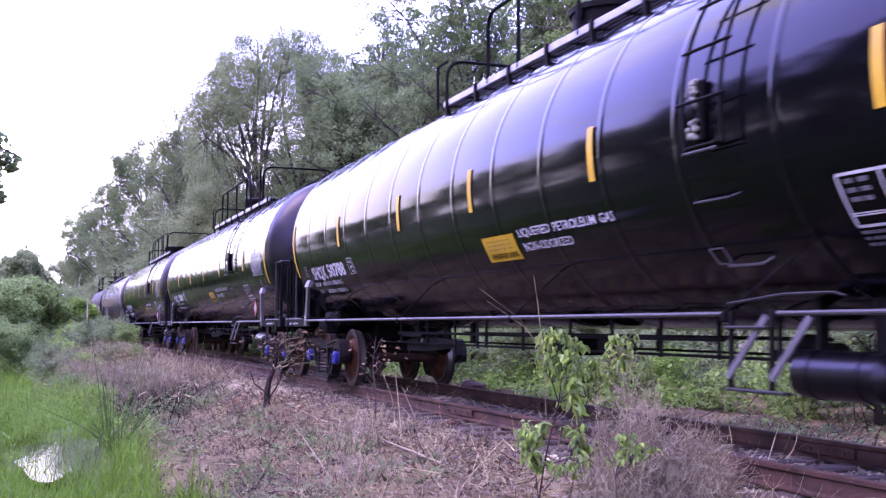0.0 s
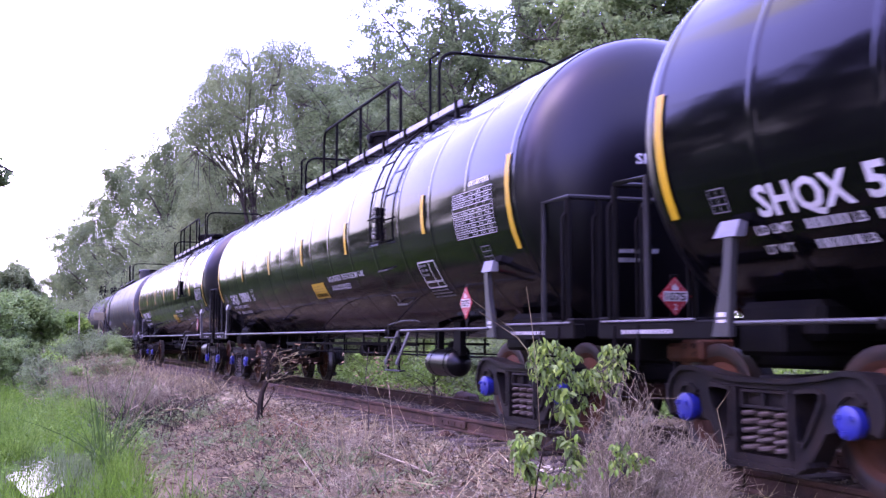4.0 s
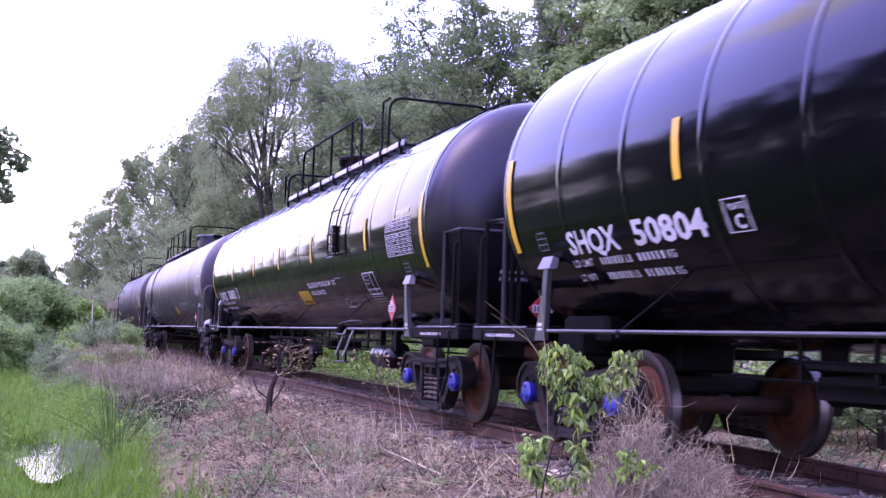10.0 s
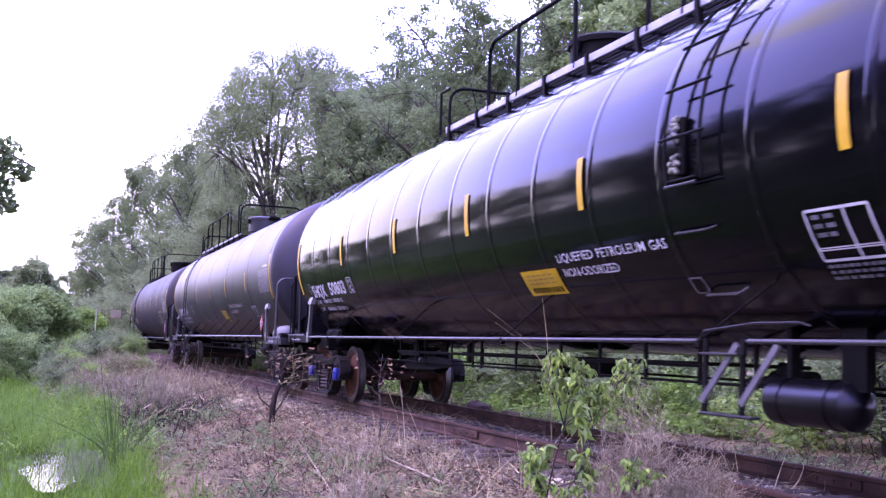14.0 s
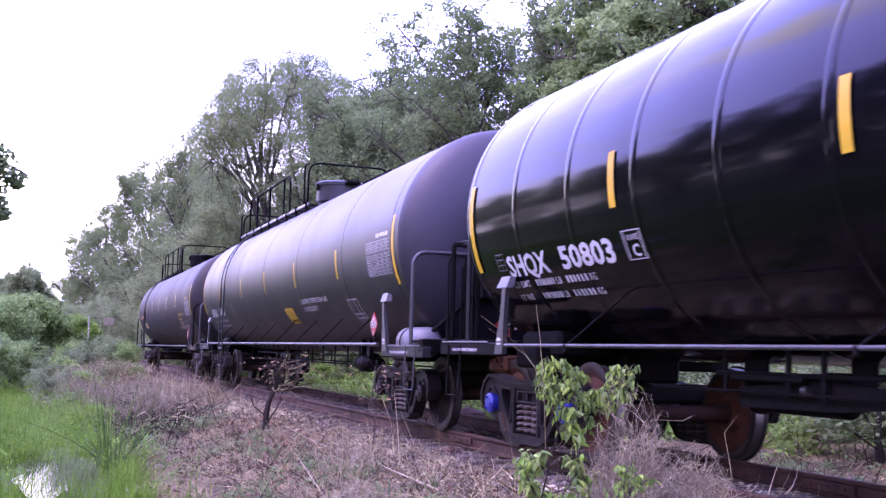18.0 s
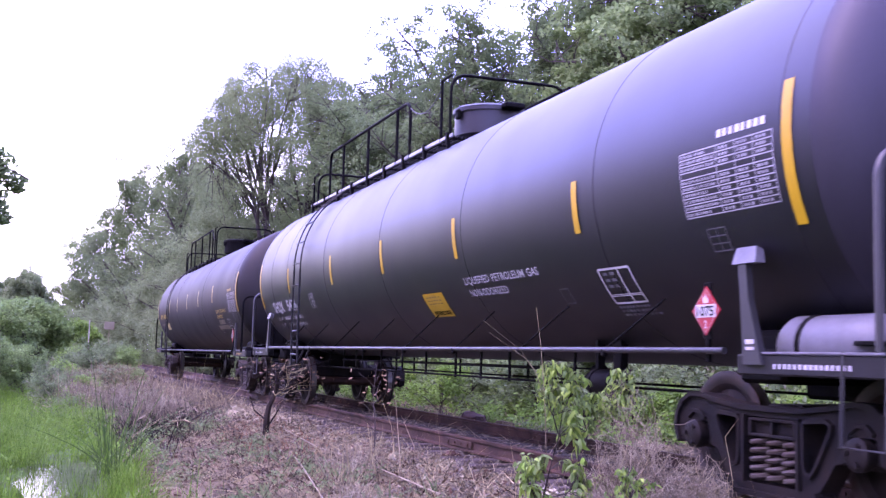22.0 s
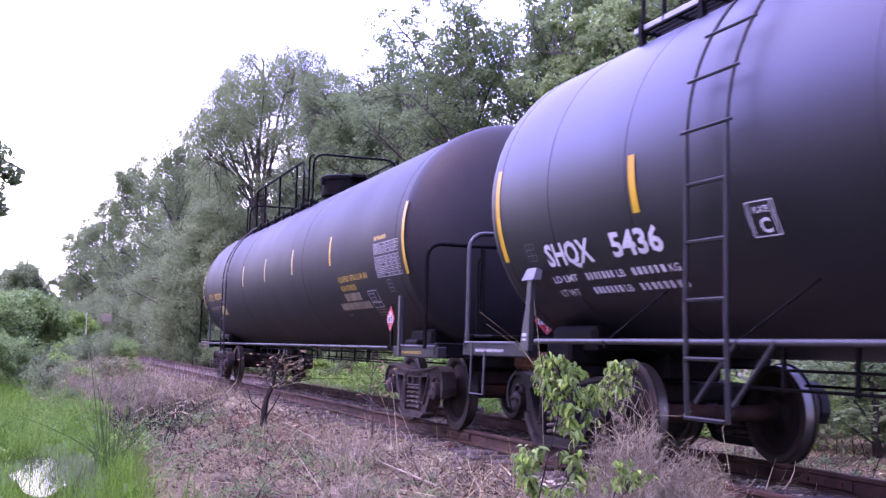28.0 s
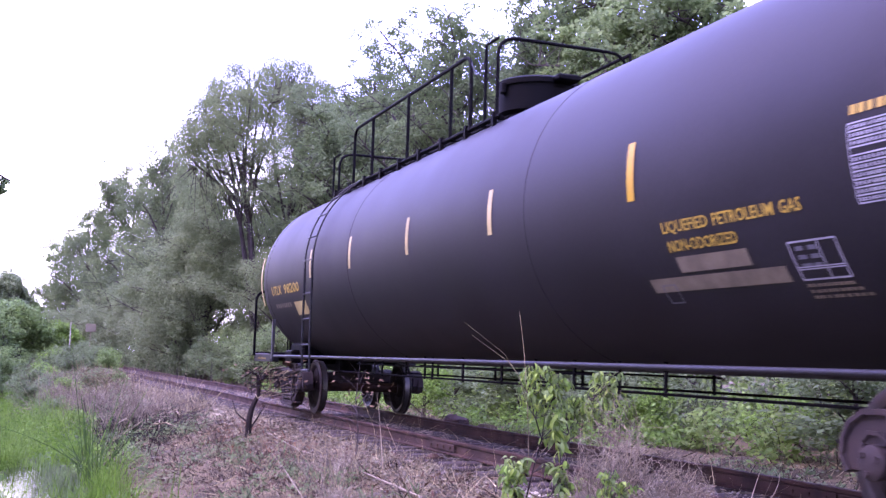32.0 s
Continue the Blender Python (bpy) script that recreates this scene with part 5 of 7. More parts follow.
def leaf_mesh(name, points, size, mat, rnd, droop=0.0, slim=0.5):
    """Many small leaf blades at the given points, each a bent diamond."""
    n = len(points)
    p = np.asarray(points)
    up = rnd.normal(0, 0.42, (n, 3)) + (0, 0, 0.75)
    up /= np.linalg.norm(up, axis=1)[:, None]
    d = rnd.normal(0, 1, (n, 3))
    d[:, 2] -= droop * 2.0
    d -= up * np.sum(d * up, axis=1)[:, None]
    d /= np.linalg.norm(d, axis=1)[:, None]
    s = np.cross(up, d)
    ln = size * rnd.uniform(0.6, 1.35, (n, 1))
    v = np.empty((n, 4, 3))
    v[:, 0], v[:, 2] = p - d * ln / 2, p + d * ln / 2
    v[:, 1], v[:, 3] = p + s * ln * slim / 2, p - s * ln * slim / 2
    me = bpy.data.meshes.new(name)
    me.vertices.add(4 * n)
    me.vertices.foreach_set("co", v.reshape(-1))
    me.loops.add(4 * n)
    me.loops.foreach_set("vertex_index", np.arange(4 * n, dtype=np.int32))
    me.polygons.add(n)
    me.polygons.foreach_set("loop_start", np.arange(0, 4 * n, 4, dtype=np.int32))
    me.materials.append(mat)
    me.update(calc_edges=True)
    return me


def grow(rnd, base, height, spread, lean=0.0, limbs=9, low=0.25, twigs=7, up=0.6, clump=0.5, per=70, droop=0.0):
    """A trunk with limbs and twigs; returns the wood and the places of the leaves."""
    wood, spots = Mesh(), []
    b = Vector(base)
    r0 = height * 0.016 + 0.03
    top = b + Vector((lean * height, rnd.uniform(-0.1, 0.1) * height, height * 0.86))
    trunk = [b + (top - b) * t + Vector((rnd.normal(0, 0.02), rnd.normal(0, 0.02), 0)) * height * math.sin(t * 3) for t in np.linspace(0, 1, 7)]
    trunk[0] -= Vector((0, 0, 0.3))
    wood.tube(trunk, r0, 7, r0 * 0.15)
    for i in range(limbs):
        f = low + (0.97 - low) * (i + rnd.uniform(0, 0.8)) / limbs
        k = min(5, int(f * 6))
        s = trunk[k].lerp(trunk[k + 1], f * 6 - k)
        a = rnd.uniform(0, 2 * math.pi)
        reach = spread * (1.15 - 0.75 * f) * rnd.uniform(0.65, 1.15)
        tip = s + Vector((math.cos(a) * reach, math.sin(a) * reach, reach * up * rnd.uniform(0.5, 1.3)))
        mid = s.lerp(tip, 0.5) + Vector((0, 0, reach * 0.12))
        wood.tube([s, mid, tip], r0 * 0.4 * (1.1 - f * 0.6), 5, r0 * 0.06)
        for j in range(twigs):
            g = rnd.uniform(0.3, 1.0)
            q = (s.lerp(mid, g * 2) if g < 0.5 else mid.lerp(tip, g * 2 - 1))
            e = q + Vector(np.clip((rnd.normal(0, 1), rnd.normal(0, 1), rnd.normal(0.25 - droop, 0.6)), -1.4, 1.4)) * spread * 0.2
            wood.tube([q, q.lerp(e, 0.6) + Vector((0, 0, 0.04)), e], r0 * 0.09, 3, r0 * 0.03, cap=False)
            c = rnd.normal(0, 1, (per, 3))
            c *= (rnd.uniform(0, 1, per) ** 0.42 / np.linalg.norm(c, axis=1))[:, None]
            c = np.array(e)[None] + c * np.array((1, 1, 0.7)) * clump * spread * 0.42 * rnd.uniform(0.55, 1.25)
            if droop:
                c[:, 2] -= np.minimum(rnd.exponential(droop * spread * 0.25, per), droop * spread * 0.6)
            spots.append(c)
    return wood, np.concatenate(spots)


def grow_dome(rnd, height, spread, middle, half, stems=6, clumps=420, per=400, size=0.85):
    """A many-stemmed tree with a wide domed crown: limbs fan up to clumps near the dome's skin, open inside."""
    wood, spots, limbs = Mesh(), [], []
    for i in range(stems):
        a = 2 * math.pi * (i + rnd.uniform(-0.3, 0.3)) / stems
        foot = Vector((math.cos(a) * 0.25, math.sin(a) * 0.25, -0.2))
        knee = Vector((math.cos(a) * spread * 0.22, math.sin(a) * spread * 0.22, height * 0.3))
        fork = Vector((math.cos(a) * spread * 0.38, math.sin(a) * spread * 0.38, height * 0.52))
        wood.tube([foot, knee, fork], 0.17, 7, 0.09)
        for j in range(7):
            b = a + rnd.uniform(-0.9, 0.9)
            rise = rnd.uniform(-0.25, 0.98)
            out = spread * math.sqrt(max(0.05, 1 - rise * rise)) * 0.86
            tip = Vector((math.cos(b) * out, math.sin(b) * out, height * (middle + half * 0.88 * rise)))
            bend = fork.lerp(tip, 0.5) + Vector((rnd.normal(0, 0.25), rnd.normal(0, 0.25), 0.3))
            wood.tube([fork if j % 2 else knee.lerp(fork, 0.7), bend, tip], 0.075, 5, 0.015)
            limbs.append((bend, tip))
    for i in range(clumps):
        d = rnd.normal(0, 1, 3)
        d /= np.linalg.norm(d)
        d[2] = abs(d[2]) if rnd.rand() < 0.72 else d[2]
        q = Vector(d * (1 - 0.5 * rnd.uniform(0, 1) ** 1.8) * 0.97 * np.array((spread, spread, height * half))) + Vector((0, 0, height * middle))
        bend, tip = min(limbs, key=lambda l: (l[1] - q).length)
        wood.tube([bend.lerp(tip, 0.7), q], 0.025, 3, 0.008, cap=False)
        c = rnd.normal(0, 1, (per, 3))
        c *= (rnd.uniform(0, 1, per) ** 0.45 / np.linalg.norm(c, axis=1))[:, None]
        c = np.array(q)[None] + c * np.array((1, 1, 0.75)) * size * rnd.uniform(0.6, 1.25)
        c[:, 2] -= np.minimum(rnd.exponential(0.2, per), 0.6)
        spots.append(c)
    return wood, np.concatenate(spots)


def build_willow():
    """The great willow that overtops the row."""
    rnd = np.random.RandomState(111)
    wood, spots = grow_dome(rnd, 17.6, 5.2, 0.65, 0.33, clumps=700, per=330, size=0.72)
    tree = tagged(new("willow"), "great domed willow with fine grey-green foliage and bare inner limbs", "tree", "trees behind the track")
    tree.matrix_basis = pose(6.2, 57, bank(6.2, 57))
    part("trunk", wood, BARK, tree)
    part("crown", leaf_mesh("crown", spots, 0.11, LEAF_WILLOW, rnd, 0.3, 0.4), None, tree)


def build_tree(name, label, category, seed, height, spread, leaf, size, slim=0.5, group="", **kw):
    rnd = np.random.RandomState(seed)
    wood, spots = grow(rnd, (0, 0, 0), height, spread, **kw)
    tree = tagged(new(name), label, category, group)
    part("trunk", wood, TWIG if name == "dry_shrub" else BARK, tree)
    part("crown", leaf_mesh("crown", spots, size, leaf, rnd, kw.get("droop", 0.0), slim), None, tree)
    return tree


def plant(proto, x, y, turn, s=1.0, sz=None):
    z = bank(x, y)
    return copy_thing(proto, pose(x, y, z, 0, 0, turn) @ Matrix.Diagonal((s, s, sz or s, 1)))


TREES = [
    build_tree("willow", "tall grey-green willow with feathery drooping foliage", "tree", 11, 14.0, 4.9, LEAF_MID, 0.15, 0.45, "trees behind the track", limbs=24, low=0.12, twigs=10, up=0.75, per=240, droop=0.12, clump=0.34),
    build_tree("willow", "bushy grey-green willow with feathery drooping foliage", "tree", 12, 8.0, 3.8, LEAF_WILLOW, 0.13, 0.45, "trees behind the track", limbs=24, low=0.03, twigs=8, up=0.55, per=300, droop=0.22, clump=0.42),
    build_tree("poplar", "leafy green poplar with open ragged crown", "tree", 13, 13.0, 3.8, LEAF_GREEN, 0.12, 0.6, "trees behind the track", limbs=26, low=0.1, twigs=14, up=0.8, per=120, clump=0.3),
    build_tree("maple", "dark green broadleaf tree with heavy crown", "tree", 14, 14.0, 4.8, LEAF_DARK, 0.17, 0.7, "trees behind the track", limbs=28, low=0.1, twigs=14, up=0.55, per=100, clump=0.25),
    build_tree("sapling", "slender green sapling with thin crown", "tree", 15, 7.0, 2.0, LEAF_GREEN, 0.12, 0.6, "trees behind the track", limbs=16, low=0.08, twigs=10, up=0.7, per=60, clump=0.34),
    build_tree("shrub", "leafy green shrub at the edge of the track", "shrub", 16, 2.0, 1.2, LEAF_GREEN, 0.1, 0.6, "shrubs behind the track", limbs=12, low=0.02, twigs=7, up=0.8, per=46, clump=0.75),
    build_tree("shrub", "dense dark green shrub under the trees", "shrub", 17, 2.8, 1.7, LEAF_DARK, 0.12, 0.6, "shrubs behind the track", limbs=13, low=0.02, twigs=7, up=0.6, per=55, clump=0.75),
    build_tree("shrub", "bright green weedy shrub in the light", "shrub", 18, 1.1, 0.85, LEAF_BRIGHT, 0.085, 0.5, "shrubs behind the track", limbs=11, low=0.02, twigs=6, up=0.9, per=40, clump=0.75),
    build_tree("marsh_bush", "pale green bush at the edge of the marsh", "shrub", 22, 3.2, 1.9, LEAF_PALE, 0.13, 0.5, "bushes of the marsh", limbs=15, low=0.02, twigs=7, up=0.7, per=80, clump=0.6),
    build_tree("dry_shrub", "half-dead grey shrub on the bank", "shrub", 19, 1.0, 0.9, DEAD_LEAF, 0.06, 0.4, "dry shrubs on the bank", limbs=18, low=0.02, twigs=9, up=0.9, per=8, clump=0.7),
]
WILLOW, BUSHY, POPLAR, MAPLE, SAPLING, SHRUB, DARK_SHRUB, WEED, PALE_BUSH, DRY_SHRUB = TREES
for ob, (x, y, r) in zip(TREES, ((7.6, 84, 0), (2.9, 61, 40), (7.0, 45, 0), (11.5, 32, 0), (8.0, 30, 0), (7.2, 13, 0), (6.5, 26, 0), (3.0, 24, 0), (-7.6, 50, 0), (-3.6, 31, 0))):
    ob.matrix_basis = pose(x, y, bank(x, y), 0, 0, r)
build_willow()


def build_round_tree(x, y, height, spread, seed, leaf, label):
    """A far tree with a close, rounded crown on a short trunk."""
    rnd = np.random.RandomState(seed)
    wood, spots = grow_dome(rnd, height, spread, 0.56, 0.42, clumps=150, per=200, size=0.5)
    tree = tagged(new("round_tree"), label, "tree", "trees beyond the marsh")
    tree.matrix_basis = pose(x, y, bank(x, y))
    part("trunk", wood, BARK, tree)
    part("crown", leaf_mesh("crown", spots, 0.2, leaf, rnd, 0.2, 0.5), None, tree)


# lighter leaf colour stands in for the haze over this far tree
build_round_tree(-7.1, 100, 8.2, 2.3, 301, LEAF_WILLOW, "far round-topped tree beyond the marsh, haze in its grey-green")
build_round_tree(-9.6, 104, 7.2, 2.4, 302, LEAF_GREEN, "far green tree with a domed crown beyond the marsh")
build_round_tree(-6.3, 62, 4.3, 2.3, 303, LEAF_PALE, "pale green domed bush tree at the marsh edge")
build_round_tree(-3.1, 80, 3.4, 1.5, 304, LEAF_BRIGHT, "bright green rounded bush beyond the bank")
# the row of trees behind the track, from the far end towards the camera: x, y, turn, size, height factor
for kind, rows in ((WILLOW, ((-1.6, 124, 80, 0.95, 1.05), (-7.6, 150, 160, 0.6, 0.86), (0.6, 116, 200, 1.1, 1.15), (2.7, 97, 10, 1.1, 1.25), (3.9, 83, 120, 1.0, 1.2), (2.9, 72, 250, 0.8, 1.12), (9.5, 70, 30, 1.0, 0.95), (6.2, 92, 60, 1.1, 1.2), (10.8, 54, 170, 0.9, 0.95), (4.5, 66, 40, 0.75, 0.92))),
                   (BUSHY, ((3.6, 60.5, 150, 1.0, 1.22), (4.2, 74, 100, 1.0, 1.0), (3.6, 86, 220, 0.95, 0.9), (3.0, 99, 10, 1.0, 0.9), (6.0, 52, 300, 0.9, 0.85), (2.5, 111, 70, 0.9, 0.8), (-4.6, 118, 0, 0.7, 0.6), (-2.4, 112, 50, 0.75, 0.7), (0.2, 108, 90, 0.7, 0.75), (4.0, 68, 10, 1.0, 1.0), (4.2, 92, 90, 1.1, 1.15), (2.2, 104, 30, 1.0, 1.0), (-5.2, 112, 60, 0.6, 0.55), (-9.8, 92, 200, 0.6, 0.45), (-8.6, 165, 30, 1.4, 1.35), (-12.8, 172, 130, 1.5, 1.4), (-17, 168, 250, 1.4, 1.2))),
                   (POPLAR, ((13.2, 38, 310, 1.0, 1.36), (9.1, 50, 200, 0.95, 1.28), (8.6, 40, 120, 1.0, 1.1), (10.2, 47, 60, 1.0, 1.1), (8.6, 35, 20, 0.85, 1.1), (12.5, 40, 250, 1.1, 1.15), (9.0, 34, 300, 0.7, 0.72))),
                   (MAPLE, ((13.4, 33, 45, 0.9, 1.3), (12.8, 27, 90, 0.95, 1.05), (13.8, 21, 200, 0.9, 1.0), (16.5, 36, 300, 1.0, 0.95), (13, 55, 100, 1.2, 1.15), (15.0, 15, 10, 0.85, 0.95), (11, 64, 10, 1.1, 1.15),
                            # maples at x -17 and below, y under 100: unseen, added for tank reflections
                            (-1.5, 150, 30, 0.8, 0.75), (3, 140, 120, 0.9, 0.9), (-18, 180, 20, 1.0, 0.7), (8, 125, 50, 1.0, 1.1), (-4.2, 130, 210, 0.55, 0.55), (-20, 80, 10, 1.0, 0.7), (-24, 84, 100, 1.1, 0.8), (-21, 98, 220, 1.1, 0.85), (-18, 68, 50, 0.8, 0.6),
                            # this whole line is out of view, trees added round the camera
                            (-24, 30, 0, 0.9, 1.3), (-20, 18, 60, 0.9, 1.3), (-17, 24, 160, 0.8, 1.15), (-22, 37, 240, 0.9, 1.25), (-23, 8, 120, 0.9, 1.3), (-22, -3, 200, 0.9, 1.1), (-26, 44, 20, 1.0, 1.15), (-24, -14, 280, 1.0, 0.8), (-28, 58, 90, 1.1, 1.25), (-30, 75, 30, 1.2, 1.3), (-33, 95, 200, 1.2, 1.3), (-12, -22, 0, 1.0, 0.9), (2, -26, 50, 1.0, 0.9), (13, -16, 0, 1.0, 0.9), (15, 2, 80, 0.9, 0.9))),
                   (PALE_BUSH, ((-8.6, 56, 20, 1.0, 1.0), (-7.2, 62, 120, 1.0, 0.95), (-8.4, 68, 75, 1.2, 1.1), (-6.6, 76, 0, 1.2, 1.2), (-8.8, 80, 50, 1.4, 1.3), (-6.0, 90, 200, 1.3, 1.3), (-7.0, 42, 90, 0.6, 0.55), (-8.3, 45, 30, 0.8, 0.7))),
                   # saplings at x -18 and below are unseen, added to darken tank reflections
                   (SAPLING, ((5.8, 38, 70, 1.0, 1.0), (10.0, 25, 140, 0.9, 0.9), (11.5, 17, 0, 1.0, 1.0), (5.4, 43, 250, 0.9, 0.8), (10.5, 12, 30, 0.9, 0.9), (-18, 24, 10, 0.9, 0.8), (-18, 12, 50, 0.9, 0.7), (-19, 2, 100, 1.0, 0.8), (-20, 37, 140, 1.0, 0.8), (-20, 50, 40, 1.0, 0.8), (9, 5, 0, 0.9, 0.9)))):
    for x, y, r, s, sz in rows:
        plant(kind, x, y, r, s, sz)
rnd = random.Random(21)
for i in range(26):
    y = 6 + i * 2.9 + rnd.uniform(-0.8, 0.8)
    plant(rnd.choice((SHRUB, WEED)), 5.2 + rnd.uniform(-0.6, 1.2) + (0 if y < 40 else -0.6), y, rnd.uniform(0, 360), rnd.uniform(0.7, 1.2), rnd.uniform(0.5, 0.8))
for i in range(48):
    y = 7 + i * 1.6 + rnd.uniform(-0.5, 0.5)
    plant(rnd.choice((DARK_SHRUB, DARK_SHRUB, SHRUB)), 8.2 + rnd.uniform(-0.8, 2.2), y, rnd.uniform(0, 360), rnd.uniform(0.8, 1.3))

for i in range(20):
    y = 44 + i * 2.7 + rnd.uniform(-0.8, 0.8)
    plant(rnd.choice((DARK_SHRUB, DARK_SHRUB, SHRUB)), 3.2 + rnd.uniform(-0.6, 1.0), y, rnd.uniform(0, 360), rnd.uniform(0.6, 0.95))
for i in range(9):
    y = 38 + i * 3.2 + rnd.uniform(-0.8, 0.8)
    plant(rnd.choice((SHRUB, WEED)), -3.9 + rnd.uniform(-0.9, 0.9) + 0.02 * (y - 36), y, rnd.uniform(0, 360), rnd.uniform(0.35, 0.55))
for x, y, s, sz in ((-2.3, 47, 0.8, 0.85), (-2.9, 50, 0.9, 0.95), (-3.6, 46, 0.85, 0.8), (-2.0, 52, 0.7, 0.8), (-4.4, 49, 0.9, 0.9), (-3.3, 54, 0.95, 1.0), (-5.0, 44, 0.8, 0.75), (-2.5, 41, 0.5, 0.45),
                    (-3.4, 39, 0.55, 0.5), (-4.3, 37, 0.6, 0.5), (-5.3, 35, 0.6, 0.55), (-4.9, 30, 0.5, 0.4), (-4.6, 26, 0.42, 0.36), (-5.5, 40, 0.7, 0.7), (-4.0, 58, 1.0, 1.0), (-2.6, 58, 0.9, 0.9)):
    kind, k = rnd.choice(((SHRUB, 0.9), (PALE_BUSH, 0.52), (WEED, 1.45)))
    tagged(plant(kind, x, y, rnd.uniform(0, 360), s * k, sz * k), group="green shrubs on the bank")
for x, y, s in ((2.5, 48, 0.8), (2.2, 53, 0.9), (2.0, 58, 1.0), (2.8, 44, 0.7), (1.9, 64, 1.1), (2.6, 51, 1.3), (1.8, 70, 1.3)):
    plant(SHRUB, x, y, rnd.uniform(0, 360), 0.85 * s, 0.7 * s)
for x, y, s in ((-4.5, 134, 1.4), (-2.0, 136, 1.6), (0.5, 134, 1.5), (3.0, 136, 1.6), (-7.0, 132, 1.4), (-0.8, 142, 1.8), (1.8, 143, 1.8), (-3.2, 143, 1.8)):
    plant(DARK_SHRUB, x, y, rnd.uniform(0, 360), s)
# shrubs along the marsh and on the far bank
for i in range(44):
    y = 40 + 62 * (i / 44) + rnd.uniform(-1, 1)
    x = -5.6 - rnd.uniform(0, 4.5) - (y - 40) * 0.03
    tagged(plant(rnd.choice((SHRUB, PALE_BUSH, PALE_BUSH)), x, y, rnd.uniform(0, 360), rnd.uniform(0.3, 0.55)), group="shrubs along the marsh")
for i in range(20):
    y = 30 + 58 * (i / 20) ** 1.1 + rnd.uniform(-1, 1)
    x = -4.4 + rnd.uniform(-0.9, 1.9)
    s = rnd.uniform(0.7, 1.15) * (0.75 if y < 36 else 1)
    tagged(plant(DRY_SHRUB, x, y, rnd.uniform(0, 360), s, s * 0.8), group="dry shrubs on the bank")


def ribbons(name, mat, starts, ways, lengths, width, bend, seed, label, category, seg=3):
    """Blades or thin stalks as narrow bent strips, one heap of stuff."""
    r = np.random.RandomState(seed)
    n = len(starts)
    side = np.cross(ways, r.normal(0, 1, (n, 3)))
    side /= np.linalg.norm(side, axis=1)[:, None]
    curl = r.normal(0, 1, (n, 3)) * bend
    v = np.empty((n, seg + 1, 2, 3))
    for k in range(seg + 1):
        t = k / seg
        p = starts + ways * (lengths * t)[:, None] + curl * (lengths * t * t)[:, None]
        w = width * (1.0 - 0.75 * t)
        v[:, k, 0], v[:, k, 1] = p - side * w[:, None], p + side * w[:, None]
    base = (np.arange(n) * 2 * (seg + 1))[:, None, None] + (np.arange(seg) * 2)[None, :, None] + np.array((0, 1, 3, 2))[None, None]
    loops = base.reshape(-1).astype(np.int32)
    me = bpy.data.meshes.new(name)
    me.vertices.add(n * 2 * (seg + 1))
    me.vertices.foreach_set("co", v.reshape(-1))
    me.loops.add(len(loops))
    me.loops.foreach_set("vertex_index", loops)
    me.polygons.add(len(loops) // 4)
    me.polygons.foreach_set("loop_start", np.arange(0, len(loops), 4, dtype=np.int32))
    me.materials.append(mat)
    me.update(calc_edges=True)
    return tagged(new(name, me), label, category, kind="stuff")


def unit(a):
    return a / np.linalg.norm(a, axis=1)[:, None]


def strew(n, seed, xs, ys, pull=1.0):
    """Random places on the ground between two x and two y, thinning out with distance."""
    r = np.random.RandomState(seed)
    x = r.uniform(*xs, n)
    y = ys[0] + (ys[1] - ys[0]) * r.uniform(0, 1, n) ** pull
    return r, np.array([(a, b, bank(a, b) - 0.01) for a, b in zip(x, y)])


# dead stalks and twigs on the bank
r, p = strew(33000, 31, (-4.5, -1.15), (5.5, 34), 1.45)
w = unit(r.normal(0, 1, (33000, 3)) * (1, 1, 0.4) + (0, 0, 0.34))
ribbons("dead_twigs", TWIG, p, w, r.uniform(0.04, 0.24, 33000) * (1 + 0.6 * (r.rand(33000) > 0.9)), r.uniform(0.0015, 0.0045, 33000), 0.45, 32, "grey-pink dead twigs and stalks matted on the bank", "dead twigs")
r, p = strew(2200, 33, (-4.4, -1.2), (5.5, 30), 1.3)
w = unit(r.normal(0, 0.35, (2200, 3)) + (0, 0, 1))
ribbons("dry_stalks", TWIG, p, w, r.uniform(0.1, 0.32, 2200), r.uniform(0.0015, 0.0035, 2200), 0.3, 34, "upright dry weed stalks on the bank", "dry weeds")
r, p = strew(7000, 35, (-5.2, -1.3), (26, 75), 1.3)
w = unit(r.normal(0, 0.7, (7000, 3)) + (0, 0, 0.7))
ribbons("dead_brush", TWIG, p, w, r.uniform(0.2, 0.7, 7000), r.uniform(0.004, 0.009, 7000), 0.4, 36, "grey dead brush along the far bank", "dead brush")
r, p = strew(4200, 37, (-4.4, -1.3), (6, 30), 1.2)
ribbons("dry_leaves", BROWN_LEAF, p + (0, 0, 0.03), unit(r.normal(0, 1, (4200, 3)) * (1, 1, 0.4)), r.uniform(0.03, 0.08, 4200), r.uniform(0.01, 0.02, 4200), 0.3, 38, "brown dry leaves fallen on the bank", "dry leaves", 2)
r, p = strew(13000, 245, (-4.5, -1.5), (6, 34), 1.3)
keep = np.array([noise.noise((q[0] * 0.9, q[1] * 0.5, 7)) > -0.05 for q in p])
p = p[keep]
n = len(p)
ribbons("dark_litter", DARK_BARK, p, unit(r.normal(0, 1, (n, 3)) * (1, 1, 0.4) + (0, 0, 0.3)), r.uniform(0.06, 0.26, n), r.uniform(0.003, 0.007, n), 0.45, 246, "dark rotting twigs in patches on the bank", "dead twigs")
r, p = strew(600, 247, (-4.2, -1.3), (6, 32), 1.3)
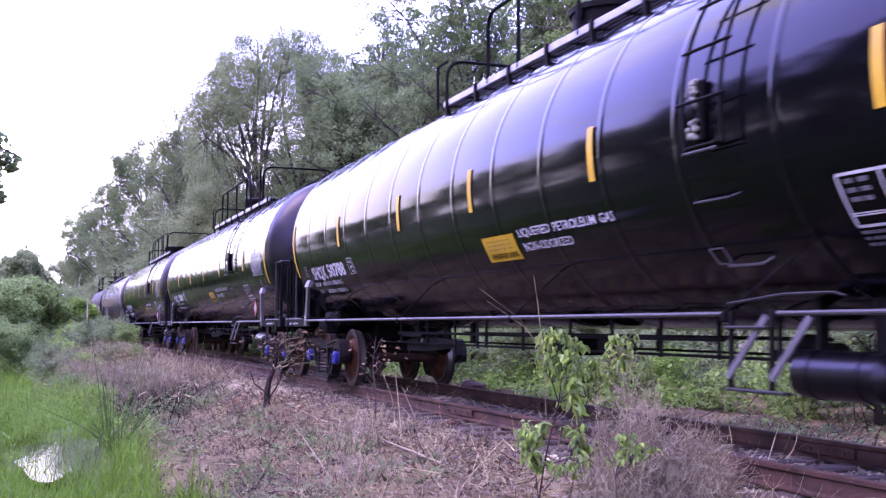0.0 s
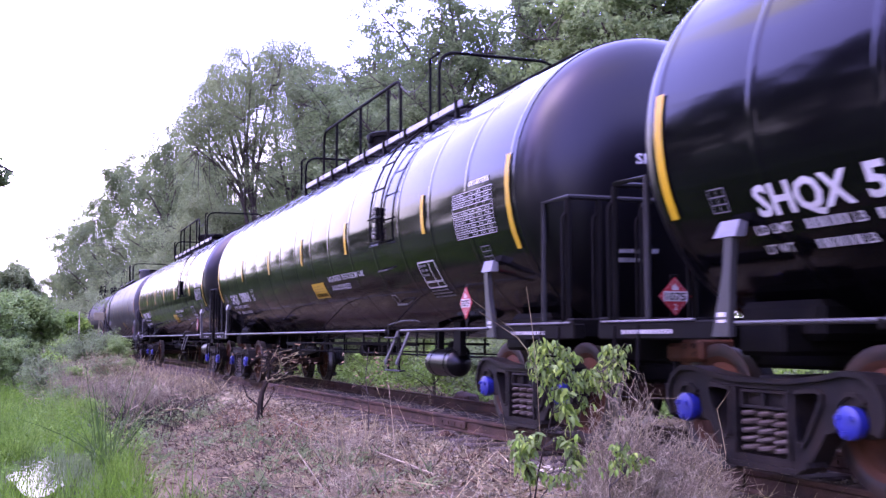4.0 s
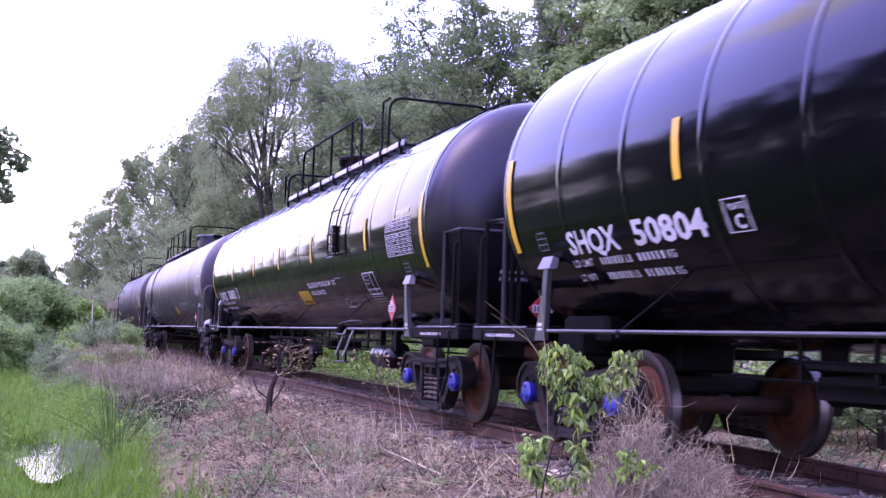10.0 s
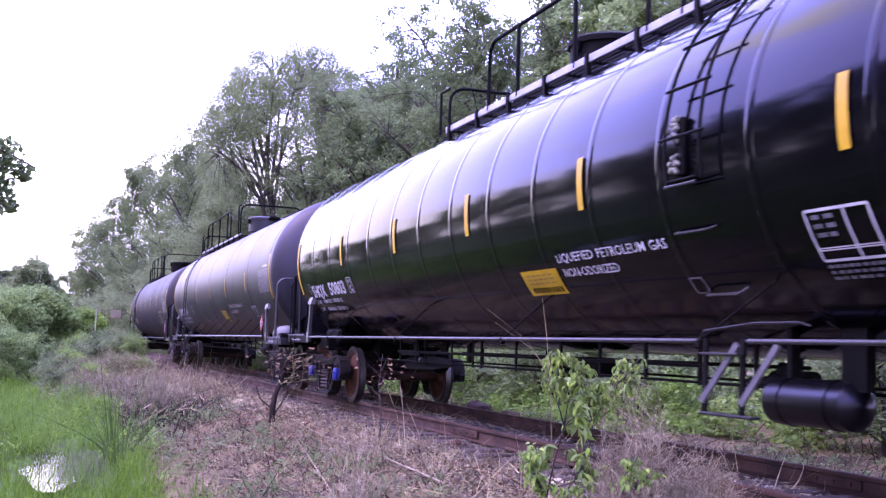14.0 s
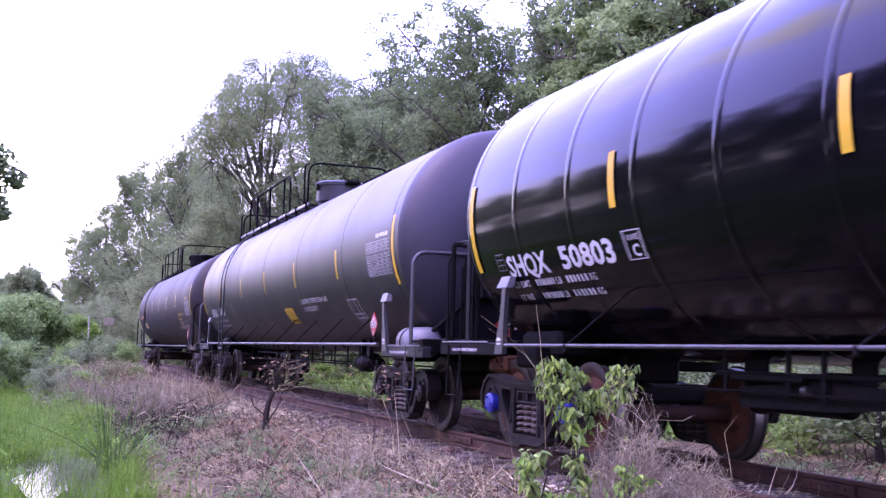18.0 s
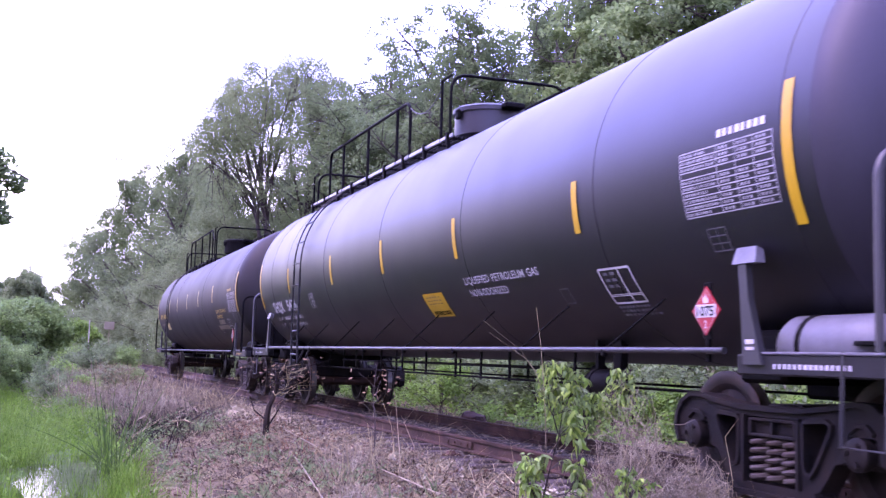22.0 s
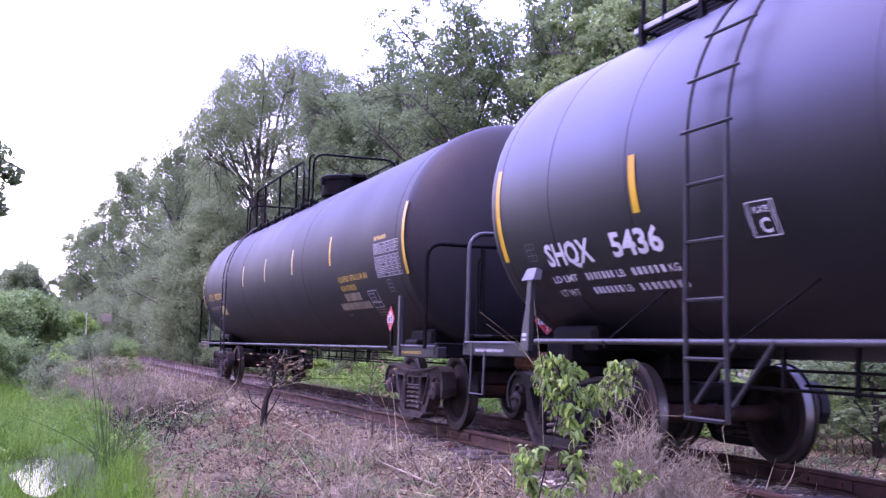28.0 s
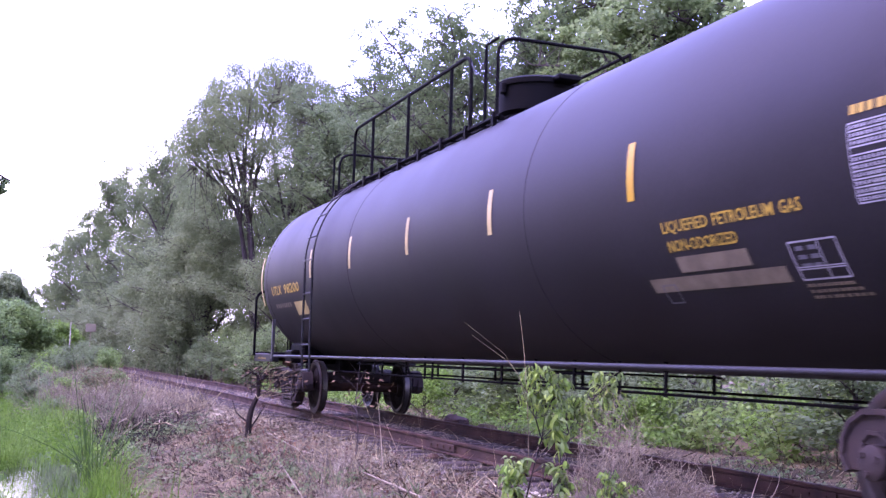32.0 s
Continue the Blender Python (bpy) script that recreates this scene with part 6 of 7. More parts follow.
ribbons("straw", PALE_STRAW, p + (0, 0, 0.02), unit(r.normal(0, 1, (600, 3)) * (1, 1, 0.3) + (0, 0, 0.25)), r.uniform(0.12, 0.45, 600), r.uniform(0.0015, 0.004, 600), 0.3, 248, "pale straw and dry grass lying on the bank", "straw")
r, p = strew(150, 45, (-4.4, -1.4), (7, 32), 1.2)
ribbons("dead_sticks", TWIG, p + (0, 0, 0.05), unit(r.normal(0, 1, (150, 3)) * (1, 1, 0.12) + (0, 0, 0.06)), r.uniform(0.3, 0.9, 150), r.uniform(0.005, 0.01, 150), 0.12, 46, "pale dead sticks lying on the bank", "dead sticks", 4)
# small green weeds on the bank
r, p = strew(2600, 39, (-4.3, -1.9), (10, 30), 1.2)
keep = np.array([noise.noise((a[0] * 1.1, a[1] * 0.6, 4)) > 0.12 for a in p])
p = p[keep]
ribbons("bank_weeds", LEAF_GREEN, p, unit(r.normal(0, 0.7, (len(p), 3)) + (0, 0, 0.8)), r.uniform(0.08, 0.22, len(p)), r.uniform(0.01, 0.025, len(p)), 0.3, 40, "low green weeds among the dead twigs", "weeds", 2)
# marsh grass
r, p = strew(34000, 41, (-9.5, -4.1), (10, 46), 1.6)
pool = ((p[:, 0] + 5.5) / 0.68) ** 2 + ((p[:, 1] - 16.6) / 3.0) ** 2
lush = np.array([noise.noise((a[0] * 0.8, a[1] * 0.45, 15)) + 0.5 * noise.noise((a[0] * 2.2, a[1] * 1.3, 16)) for a in p])
rim = np.array([-4.35 + 0.5 * noise.noise((a[0], a[1] * 0.5, 9)) for a in p])
keep = ((pool > 1) | (r.rand(len(p)) < 0.12)) & (p[:, 0] < rim) & (r.rand(len(p)) < 0.75 + lush)
p, lush = p[keep], lush[keep]
n = len(p)
tall = r.uniform(0.12, 0.42, n) * (1 + 1.1 * np.clip(lush, -0.6, 0.8))
ribbons("marsh_grass", GRASS, p, unit(r.normal(0, 0.28, (n, 3)) + (0, 0, 1)), tall, r.uniform(0.004, 0.009, n), 0.4, 42, "bright green marsh grass round the pool", "grass")
r = np.random.RandomState(141)
tufts = [(-4.85, 25.5, 0.55, 0.75), (-5.3, 27.5, 0.6, 0.7), (-4.75, 20.3, 0.35, 0.5), (-5.6, 23.0, 0.5, 0.45), (-6.3, 25.0, 0.6, 0.55), (-5.05, 30.0, 0.7, 0.6), (-6.6, 30.0, 0.8, 0.6), (-4.55, 16.2, 0.3, 0.35), (-5.9, 20.2, 0.4, 0.5), (-7.2, 27.0, 0.8, 0.6)]
spots, rise = [], []
for x, y, wide, high in tufts:
    q = r.normal(0, 0.5, (420, 2)) * wide
    spots.append(np.array([(x + a, y + b, bank(x + a, y + b) - 0.02) for a, b in q]))
    rise.append(high * r.uniform(0.5, 1.1, 420) * np.exp(-0.5 * (np.hypot(*q.T) / wide) ** 2))
p, rise = np.concatenate(spots), np.concatenate(rise)
ribbons("grass_tussocks", LEAF_BRIGHT, p, unit(r.normal(0, 0.2, (len(p), 3)) + (0, 0, 1)), rise, r.uniform(0.004, 0.009, len(p)), 0.3, 142, "soft yellow-green grass tussocks of the marsh", "grass")
r = np.random.RandomState(43)
p = np.column_stack([r.normal(-4.68, 0.11, 60), r.normal(17.8, 0.3, 60), np.full(60, -1.0)])
ribbons("reed_clump", REED, p, unit(r.normal(0, 0.3, (60, 3)) + (-0.1, 0, 1)), r.uniform(0.5, 1.0, 60), r.uniform(0.011, 0.018, 60), 0.4, 44, "clump of tall dark green reeds at the marsh edge", "reeds", 5)
# upright blades in the water, which also imitate dark streaks of reflected grass
r = np.random.RandomState(143)
p = np.column_stack([r.normal(-5.25, 0.3, 700), r.normal(16.8, 1.3, 700), np.full(700, -1.03)])
ribbons("pool_grass", LEAF_GREEN, p, unit(r.normal(0, 0.16, (700, 3)) + (0, 0, 1)), r.uniform(0.08, 0.34, 700), r.uniform(0.003, 0.007, 700), 0.2, 144, "thin grass blades in the pool, also standing for its reflected streaks", "grass", 2)


r = np.random.RandomState(47)
spots = []
for i in range(110):
    y = 19 + 34 * r.rand() ** 1.3
    x = -4.5 - 4.5 * r.rand() ** 1.4
    h = r.uniform(0.15, 0.5)
    c = r.normal(0, 1, (90, 3)) * (0.22, 0.3, 0.4 * h)
    spots.append(c + (x, y, bank(x, y) + h))
tagged(new("marsh_weeds", leaf_mesh("marsh_weeds", np.concatenate(spots), 0.07, GRASS, r, 0.1, 0.35)), "pale green leafy weeds of the marsh edge", "weeds", kind="stuff")


def weed_bank(name, label, mat, seed, count, xs, ys, tall, per, size, slim=0.5, pull=1.0, thin=-1.0):
    """Leafy weeds in drifts, one heap of stuff: each a stack of leaves round a stalk."""
    r = np.random.RandomState(seed)
    out = []
    while len(out) < count:
        x, y = r.uniform(*xs), ys[0] + (ys[1] - ys[0]) * r.rand() ** pull
        if noise.noise((x * 0.6, y * 0.45, seed)) < thin:
            continue
        h = r.uniform(*tall) * (1 + 0.5 * noise.noise((x * 0.8, y * 0.5, seed + 1)))
        t = r.rand(per, 1)
        c = r.normal(0, 1, (per, 3)) * (0.13, 0.13, 0.03) * (1.25 - 0.7 * t) * (0.5 + h)
        c[:, 2:] += t * h
        out.append(c + (x, y, bank(x, y)))
    return tagged(new(name, leaf_mesh(name, np.concatenate(out), size, mat, r, 0.15, slim)), label, "weeds", kind="stuff")


weed_bank("trackside_weeds", "tangled green weeds behind the far rail", WEED_LEAF, 201, 520, (4.3, 7.2), (6, 60), (0.3, 1.0), 46, 0.13, 0.55, 1.2, 0.0)
weed_bank("forest_weeds", "tall green weeds at the edge of the trees", LEAF_GREEN, 210, 420, (4.4, 10.0), (6, 34), (0.4, 1.2), 60, 0.12, 0.5, 1.0, -0.2)
weed_bank("bright_weeds", "light green weeds catching the light behind the track", LEAF_BRIGHT, 202, 260, (3.6, 6.5), (6, 55), (0.2, 0.7), 40, 0.12, 0.5, 1.2, 0.12)
weed_bank("low_bright_weeds", "low light green weeds growing towards the far rail", LEAF_BRIGHT, 231, 260, (2.7, 4.6), (14, 42), (0.15, 0.55), 34, 0.1, 0.5, 1.0, 0.0)
weed_bank("rail_weeds", "small weeds in the litter beyond the far rail", LEAF_GREEN, 221, 120, (1.6, 4.2), (8, 40), (0.05, 0.25), 24, 0.07, 0.5, 1.2, 0.2)
weed_bank("bank_herbs", "green herbs mixed with dead brush on the far bank", LEAF_GREEN, 209, 260, (-5.4, -2.9), (25, 66), (0.2, 0.6), 55, 0.08, 0.5, 1.1, -0.05)
weed_bank("edge_weeds", "leafy green weeds where the marsh meets the bank", LEAF_GREEN, 214, 130, (-5.0, -3.7), (18, 34), (0.15, 0.45), 50, 0.06, 0.5, 1.2, -0.1)
weed_bank("low_weeds", "low green weeds among the dead twigs", LEAF_GREEN, 203, 190, (-4.3, -2.2), (9, 34), (0.05, 0.22), 30, 0.05, 0.5, 1.0, 0.08)
weed_bank("marsh_herbs", "leafy green herbs along the marsh edge", LEAF_BRIGHT, 204, 150, (-7.5, -4.0), (17, 46), (0.15, 0.5), 45, 0.06, 0.5, 1.2, 0.05)
r, p = strew(420, 251, (4.2, 7.5), (7, 34), 1.1)
ribbons("weed_stems", DARK_BARK, p, unit(r.normal(0, 0.4, (420, 3)) + (0, 0, 1)), r.uniform(0.4, 1.2, 420), r.uniform(0.004, 0.01, 420), 0.3, 252, "dark bare stems among the weeds behind the track", "stems", 4)
r, p = strew(2600, 249, (-0.66, 0.66), (8, 60), 1.3)
p[:, 2] += 0.03
ribbons("track_litter", PALE_STRAW, p, unit(r.normal(0, 1, (2600, 3)) * (1, 1, 0.25) + (0, 0, 0.15)), r.uniform(0.06, 0.3, 2600), r.uniform(0.003, 0.008, 2600), 0.25, 250, "dead twigs and straw lying between the rails", "litter")
r, p = strew(420, 205, (-2.75, -1.75), (15.0, 20.5))
ribbons("rusty_grass", RUSTY_GRASS, p, unit(r.normal(0, 0.6, (420, 3)) + (0, 0, 0.8)), r.uniform(0.06, 0.2, 420), r.uniform(0.003, 0.006, 420), 0.3, 206, "rust-brown dead grass in a patch on the bank", "dry grass")
r, p = strew(12000, 207, (1.0, 5.4), (6, 40), 1.2)
ribbons("far_litter", TWIG, p, unit(r.normal(0, 1, (12000, 3)) * (1, 1, 0.35) + (0, 0, 0.25)), r.uniform(0.08, 0.3, 12000), r.uniform(0.003, 0.007, 12000), 0.3, 208, "dead twigs and litter beyond the far rail", "litter")
r, p = strew(5000, 217, (1.0, 5.0), (6, 34), 1.2)
ribbons("far_dark_litter", DARK_BARK, p, unit(r.normal(0, 1, (5000, 3)) * (1, 1, 0.35) + (0, 0, 0.25)), r.uniform(0.05, 0.25, 5000), r.uniform(0.004, 0.01, 5000), 0.4, 218, "dark dead leaves and twigs beyond the far rail", "litter")


def big_leaf(mat, curl, wide):
    """One heart-shaped, folded, curling leaf blade, 1 m long, to be scaled."""
    m, n = Mesh(), 6
    for i in range(n + 1):
        t = i / n
        w = wide * math.sin(math.pi * min(1, t ** 0.75 * 0.96 + 0.04)) ** 0.8
        a = curl * t
        y, z = (math.sin(a) / curl, (math.cos(a) - 1) / curl)
        m.v += [(-w, y, z + 0.3 * w), (0, y, z), (w, y, z + 0.26 * w)]
    for i in range(n):
        a = 3 * i
        m.f += [(a, a + 1, a + 4, a + 3), (a + 1, a + 2, a + 5, a + 4)]
    return m.data("leaf", mat, 180)


STALKS = (((-0.06, 0, 0.3), (-0.08, 0, 0.7), (-0.16, 0, 0.9), (-0.28, 0, 1.05), (-0.59, 0, 1.26)), ((-0.16, 0, 0.9), (-0.24, 0, 0.99), (-0.53, 0, 1.17)), ((-0.08, 0, 0.7), (-0.12, 0, 1.1), (-0.16, 0, 1.36)))


def build_bush():
    """The young leafy bush beside the track: a thin dark stem that forks, twigs with drooping heart-shaped leaves in tufts."""
    r = random.Random(51)
    bx, by = -2.3, 7.3
    bz = bank(bx, by)
    bush = tagged(new("sapling_bush"), "young bush with drooping broad green leaves beside the rail", "bush")
    bush.matrix_basis = pose(bx, by, bz)
    # lit and shaded leaf colours, mixed at random; the bright one counts as lit
    kinds = [(LEAF_LIT, 0.9, 0.16), (LEAF_SHADED, 0.7, 0.2), (LEAF_LIT, 1.4, 0.15), (LEAF_BRIGHT, 1.7, 0.18), (LEAF_SHADED, 1.1, 0.17)]
    leaves = [big_leaf(*k) for k in kinds]
    top = -bz
    # stems: sideways, depth and height over the rail
    stems = (((-0.16, 0, -0.05 - top), (-0.08, 0, -0.02), (-0.03, 0, 0.19), (0.04, 0, 0.43), (0.07, 0, 0.63), (0.06, 0.02, 0.86)), ((0.04, 0, 0.43), (-0.01, 0, 0.58), (-0.05, 0.01, 0.74), (-0.09, 0, 0.94)),
             ((0.06, 0, -0.05 - top), (0.24, 0.04, 0.1), (0.3, 0.05, 0.45), (0.42, 0.03, 0.68), (0.6, 0, 0.88)), ((0.3, 0.05, 0.45), (0.26, 0.05, 0.56), (0.3, 0.02, 0.66)), ((-0.12, 0, -0.3), (-0.2, -0.1, 0.0), (-0.24, -0.15, 0.2), (-0.26, -0.15, 0.32)),
             ((-0.08, 0, -0.2), (0.08, -0.1, 0.05), (0.14, -0.12, 0.26)), ((0.07, 0, 0.63), (0.13, 0.02, 0.7), (0.19, 0, 0.8)))
    low = (((0.08, -0.8, -0.35), (0.06, -0.8, 0.0), (0.1, -0.8, 0.16), (0.17, -0.8, 0.25)), ((0.06, -0.8, 0.0), (0.18, -0.8, 0.08), (0.26, -0.8, 0.14)))
    stems += low  # a second shoot that leans towards the open side
    for k, st in enumerate(stems):
        part("stem", Mesh().tube([(x, y, z + top) for x, y, z in st], 0.0075 if k in (0, 2) else 0.005, 6, 0.0025), DARK_BARK if k in (0, 1) else BARK, bush)
    # tufts: middle, half width, half height, twigs, depth, leaf size
    tufts = ((0.04, 0.9, 0.13, 0.06, 9, 0, 0.075), (-0.05, 0.8, 0.08, 0.08, 5, 0, 0.075), (0.15, 0.8, 0.07, 0.07, 5, 0, 0.08), (0.03, 0.74, 0.12, 0.06, 6, 0, 0.08), (0.15, 0.5, 0.045, 0.12, 5, 0, 0.12), (0.05, 0.64, 0.08, 0.06, 3, 0, 0.08),
             (0.4, 0.74, 0.1, 0.07, 8, 0, 0.075), (0.58, 0.86, 0.08, 0.07, 9, 0, 0.075), (0.28, 0.65, 0.09, 0.07, 6, 0, 0.075), (0.48, 0.64, 0.1, 0.05, 5, 0, 0.07), (0.62, 0.73, 0.06, 0.05, 4, 0, 0.075), (0.3, 0.5, 0.06, 0.06, 3, 0, 0.07),
             (-0.24, 0.27, 0.08, 0.05, 7, -0.15, 0.085), (-0.25, 0.13, 0.08, 0.08, 6, -0.15, 0.09), (-0.15, 0.02, 0.06, 0.06, 3, -0.15, 0.08), (0.12, 0.23, 0.06, 0.05, 6, -0.12, 0.085), (0.2, 0.08, 0.1, 0.07, 6, -0.12, 0.085), (0.33, 0.12, 0.05, 0.05, 2, -0.1, 0.07),
             (0.15, 0.235, 0.07, 0.03, 5, -0.8, 0.06), (0.24, 0.15, 0.09, 0.04, 6, -0.8, 0.06), (0.1, 0.14, 0.06, 0.04, 3, -0.8, 0.055), (0.05, -0.05, 0.14, 0.05, 4, -0.12, 0.08))
    rest = [Mesh() for i in range(5)]
    joints = [Vector(q) for st in stems for q in st[1:]]
    up = Vector((0, 0, top))
    made = 0
    for x, z, wide, high, n, depth, size in tufts:
        for i in range(round(n * 2.8)):
            tip = Vector((x + r.uniform(-1, 1) * wide, depth + r.gauss(0, 0.07), z + r.uniform(-1, 1) * high))
            root = min(joints, key=lambda q: (q - tip).length + (0.25 if q.z > tip.z else 0))
            crown = root.lerp(tip, 0.6) + Vector((0, 0, 0.035))
            part("twig", Mesh().tube([root + up, crown + up, tip + up], 0.0028, 4, 0.0014, cap=False), BARK, bush)
            for k in range(5):
                t = 0.3 + 0.7 * k / 4
                p = crown.lerp(tip, t) + up + Vector((r.gauss(0, 0.014), r.gauss(0, 0.014), r.gauss(0, 0.01)))
                s = size * r.uniform(0.5, 1.15)
                at = pose(*p, r.gauss(-36, 26), r.uniform(-40, 40), r.uniform(0, 360)) @ Matrix.Diagonal((s, s, s, 1))
                kind = r.choice((0, 1, 2, 3, 4) if z > 0.3 else (0, 1, 3, 4))
                made += 1
                if made % 4 == 0:
                    part("leaf", leaves[kind], None, bush, at=at)
                else:
                    rest[kind].add([at @ v.co for v in leaves[kind].vertices], [tuple(f.vertices) for f in leaves[kind].polygons])
    for m, k in zip(rest, kinds):
        tagged(part("foliage", m, k[0], bush), kind="stuff")
    for st in STALKS:
        part("dry_stalk", Mesh().tube([(x, y, z + top) for x, y, z in st], 0.0032, 5, 0.0015), TWIG, bush)
    return bush


build_bush()


def twig_heap(name, label, x, y, count, height, spread, seed, thick=0.0035, lean=(0, 0)):
    """A broom of many thin dead twigs that fork."""
    r = random.Random(seed)
    m = Mesh()
    for i in range(count):
        a, d = r.uniform(0, 6.28), abs(r.gauss(0, 0.4)) * spread
        px, py = math.cos(a) * d * 0.5, math.sin(a) * d * 0.8
        h = height * r.uniform(0.5, 1.1) * max(0.25, 1 - 0.5 * d / spread)
        q = Vector((px, py, bank(x + px, y + py) - bank(x, y) - 0.02))
        tip = q + Vector((px * 0.5 + r.gauss(lean[0], 0.26) * height, py * 0.4 + r.gauss(lean[1], 0.26) * height, h))
        mid = q.lerp(tip, 0.5) + Vector((r.gauss(0, 0.08), r.gauss(0, 0.08), r.gauss(0, 0.05))) * height
        m.tube([q, mid, tip], thick, 3, thick * 0.4, cap=False)
        for b in range(3):
            s = mid.lerp(tip, r.random() * 0.8)
            e = s + Vector((r.gauss(0, 0.1), r.gauss(0, 0.1), r.uniform(-0.02, 0.13)))
            m.tube([s, e], thick * 0.6, 3, thick * 0.3, cap=False)
    ob = tagged(new(name), label, "brush")
    ob.matrix_basis = pose(x, y, bank(x, y))
    tagged(part("brushwood", m, BROOM, ob), kind="stuff")
    for i in range(12):
        px, py = r.gauss(0, 0.2) * spread, r.gauss(0, 0.25) * spread
        q = Vector((px, py, bank(x + px, y + py) - bank(x, y) - 0.02))
        tip = q + Vector((r.gauss(lean[0], 0.15), r.gauss(lean[1], 0.15), height * r.uniform(0.7, 1.15)))
        part("stalk", Mesh().tube([q, q.lerp(tip, 0.5) + Vector((r.gauss(0, 0.05), r.gauss(0, 0.05), 0)), tip], thick * 1.5, 5, thick * 0.5), TWIG, ob)
    return ob


def curly_brush(label, x, y, count, wide, deep, high, seed, thick=0.0025):
    """A close mound of thin curling dead twigs that fork."""
    r = random.Random(seed)
    m = Mesh()
    foot = bank(x, y)
    for i in range(count):
        a, d = r.uniform(0, 6.28), math.sqrt(r.random())
        px, py = math.cos(a) * d * wide, math.sin(a) * d * deep
        q = Vector((px, py, bank(x + px, y + py) - foot - 0.02))
        goal = high * r.uniform(0.6, 1.5)
        way = Vector((-px * 0.5 + r.gauss(0, 0.2), -py * 0.5 + r.gauss(0, 0.2), 1.0))
        path, n = [q], 9
        for k in range(n):
            way = (way.normalized() + Vector((r.gauss(0, 0.5), r.gauss(0, 0.5), r.gauss(0.16, 0.25)))).normalized()
            p = path[-1] + way * goal / n
            if (math.hypot(p.x / wide, p.y / deep)) ** 1.6 + max(0.0, p.z / high) ** 1.6 > r.uniform(0.9, 1.15) and k > 1:
                break
            path.append(p)
        m.tube(path, thick, 3, thick * 0.5, cap=False)
        for b in range(3):
            s = path[r.randrange(1, len(path))]
            e = s + Vector((r.gauss(0, 0.07), r.gauss(0, 0.07), r.uniform(-0.03, 0.1)))
            f = e + Vector((r.gauss(0, 0.04), r.gauss(0, 0.04), r.uniform(-0.02, 0.07)))
            m.tube([s, e, f], thick * 0.75, 3, thick * 0.4, cap=False)
    ob = tagged(new("dry_brush"), label, "brush")
    ob.matrix_basis = pose(x, y, foot)
    tagged(part("brushwood", m, BROOM, ob), kind="stuff")
    for i in range(12):
        px, py = r.gauss(0, 0.3) * wide, r.gauss(0, 0.3) * deep
        path = [Vector((px, py, bank(x + px, y + py) - foot - 0.02))]
        for k in range(7):
            path.append(path[-1] + Vector((r.gauss(0, 0.05), r.gauss(0, 0.05), high * r.uniform(0.06, 0.13))))
        part("stalk", Mesh().tube(path, thick * 1.7, 5, thick * 0.6), TWIG, ob)
    return ob


curly_brush("grey-pink mound of curling dead twigs beside the rail", -1.87, 6.95, 1000, 0.36, 0.36, 1.3, 61, 0.0025)
curly_brush("low mound of curling dead twigs beside the rail", -1.37, 6.9, 360, 0.28, 0.36, 0.7, 62, 0.0025)
twig_heap("dry_brush", "heap of dead brush at the marsh edge", -3.5, 24.5, 340, 0.95, 1.7, 63, 0.007, (0.1, 0))
twig_heap("dry_brush", "heap of dead brush on the far bank", -3.9, 29, 340, 0.8, 1.8, 64, 0.008)
twig_heap("dry_brush", "heap of dead brush on the far bank", -2.9, 36, 300, 0.7, 1.8, 65, 0.009)
twig_heap("dry_brush", "heap of dead brush hiding the far rails", -2.6, 45, 360, 0.85, 2.2, 68, 0.01)
twig_heap("dry_brush", "heap of dead brush hiding the far rails", -2.7, 52, 360, 0.95, 2.4, 69, 0.011)
twig_heap("dry_brush", "heap of dead brush hiding the far rails", -2.9, 62, 300, 1.0, 2.6, 70, 0.013)
twig_heap("dry_brush", "heap of grey dead brush above the marsh", -4.5, 33, 340, 1.15, 1.9, 71, 0.008)
twig_heap("dry_brush", "heap of grey dead brush above the marsh", -4.6, 39, 340, 1.3, 2.0, 72, 0.009)
twig_heap("dry_brush", "heap of grey dead brush above the marsh", -3.6, 42, 300, 1.2, 2.0, 73, 0.009)
twig_heap("dry_brush", "thin dead weeds standing on the bank", -2.3, 12.5, 60, 0.55, 0.9, 66, 0.004)
twig_heap("dry_brush", "thin dead weeds standing on the bank", -2.9, 10.5, 70, 0.35, 0.9, 67, 0.004)


# near-black twigs stand in for the shadows among the brush
r = np.random.RandomState(311)
p = np.column_stack([r.normal(-3.5, 0.5, 3800), r.normal(25.5, 2.6, 3800)])
p = np.array([(a, b, bank(a, b)) for a, b in p])
ribbons("heap_litter", DARK_BARK, p, unit(r.normal(0, 1, (3800, 3)) * (1, 1, 0.5) + (0, 0, 0.6)), r.uniform(0.1, 0.5, 3800), r.uniform(0.005, 0.012, 3800), 0.4, 312, "dark twigs standing for the shade inside the brush heap", "dead twigs")
weed_bank("heap_weeds", "green weeds growing through the brush heap", LEAF_GREEN, 313, 50, (-4.7, -2.6), (20, 34), (0.1, 0.5), 40, 0.06, 0.5, 1.0, 0.0)
r = random.Random(301)
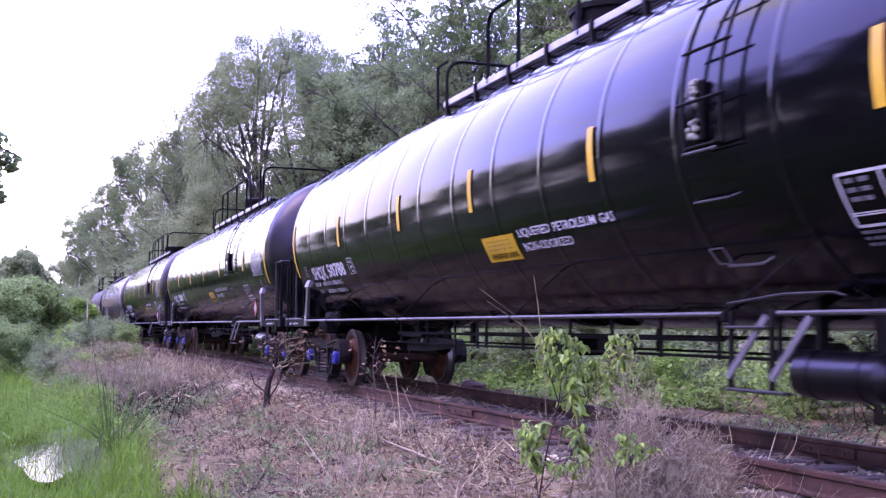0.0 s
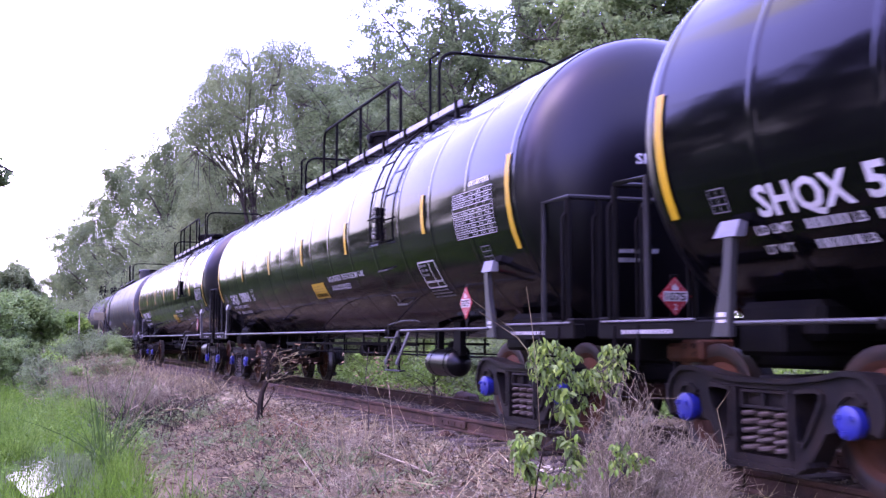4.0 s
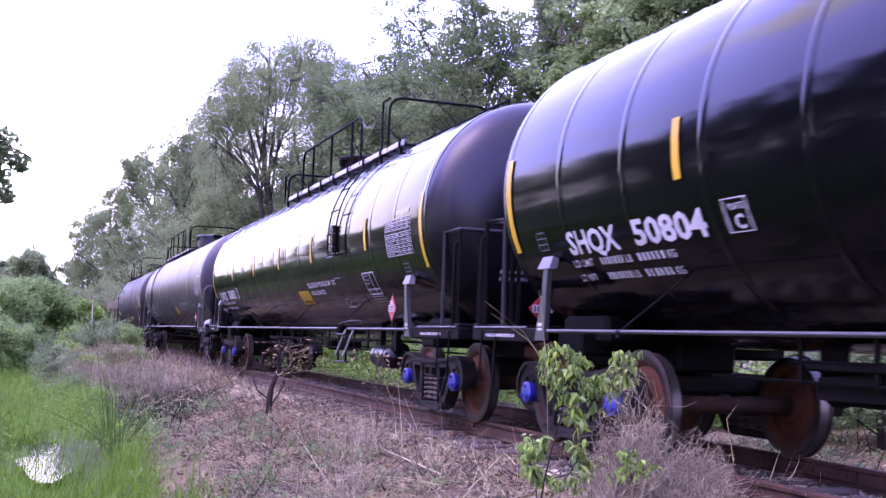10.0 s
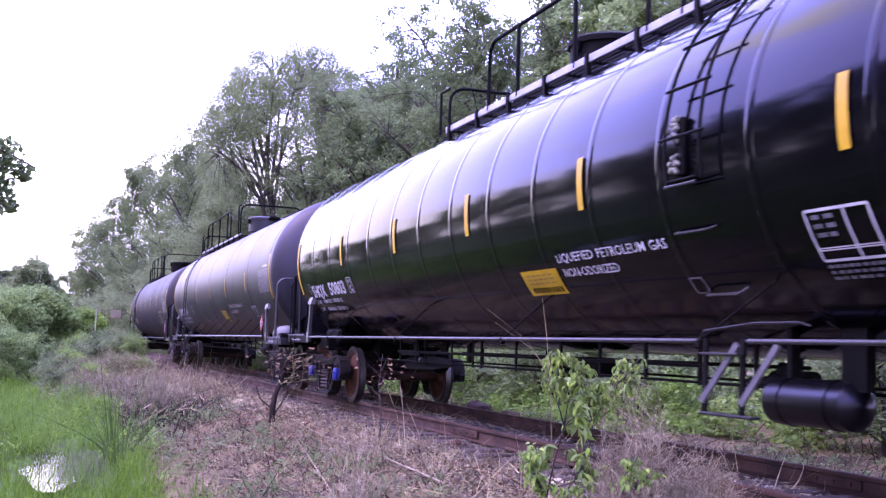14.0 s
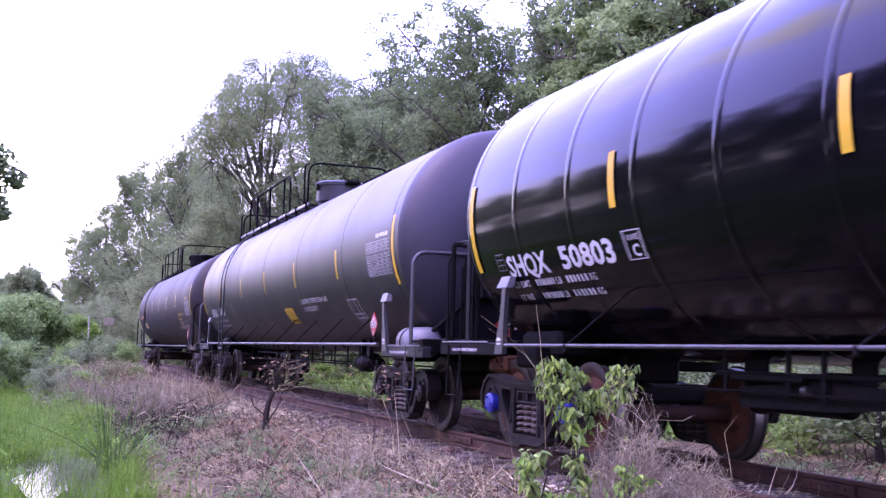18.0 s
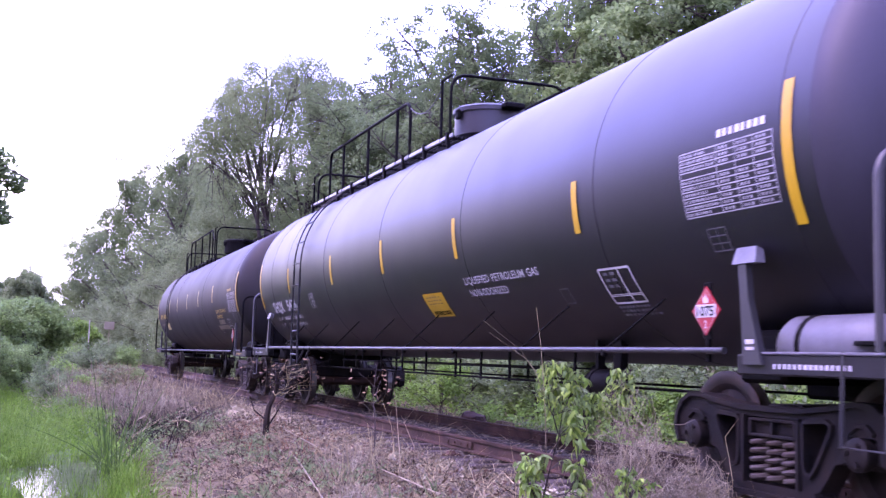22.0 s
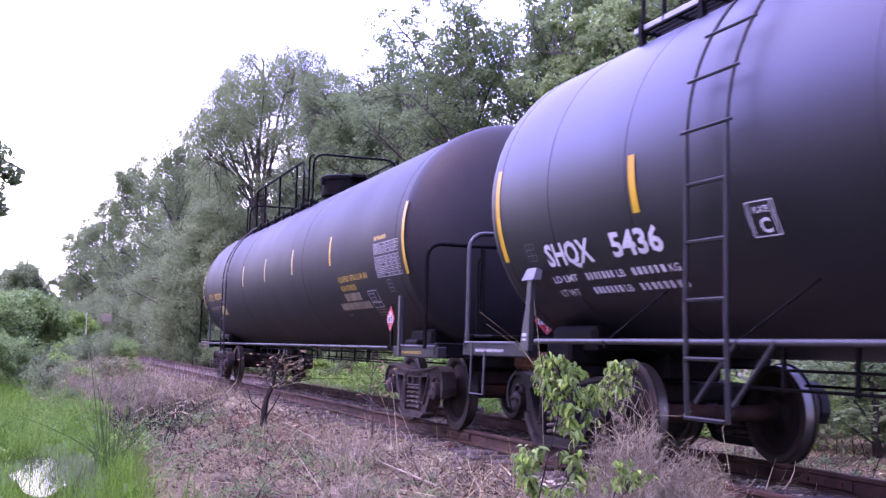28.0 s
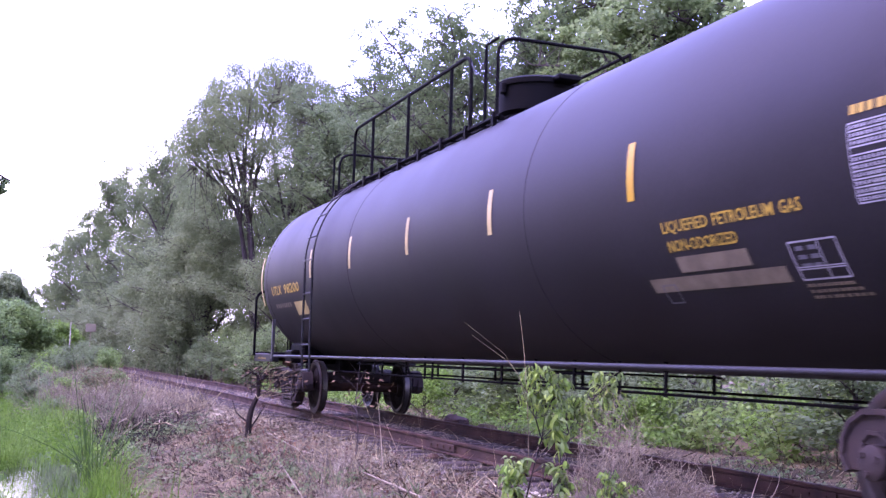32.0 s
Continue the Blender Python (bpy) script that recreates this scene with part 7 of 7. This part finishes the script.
for i in range(26):
    x0, y0 = r.uniform(-4.1, -2.6), r.uniform(20.5, 27.5)
    a, ln = r.uniform(-0.6, 1.5), r.uniform(0.8, 2.0)
    x1, y1 = x0 + math.sin(a) * ln * 0.5, y0 - math.cos(a) * ln
    z0, z1 = r.uniform(0.0, 0.35), r.uniform(0.02, 0.4)
    path = [(x0, y0, bank(x0, y0) + z0), ((x0 + x1) / 2 + r.gauss(0, 0.06), (y0 + y1) / 2, (bank(x0, y0) + bank(x1, y1) + z0 + z1) / 2 + r.uniform(0, 0.12)), (x1, y1, bank(x1, y1) + z1)]
    tagged(new("dead_branch", Mesh().tube(path, r.uniform(0.008, 0.02), 6, 0.005).data("dead_branch", r.choice((TWIG, PALE_STRAW, BARK)))), "bare dead branch lying in the brush heap", "branch", "dead branches in the heap")


def build_dead_sapling():
    """A dark twisted dead sapling with curled brown leaves at its top."""
    r = random.Random(71)
    x, y = -2.16, 18.5
    ob = tagged(new("dead_sapling"), "dark twisted dead sapling with curled brown leaves", "dead sapling")
    ob.matrix_basis = pose(x, y, bank(x, y))
    part("stem", Mesh().tube([(0, 0, -0.1), (0.0, 0, 0.2), (0.03, 0, 0.42), (0.14, 0, 0.68), (0.16, 0, 0.9), (0.3, 0, 1.05)], 0.06, 8, 0.018), DARK_BARK, ob)
    for tip in ((-0.2, 0.1, 0.36), (-0.3, 0, 0.6)), ((0.14, 0, 0.28), (0.26, 0, 0.5)), ((0.3, 0.1, 1.0), (0.55, 0.2, 0.95)), ((0.1, 0, 1.0), (-0.15, 0, 1.1)), ((0.35, 0, 1.1), (0.7, 0.1, 1.15)):
        part("branch", Mesh().tube([(0.02 + 0.1 * (tip[0][2] > 0.5), 0, tip[0][2] - 0.18), tip[0], tip[1]], 0.018, 5, 0.005), DARK_BARK, ob)
    for i in range(46):
        a = Vector((r.gauss(0.18, 0.16), r.gauss(0, 0.1), r.uniform(0.6, 1.05)))
        b = a + Vector((r.gauss(0.14, 0.26), r.gauss(0, 0.15), r.uniform(-0.08, 0.28)))
        c = b + Vector((r.gauss(0.1, 0.2), r.gauss(0, 0.1), r.uniform(-0.2, 0.12)))
        part("twig", Mesh().tube([a, b, c], 0.009, 4, 0.004), TWIG if i % 3 == 0 else DARK_BARK, ob)
    m = Mesh()
    for i in range(130):
        c = Vector((r.gauss(0.45, 0.34), r.gauss(0.05, 0.2), r.gauss(0.98, 0.17)))
        d = Vector((r.gauss(0, 1), r.gauss(0, 1), r.gauss(-0.7, 0.6))).normalized() * r.uniform(0.05, 0.11)
        s = d.orthogonal().normalized() * r.uniform(0.012, 0.026)
        m.add([c, c + d * 0.5 + s, c + d + Vector((0, 0, 0.02)), c + d * 0.5 - s], [(0, 1, 2, 3)])
    tagged(part("curled_leaves", m, PALE_DRY_LEAF, ob), kind="stuff")
    return ob


build_dead_sapling()
DEAD_WEED = tagged(new("dead_weed"), "tall thin dead weed with curled leaves on the bank", "dead weed", "dead weeds on the bank")
DEAD_WEED.matrix_basis = pose(-1.75, 13.6, bank(-1.75, 13.6))


def build_dead_weed(ob, seed):
    r = random.Random(seed)
    part("stalk", Mesh().tube([(0, 0, -0.05), (0.01, 0, 0.4), (-0.03, 0.02, 0.8), (0.02, 0.05, 1.2)], 0.012, 5, 0.004), BARK, ob)
    for i in range(9):
        z = 0.35 + 0.09 * i
        a = r.uniform(0, 6.28)
        e = Vector((math.cos(a) * 0.24, math.sin(a) * 0.24, z + 0.2))
        part("branch", Mesh().tube([(0, 0, z), e * 0.5 + Vector((0, 0, z * 0.5 + 0.02)), e], 0.006, 4, 0.002), BARK, ob)
    m = Mesh()
    for i in range(46):
        c = Vector((r.gauss(0.05, 0.17), r.gauss(0, 0.15), r.uniform(0.7, 1.15)))
        d = Vector((r.gauss(0, 1), r.gauss(0, 1), r.gauss(-0.6, 0.5))).normalized() * r.uniform(0.04, 0.09)
        s = d.orthogonal().normalized() * r.uniform(0.012, 0.022)
        m.add([c, c + d * 0.5 + s, c + d, c + d * 0.5 - s], [(0, 1, 2, 3)])
    tagged(part("curled_leaves", m, PALE_DRY_LEAF, ob), kind="stuff")


build_dead_weed(DEAD_WEED, 81)


def fallen(name, label, pts, r, mat, r2=None):
    """A fallen branch lying on the bank."""
    path = [(x, y, bank(x, y) + z) for x, y, z in pts]
    ob = tagged(new(name, Mesh().tube(path, r, 6, r2 or r * 0.3).data(name, mat)), label, "branch")
    return ob


fallen("fallen_branch", "long pale dead branch lying on the bank", ((-1.97, 17.9, 0.08), (-1.98, 15.6, 0.06), (-2.0, 13.4, 0.07), (-2.04, 10.4, 0.05)), 0.007, BROOM, 0.013)
fallen("fallen_branch", "pale dead branch at the marsh edge", ((-4.05, 21.8, 0.1), (-3.35, 23.6, 0.22), (-2.65, 25.4, 0.2), (-2.1, 26.8, 0.14)), 0.03, TWIG)
fallen("fallen_branch", "pale dead branch lying out over the marsh", ((-4.3, 30.3, 0.1), (-5.0, 31.2, 0.3), (-5.6, 32.0, 0.38)), 0.035, TWIG)
fallen("dry_stalk", "tall pale dry stalk standing by the rail", ((-1.75, 12.5, 0.0), (-1.79, 12.5, 0.4), (-1.83, 12.5, 0.75), (-1.86, 12.5, 0.93)), 0.006, PALE_STRAW)
fallen("dry_stalk", "leaning pale dry stalk by the rail", ((-1.16, 13.7, 0.0), (-1.28, 13.7, 0.25), (-1.37, 13.7, 0.45)), 0.005, PALE_STRAW)
fallen("fallen_branch", "thin dead branch lying on the bank", ((-3.0, 11.0, 0.03), (-2.8, 13.0, 0.15), (-2.7, 14.2, 0.2)), 0.008, BROOM)
fallen("fallen_branch", "thin dead branch lying on the bank", ((-2.6, 8.6, 0.02), (-2.3, 9.2, 0.12), (-2.0, 9.6, 0.03)), 0.008, BROOM)
fallen("fallen_branch", "thin leaning dead stalk by the rail", ((-1.6, 13.2, 0.0), (-1.62, 13.3, 0.4), (-1.7, 13.5, 0.75)), 0.005, TWIG)


def build_rock(name, label, x, y, size, mat, seed):
    r = np.random.RandomState(seed)
    m = Mesh().lathe([(math.sin(a) * 0.6, max(0.01, math.cos(a))) for a in np.linspace(-1.5, 1.5, 7)], "z", (0, 0, 0.3), 9)
    m.v = [tuple(np.array(p) * size * (1 + 0.35 * noise.noise((p[0] * 1.5 + seed, p[1] * 1.5, p[2] * 1.5)))) for p in m.v]
    ob = tagged(new(name, m.data(name, mat, 25)), label, "rock")
    ob.matrix_basis = pose(x, y, bank(x, y) - 0.02, 0, 0, r.uniform(0, 360))


build_rock("white_rock", "white stone lying beyond the far rail", 4.97, 17.60, 0.1, WHITE, 1)
for i, (x, y, d) in enumerate(((-2.0, 22.6, 0.13), (-1.85, 23.3, 0.17), (-2.15, 21.8, 0.08), (-1.75, 22.2, 0.07))):
    build_rock("pale_rock", "pale broken rock on the bank by the dead sapling", x, y, d, PALE_STONE, 20 + i)
build_rock("dark_clod", "dark lump of old tie beyond the far rail", 1.75, 7.6, 0.1, TIE_WOOD, 2)
build_rock("red_clod", "rust-brown lump beside the near rail", -1.15, 12.4, 0.13, RAIL_RUST, 3)
build_rock("brown_clod", "brown lump of earth beyond the far rail", 1.75, 19.0, 0.26, RAIL_RUST, 4)
build_rock("brown_clod", "brown lump of earth beyond the far rail", 1.9, 17.9, 0.22, SOIL, 5)


def build_edge_tree():
    """A tree standing beside the camera's view, one leafy branch reaching in."""
    r = np.random.RandomState(91)
    ob = tagged(new("overhanging_tree"), "dark leafy tree beside the marsh, one branch hanging over", "tree")
    ob.matrix_basis = pose(-9.6, 12.5, bank(-9.6, 12.5))
    wood = Mesh().tube([(0, 0, -0.3), (0.1, 0, 1.6), (0.3, 0.1, 3.4), (0.4, 0, 6.0)], 0.14, 8, 0.04)
    part("trunk", wood, BARK, ob)
    part("limb", Mesh().tube([(0.25, 0.1, 3.0), (1.4, 0.1, 4.0), (2.6, 0, 4.2), (3.55, -0.1, 3.75)], 0.05, 6, 0.008), BARK, ob)
    spots = []
    for c, n, wide in ((3.24, -0.1, 3.85), 260, 0.2), ((3.17, 0, 3.55), 240, 0.2), ((3.3, -0.1, 3.35), 110, 0.12), ((3.42, 0, 3.7), 90, 0.12), ((2.6, 0, 4.1), 300, 0.4), ((0.4, 0, 5.5), 1500, 1.9):
        d = r.normal(0, 1, (n, 3))
        d *= (r.uniform(0, 1, n) ** 0.4 / np.linalg.norm(d, axis=1))[:, None]
        spots.append(np.array(c) + d * wide)
    part("crown", leaf_mesh("crown", np.concatenate(spots), 0.1, LEAF_GREEN, r, 0.4, 0.5), None, ob)


build_edge_tree()


def build_sign():
    ob = tagged(new("trackside_board"), "pale grey board on a post beside the far track", "board")
    x, y = -2.42, 58
    ob.matrix_basis = pose(x, y, bank(x, y))
    part("post", Mesh().tube([(0, 0, -0.2), (0, 0, 2.5)], 0.022, 8), PALE_STONE, ob)
    part("panel", Mesh().box((0, -0.06, 2.66), (0.5, 0.04, 0.4), 0.02), PALE_STONE, ob)
    post = tagged(new("white_post", Mesh().tube([(0, 0, -0.2), (0, 0, 3.0)], 0.028, 8).data("white_post", LIGHT_GRAVEL)), "slim white post beside the far track", "post")
    post.matrix_basis = pose(-3.42, 57, bank(-3.42, 57))


build_sign()


# ---- motions ----


def motions():
    for (wagon, kind, number, label), gap in zip(WAGONS, WAGON_GAP):
        walk(wagon, [(t, pose(0, y + gap, 0)) for t, y in enumerate(TRAIN_Y)])
    step = 5 / FPS
    times = [i * step for i in range(int(32 / step) + 1)]
    for (wagon, kind, number, label), gap in zip(WAGONS, WAGON_GAP):
        for bogie in wagon.children:
            for ws in bogie.children:
                if not ws.name.startswith("wheelset"):
                    continue
                rows = []
                for t in times:
                    y = float(np.interp(t, range(len(TRAIN_Y)), TRAIN_Y))
                    rows.append((t, pose(0, ws.location.y, 0.457, math.degrees(-(y - TRAIN_Y[0]) / 0.457))))
                walk(ws, rows)


motions()
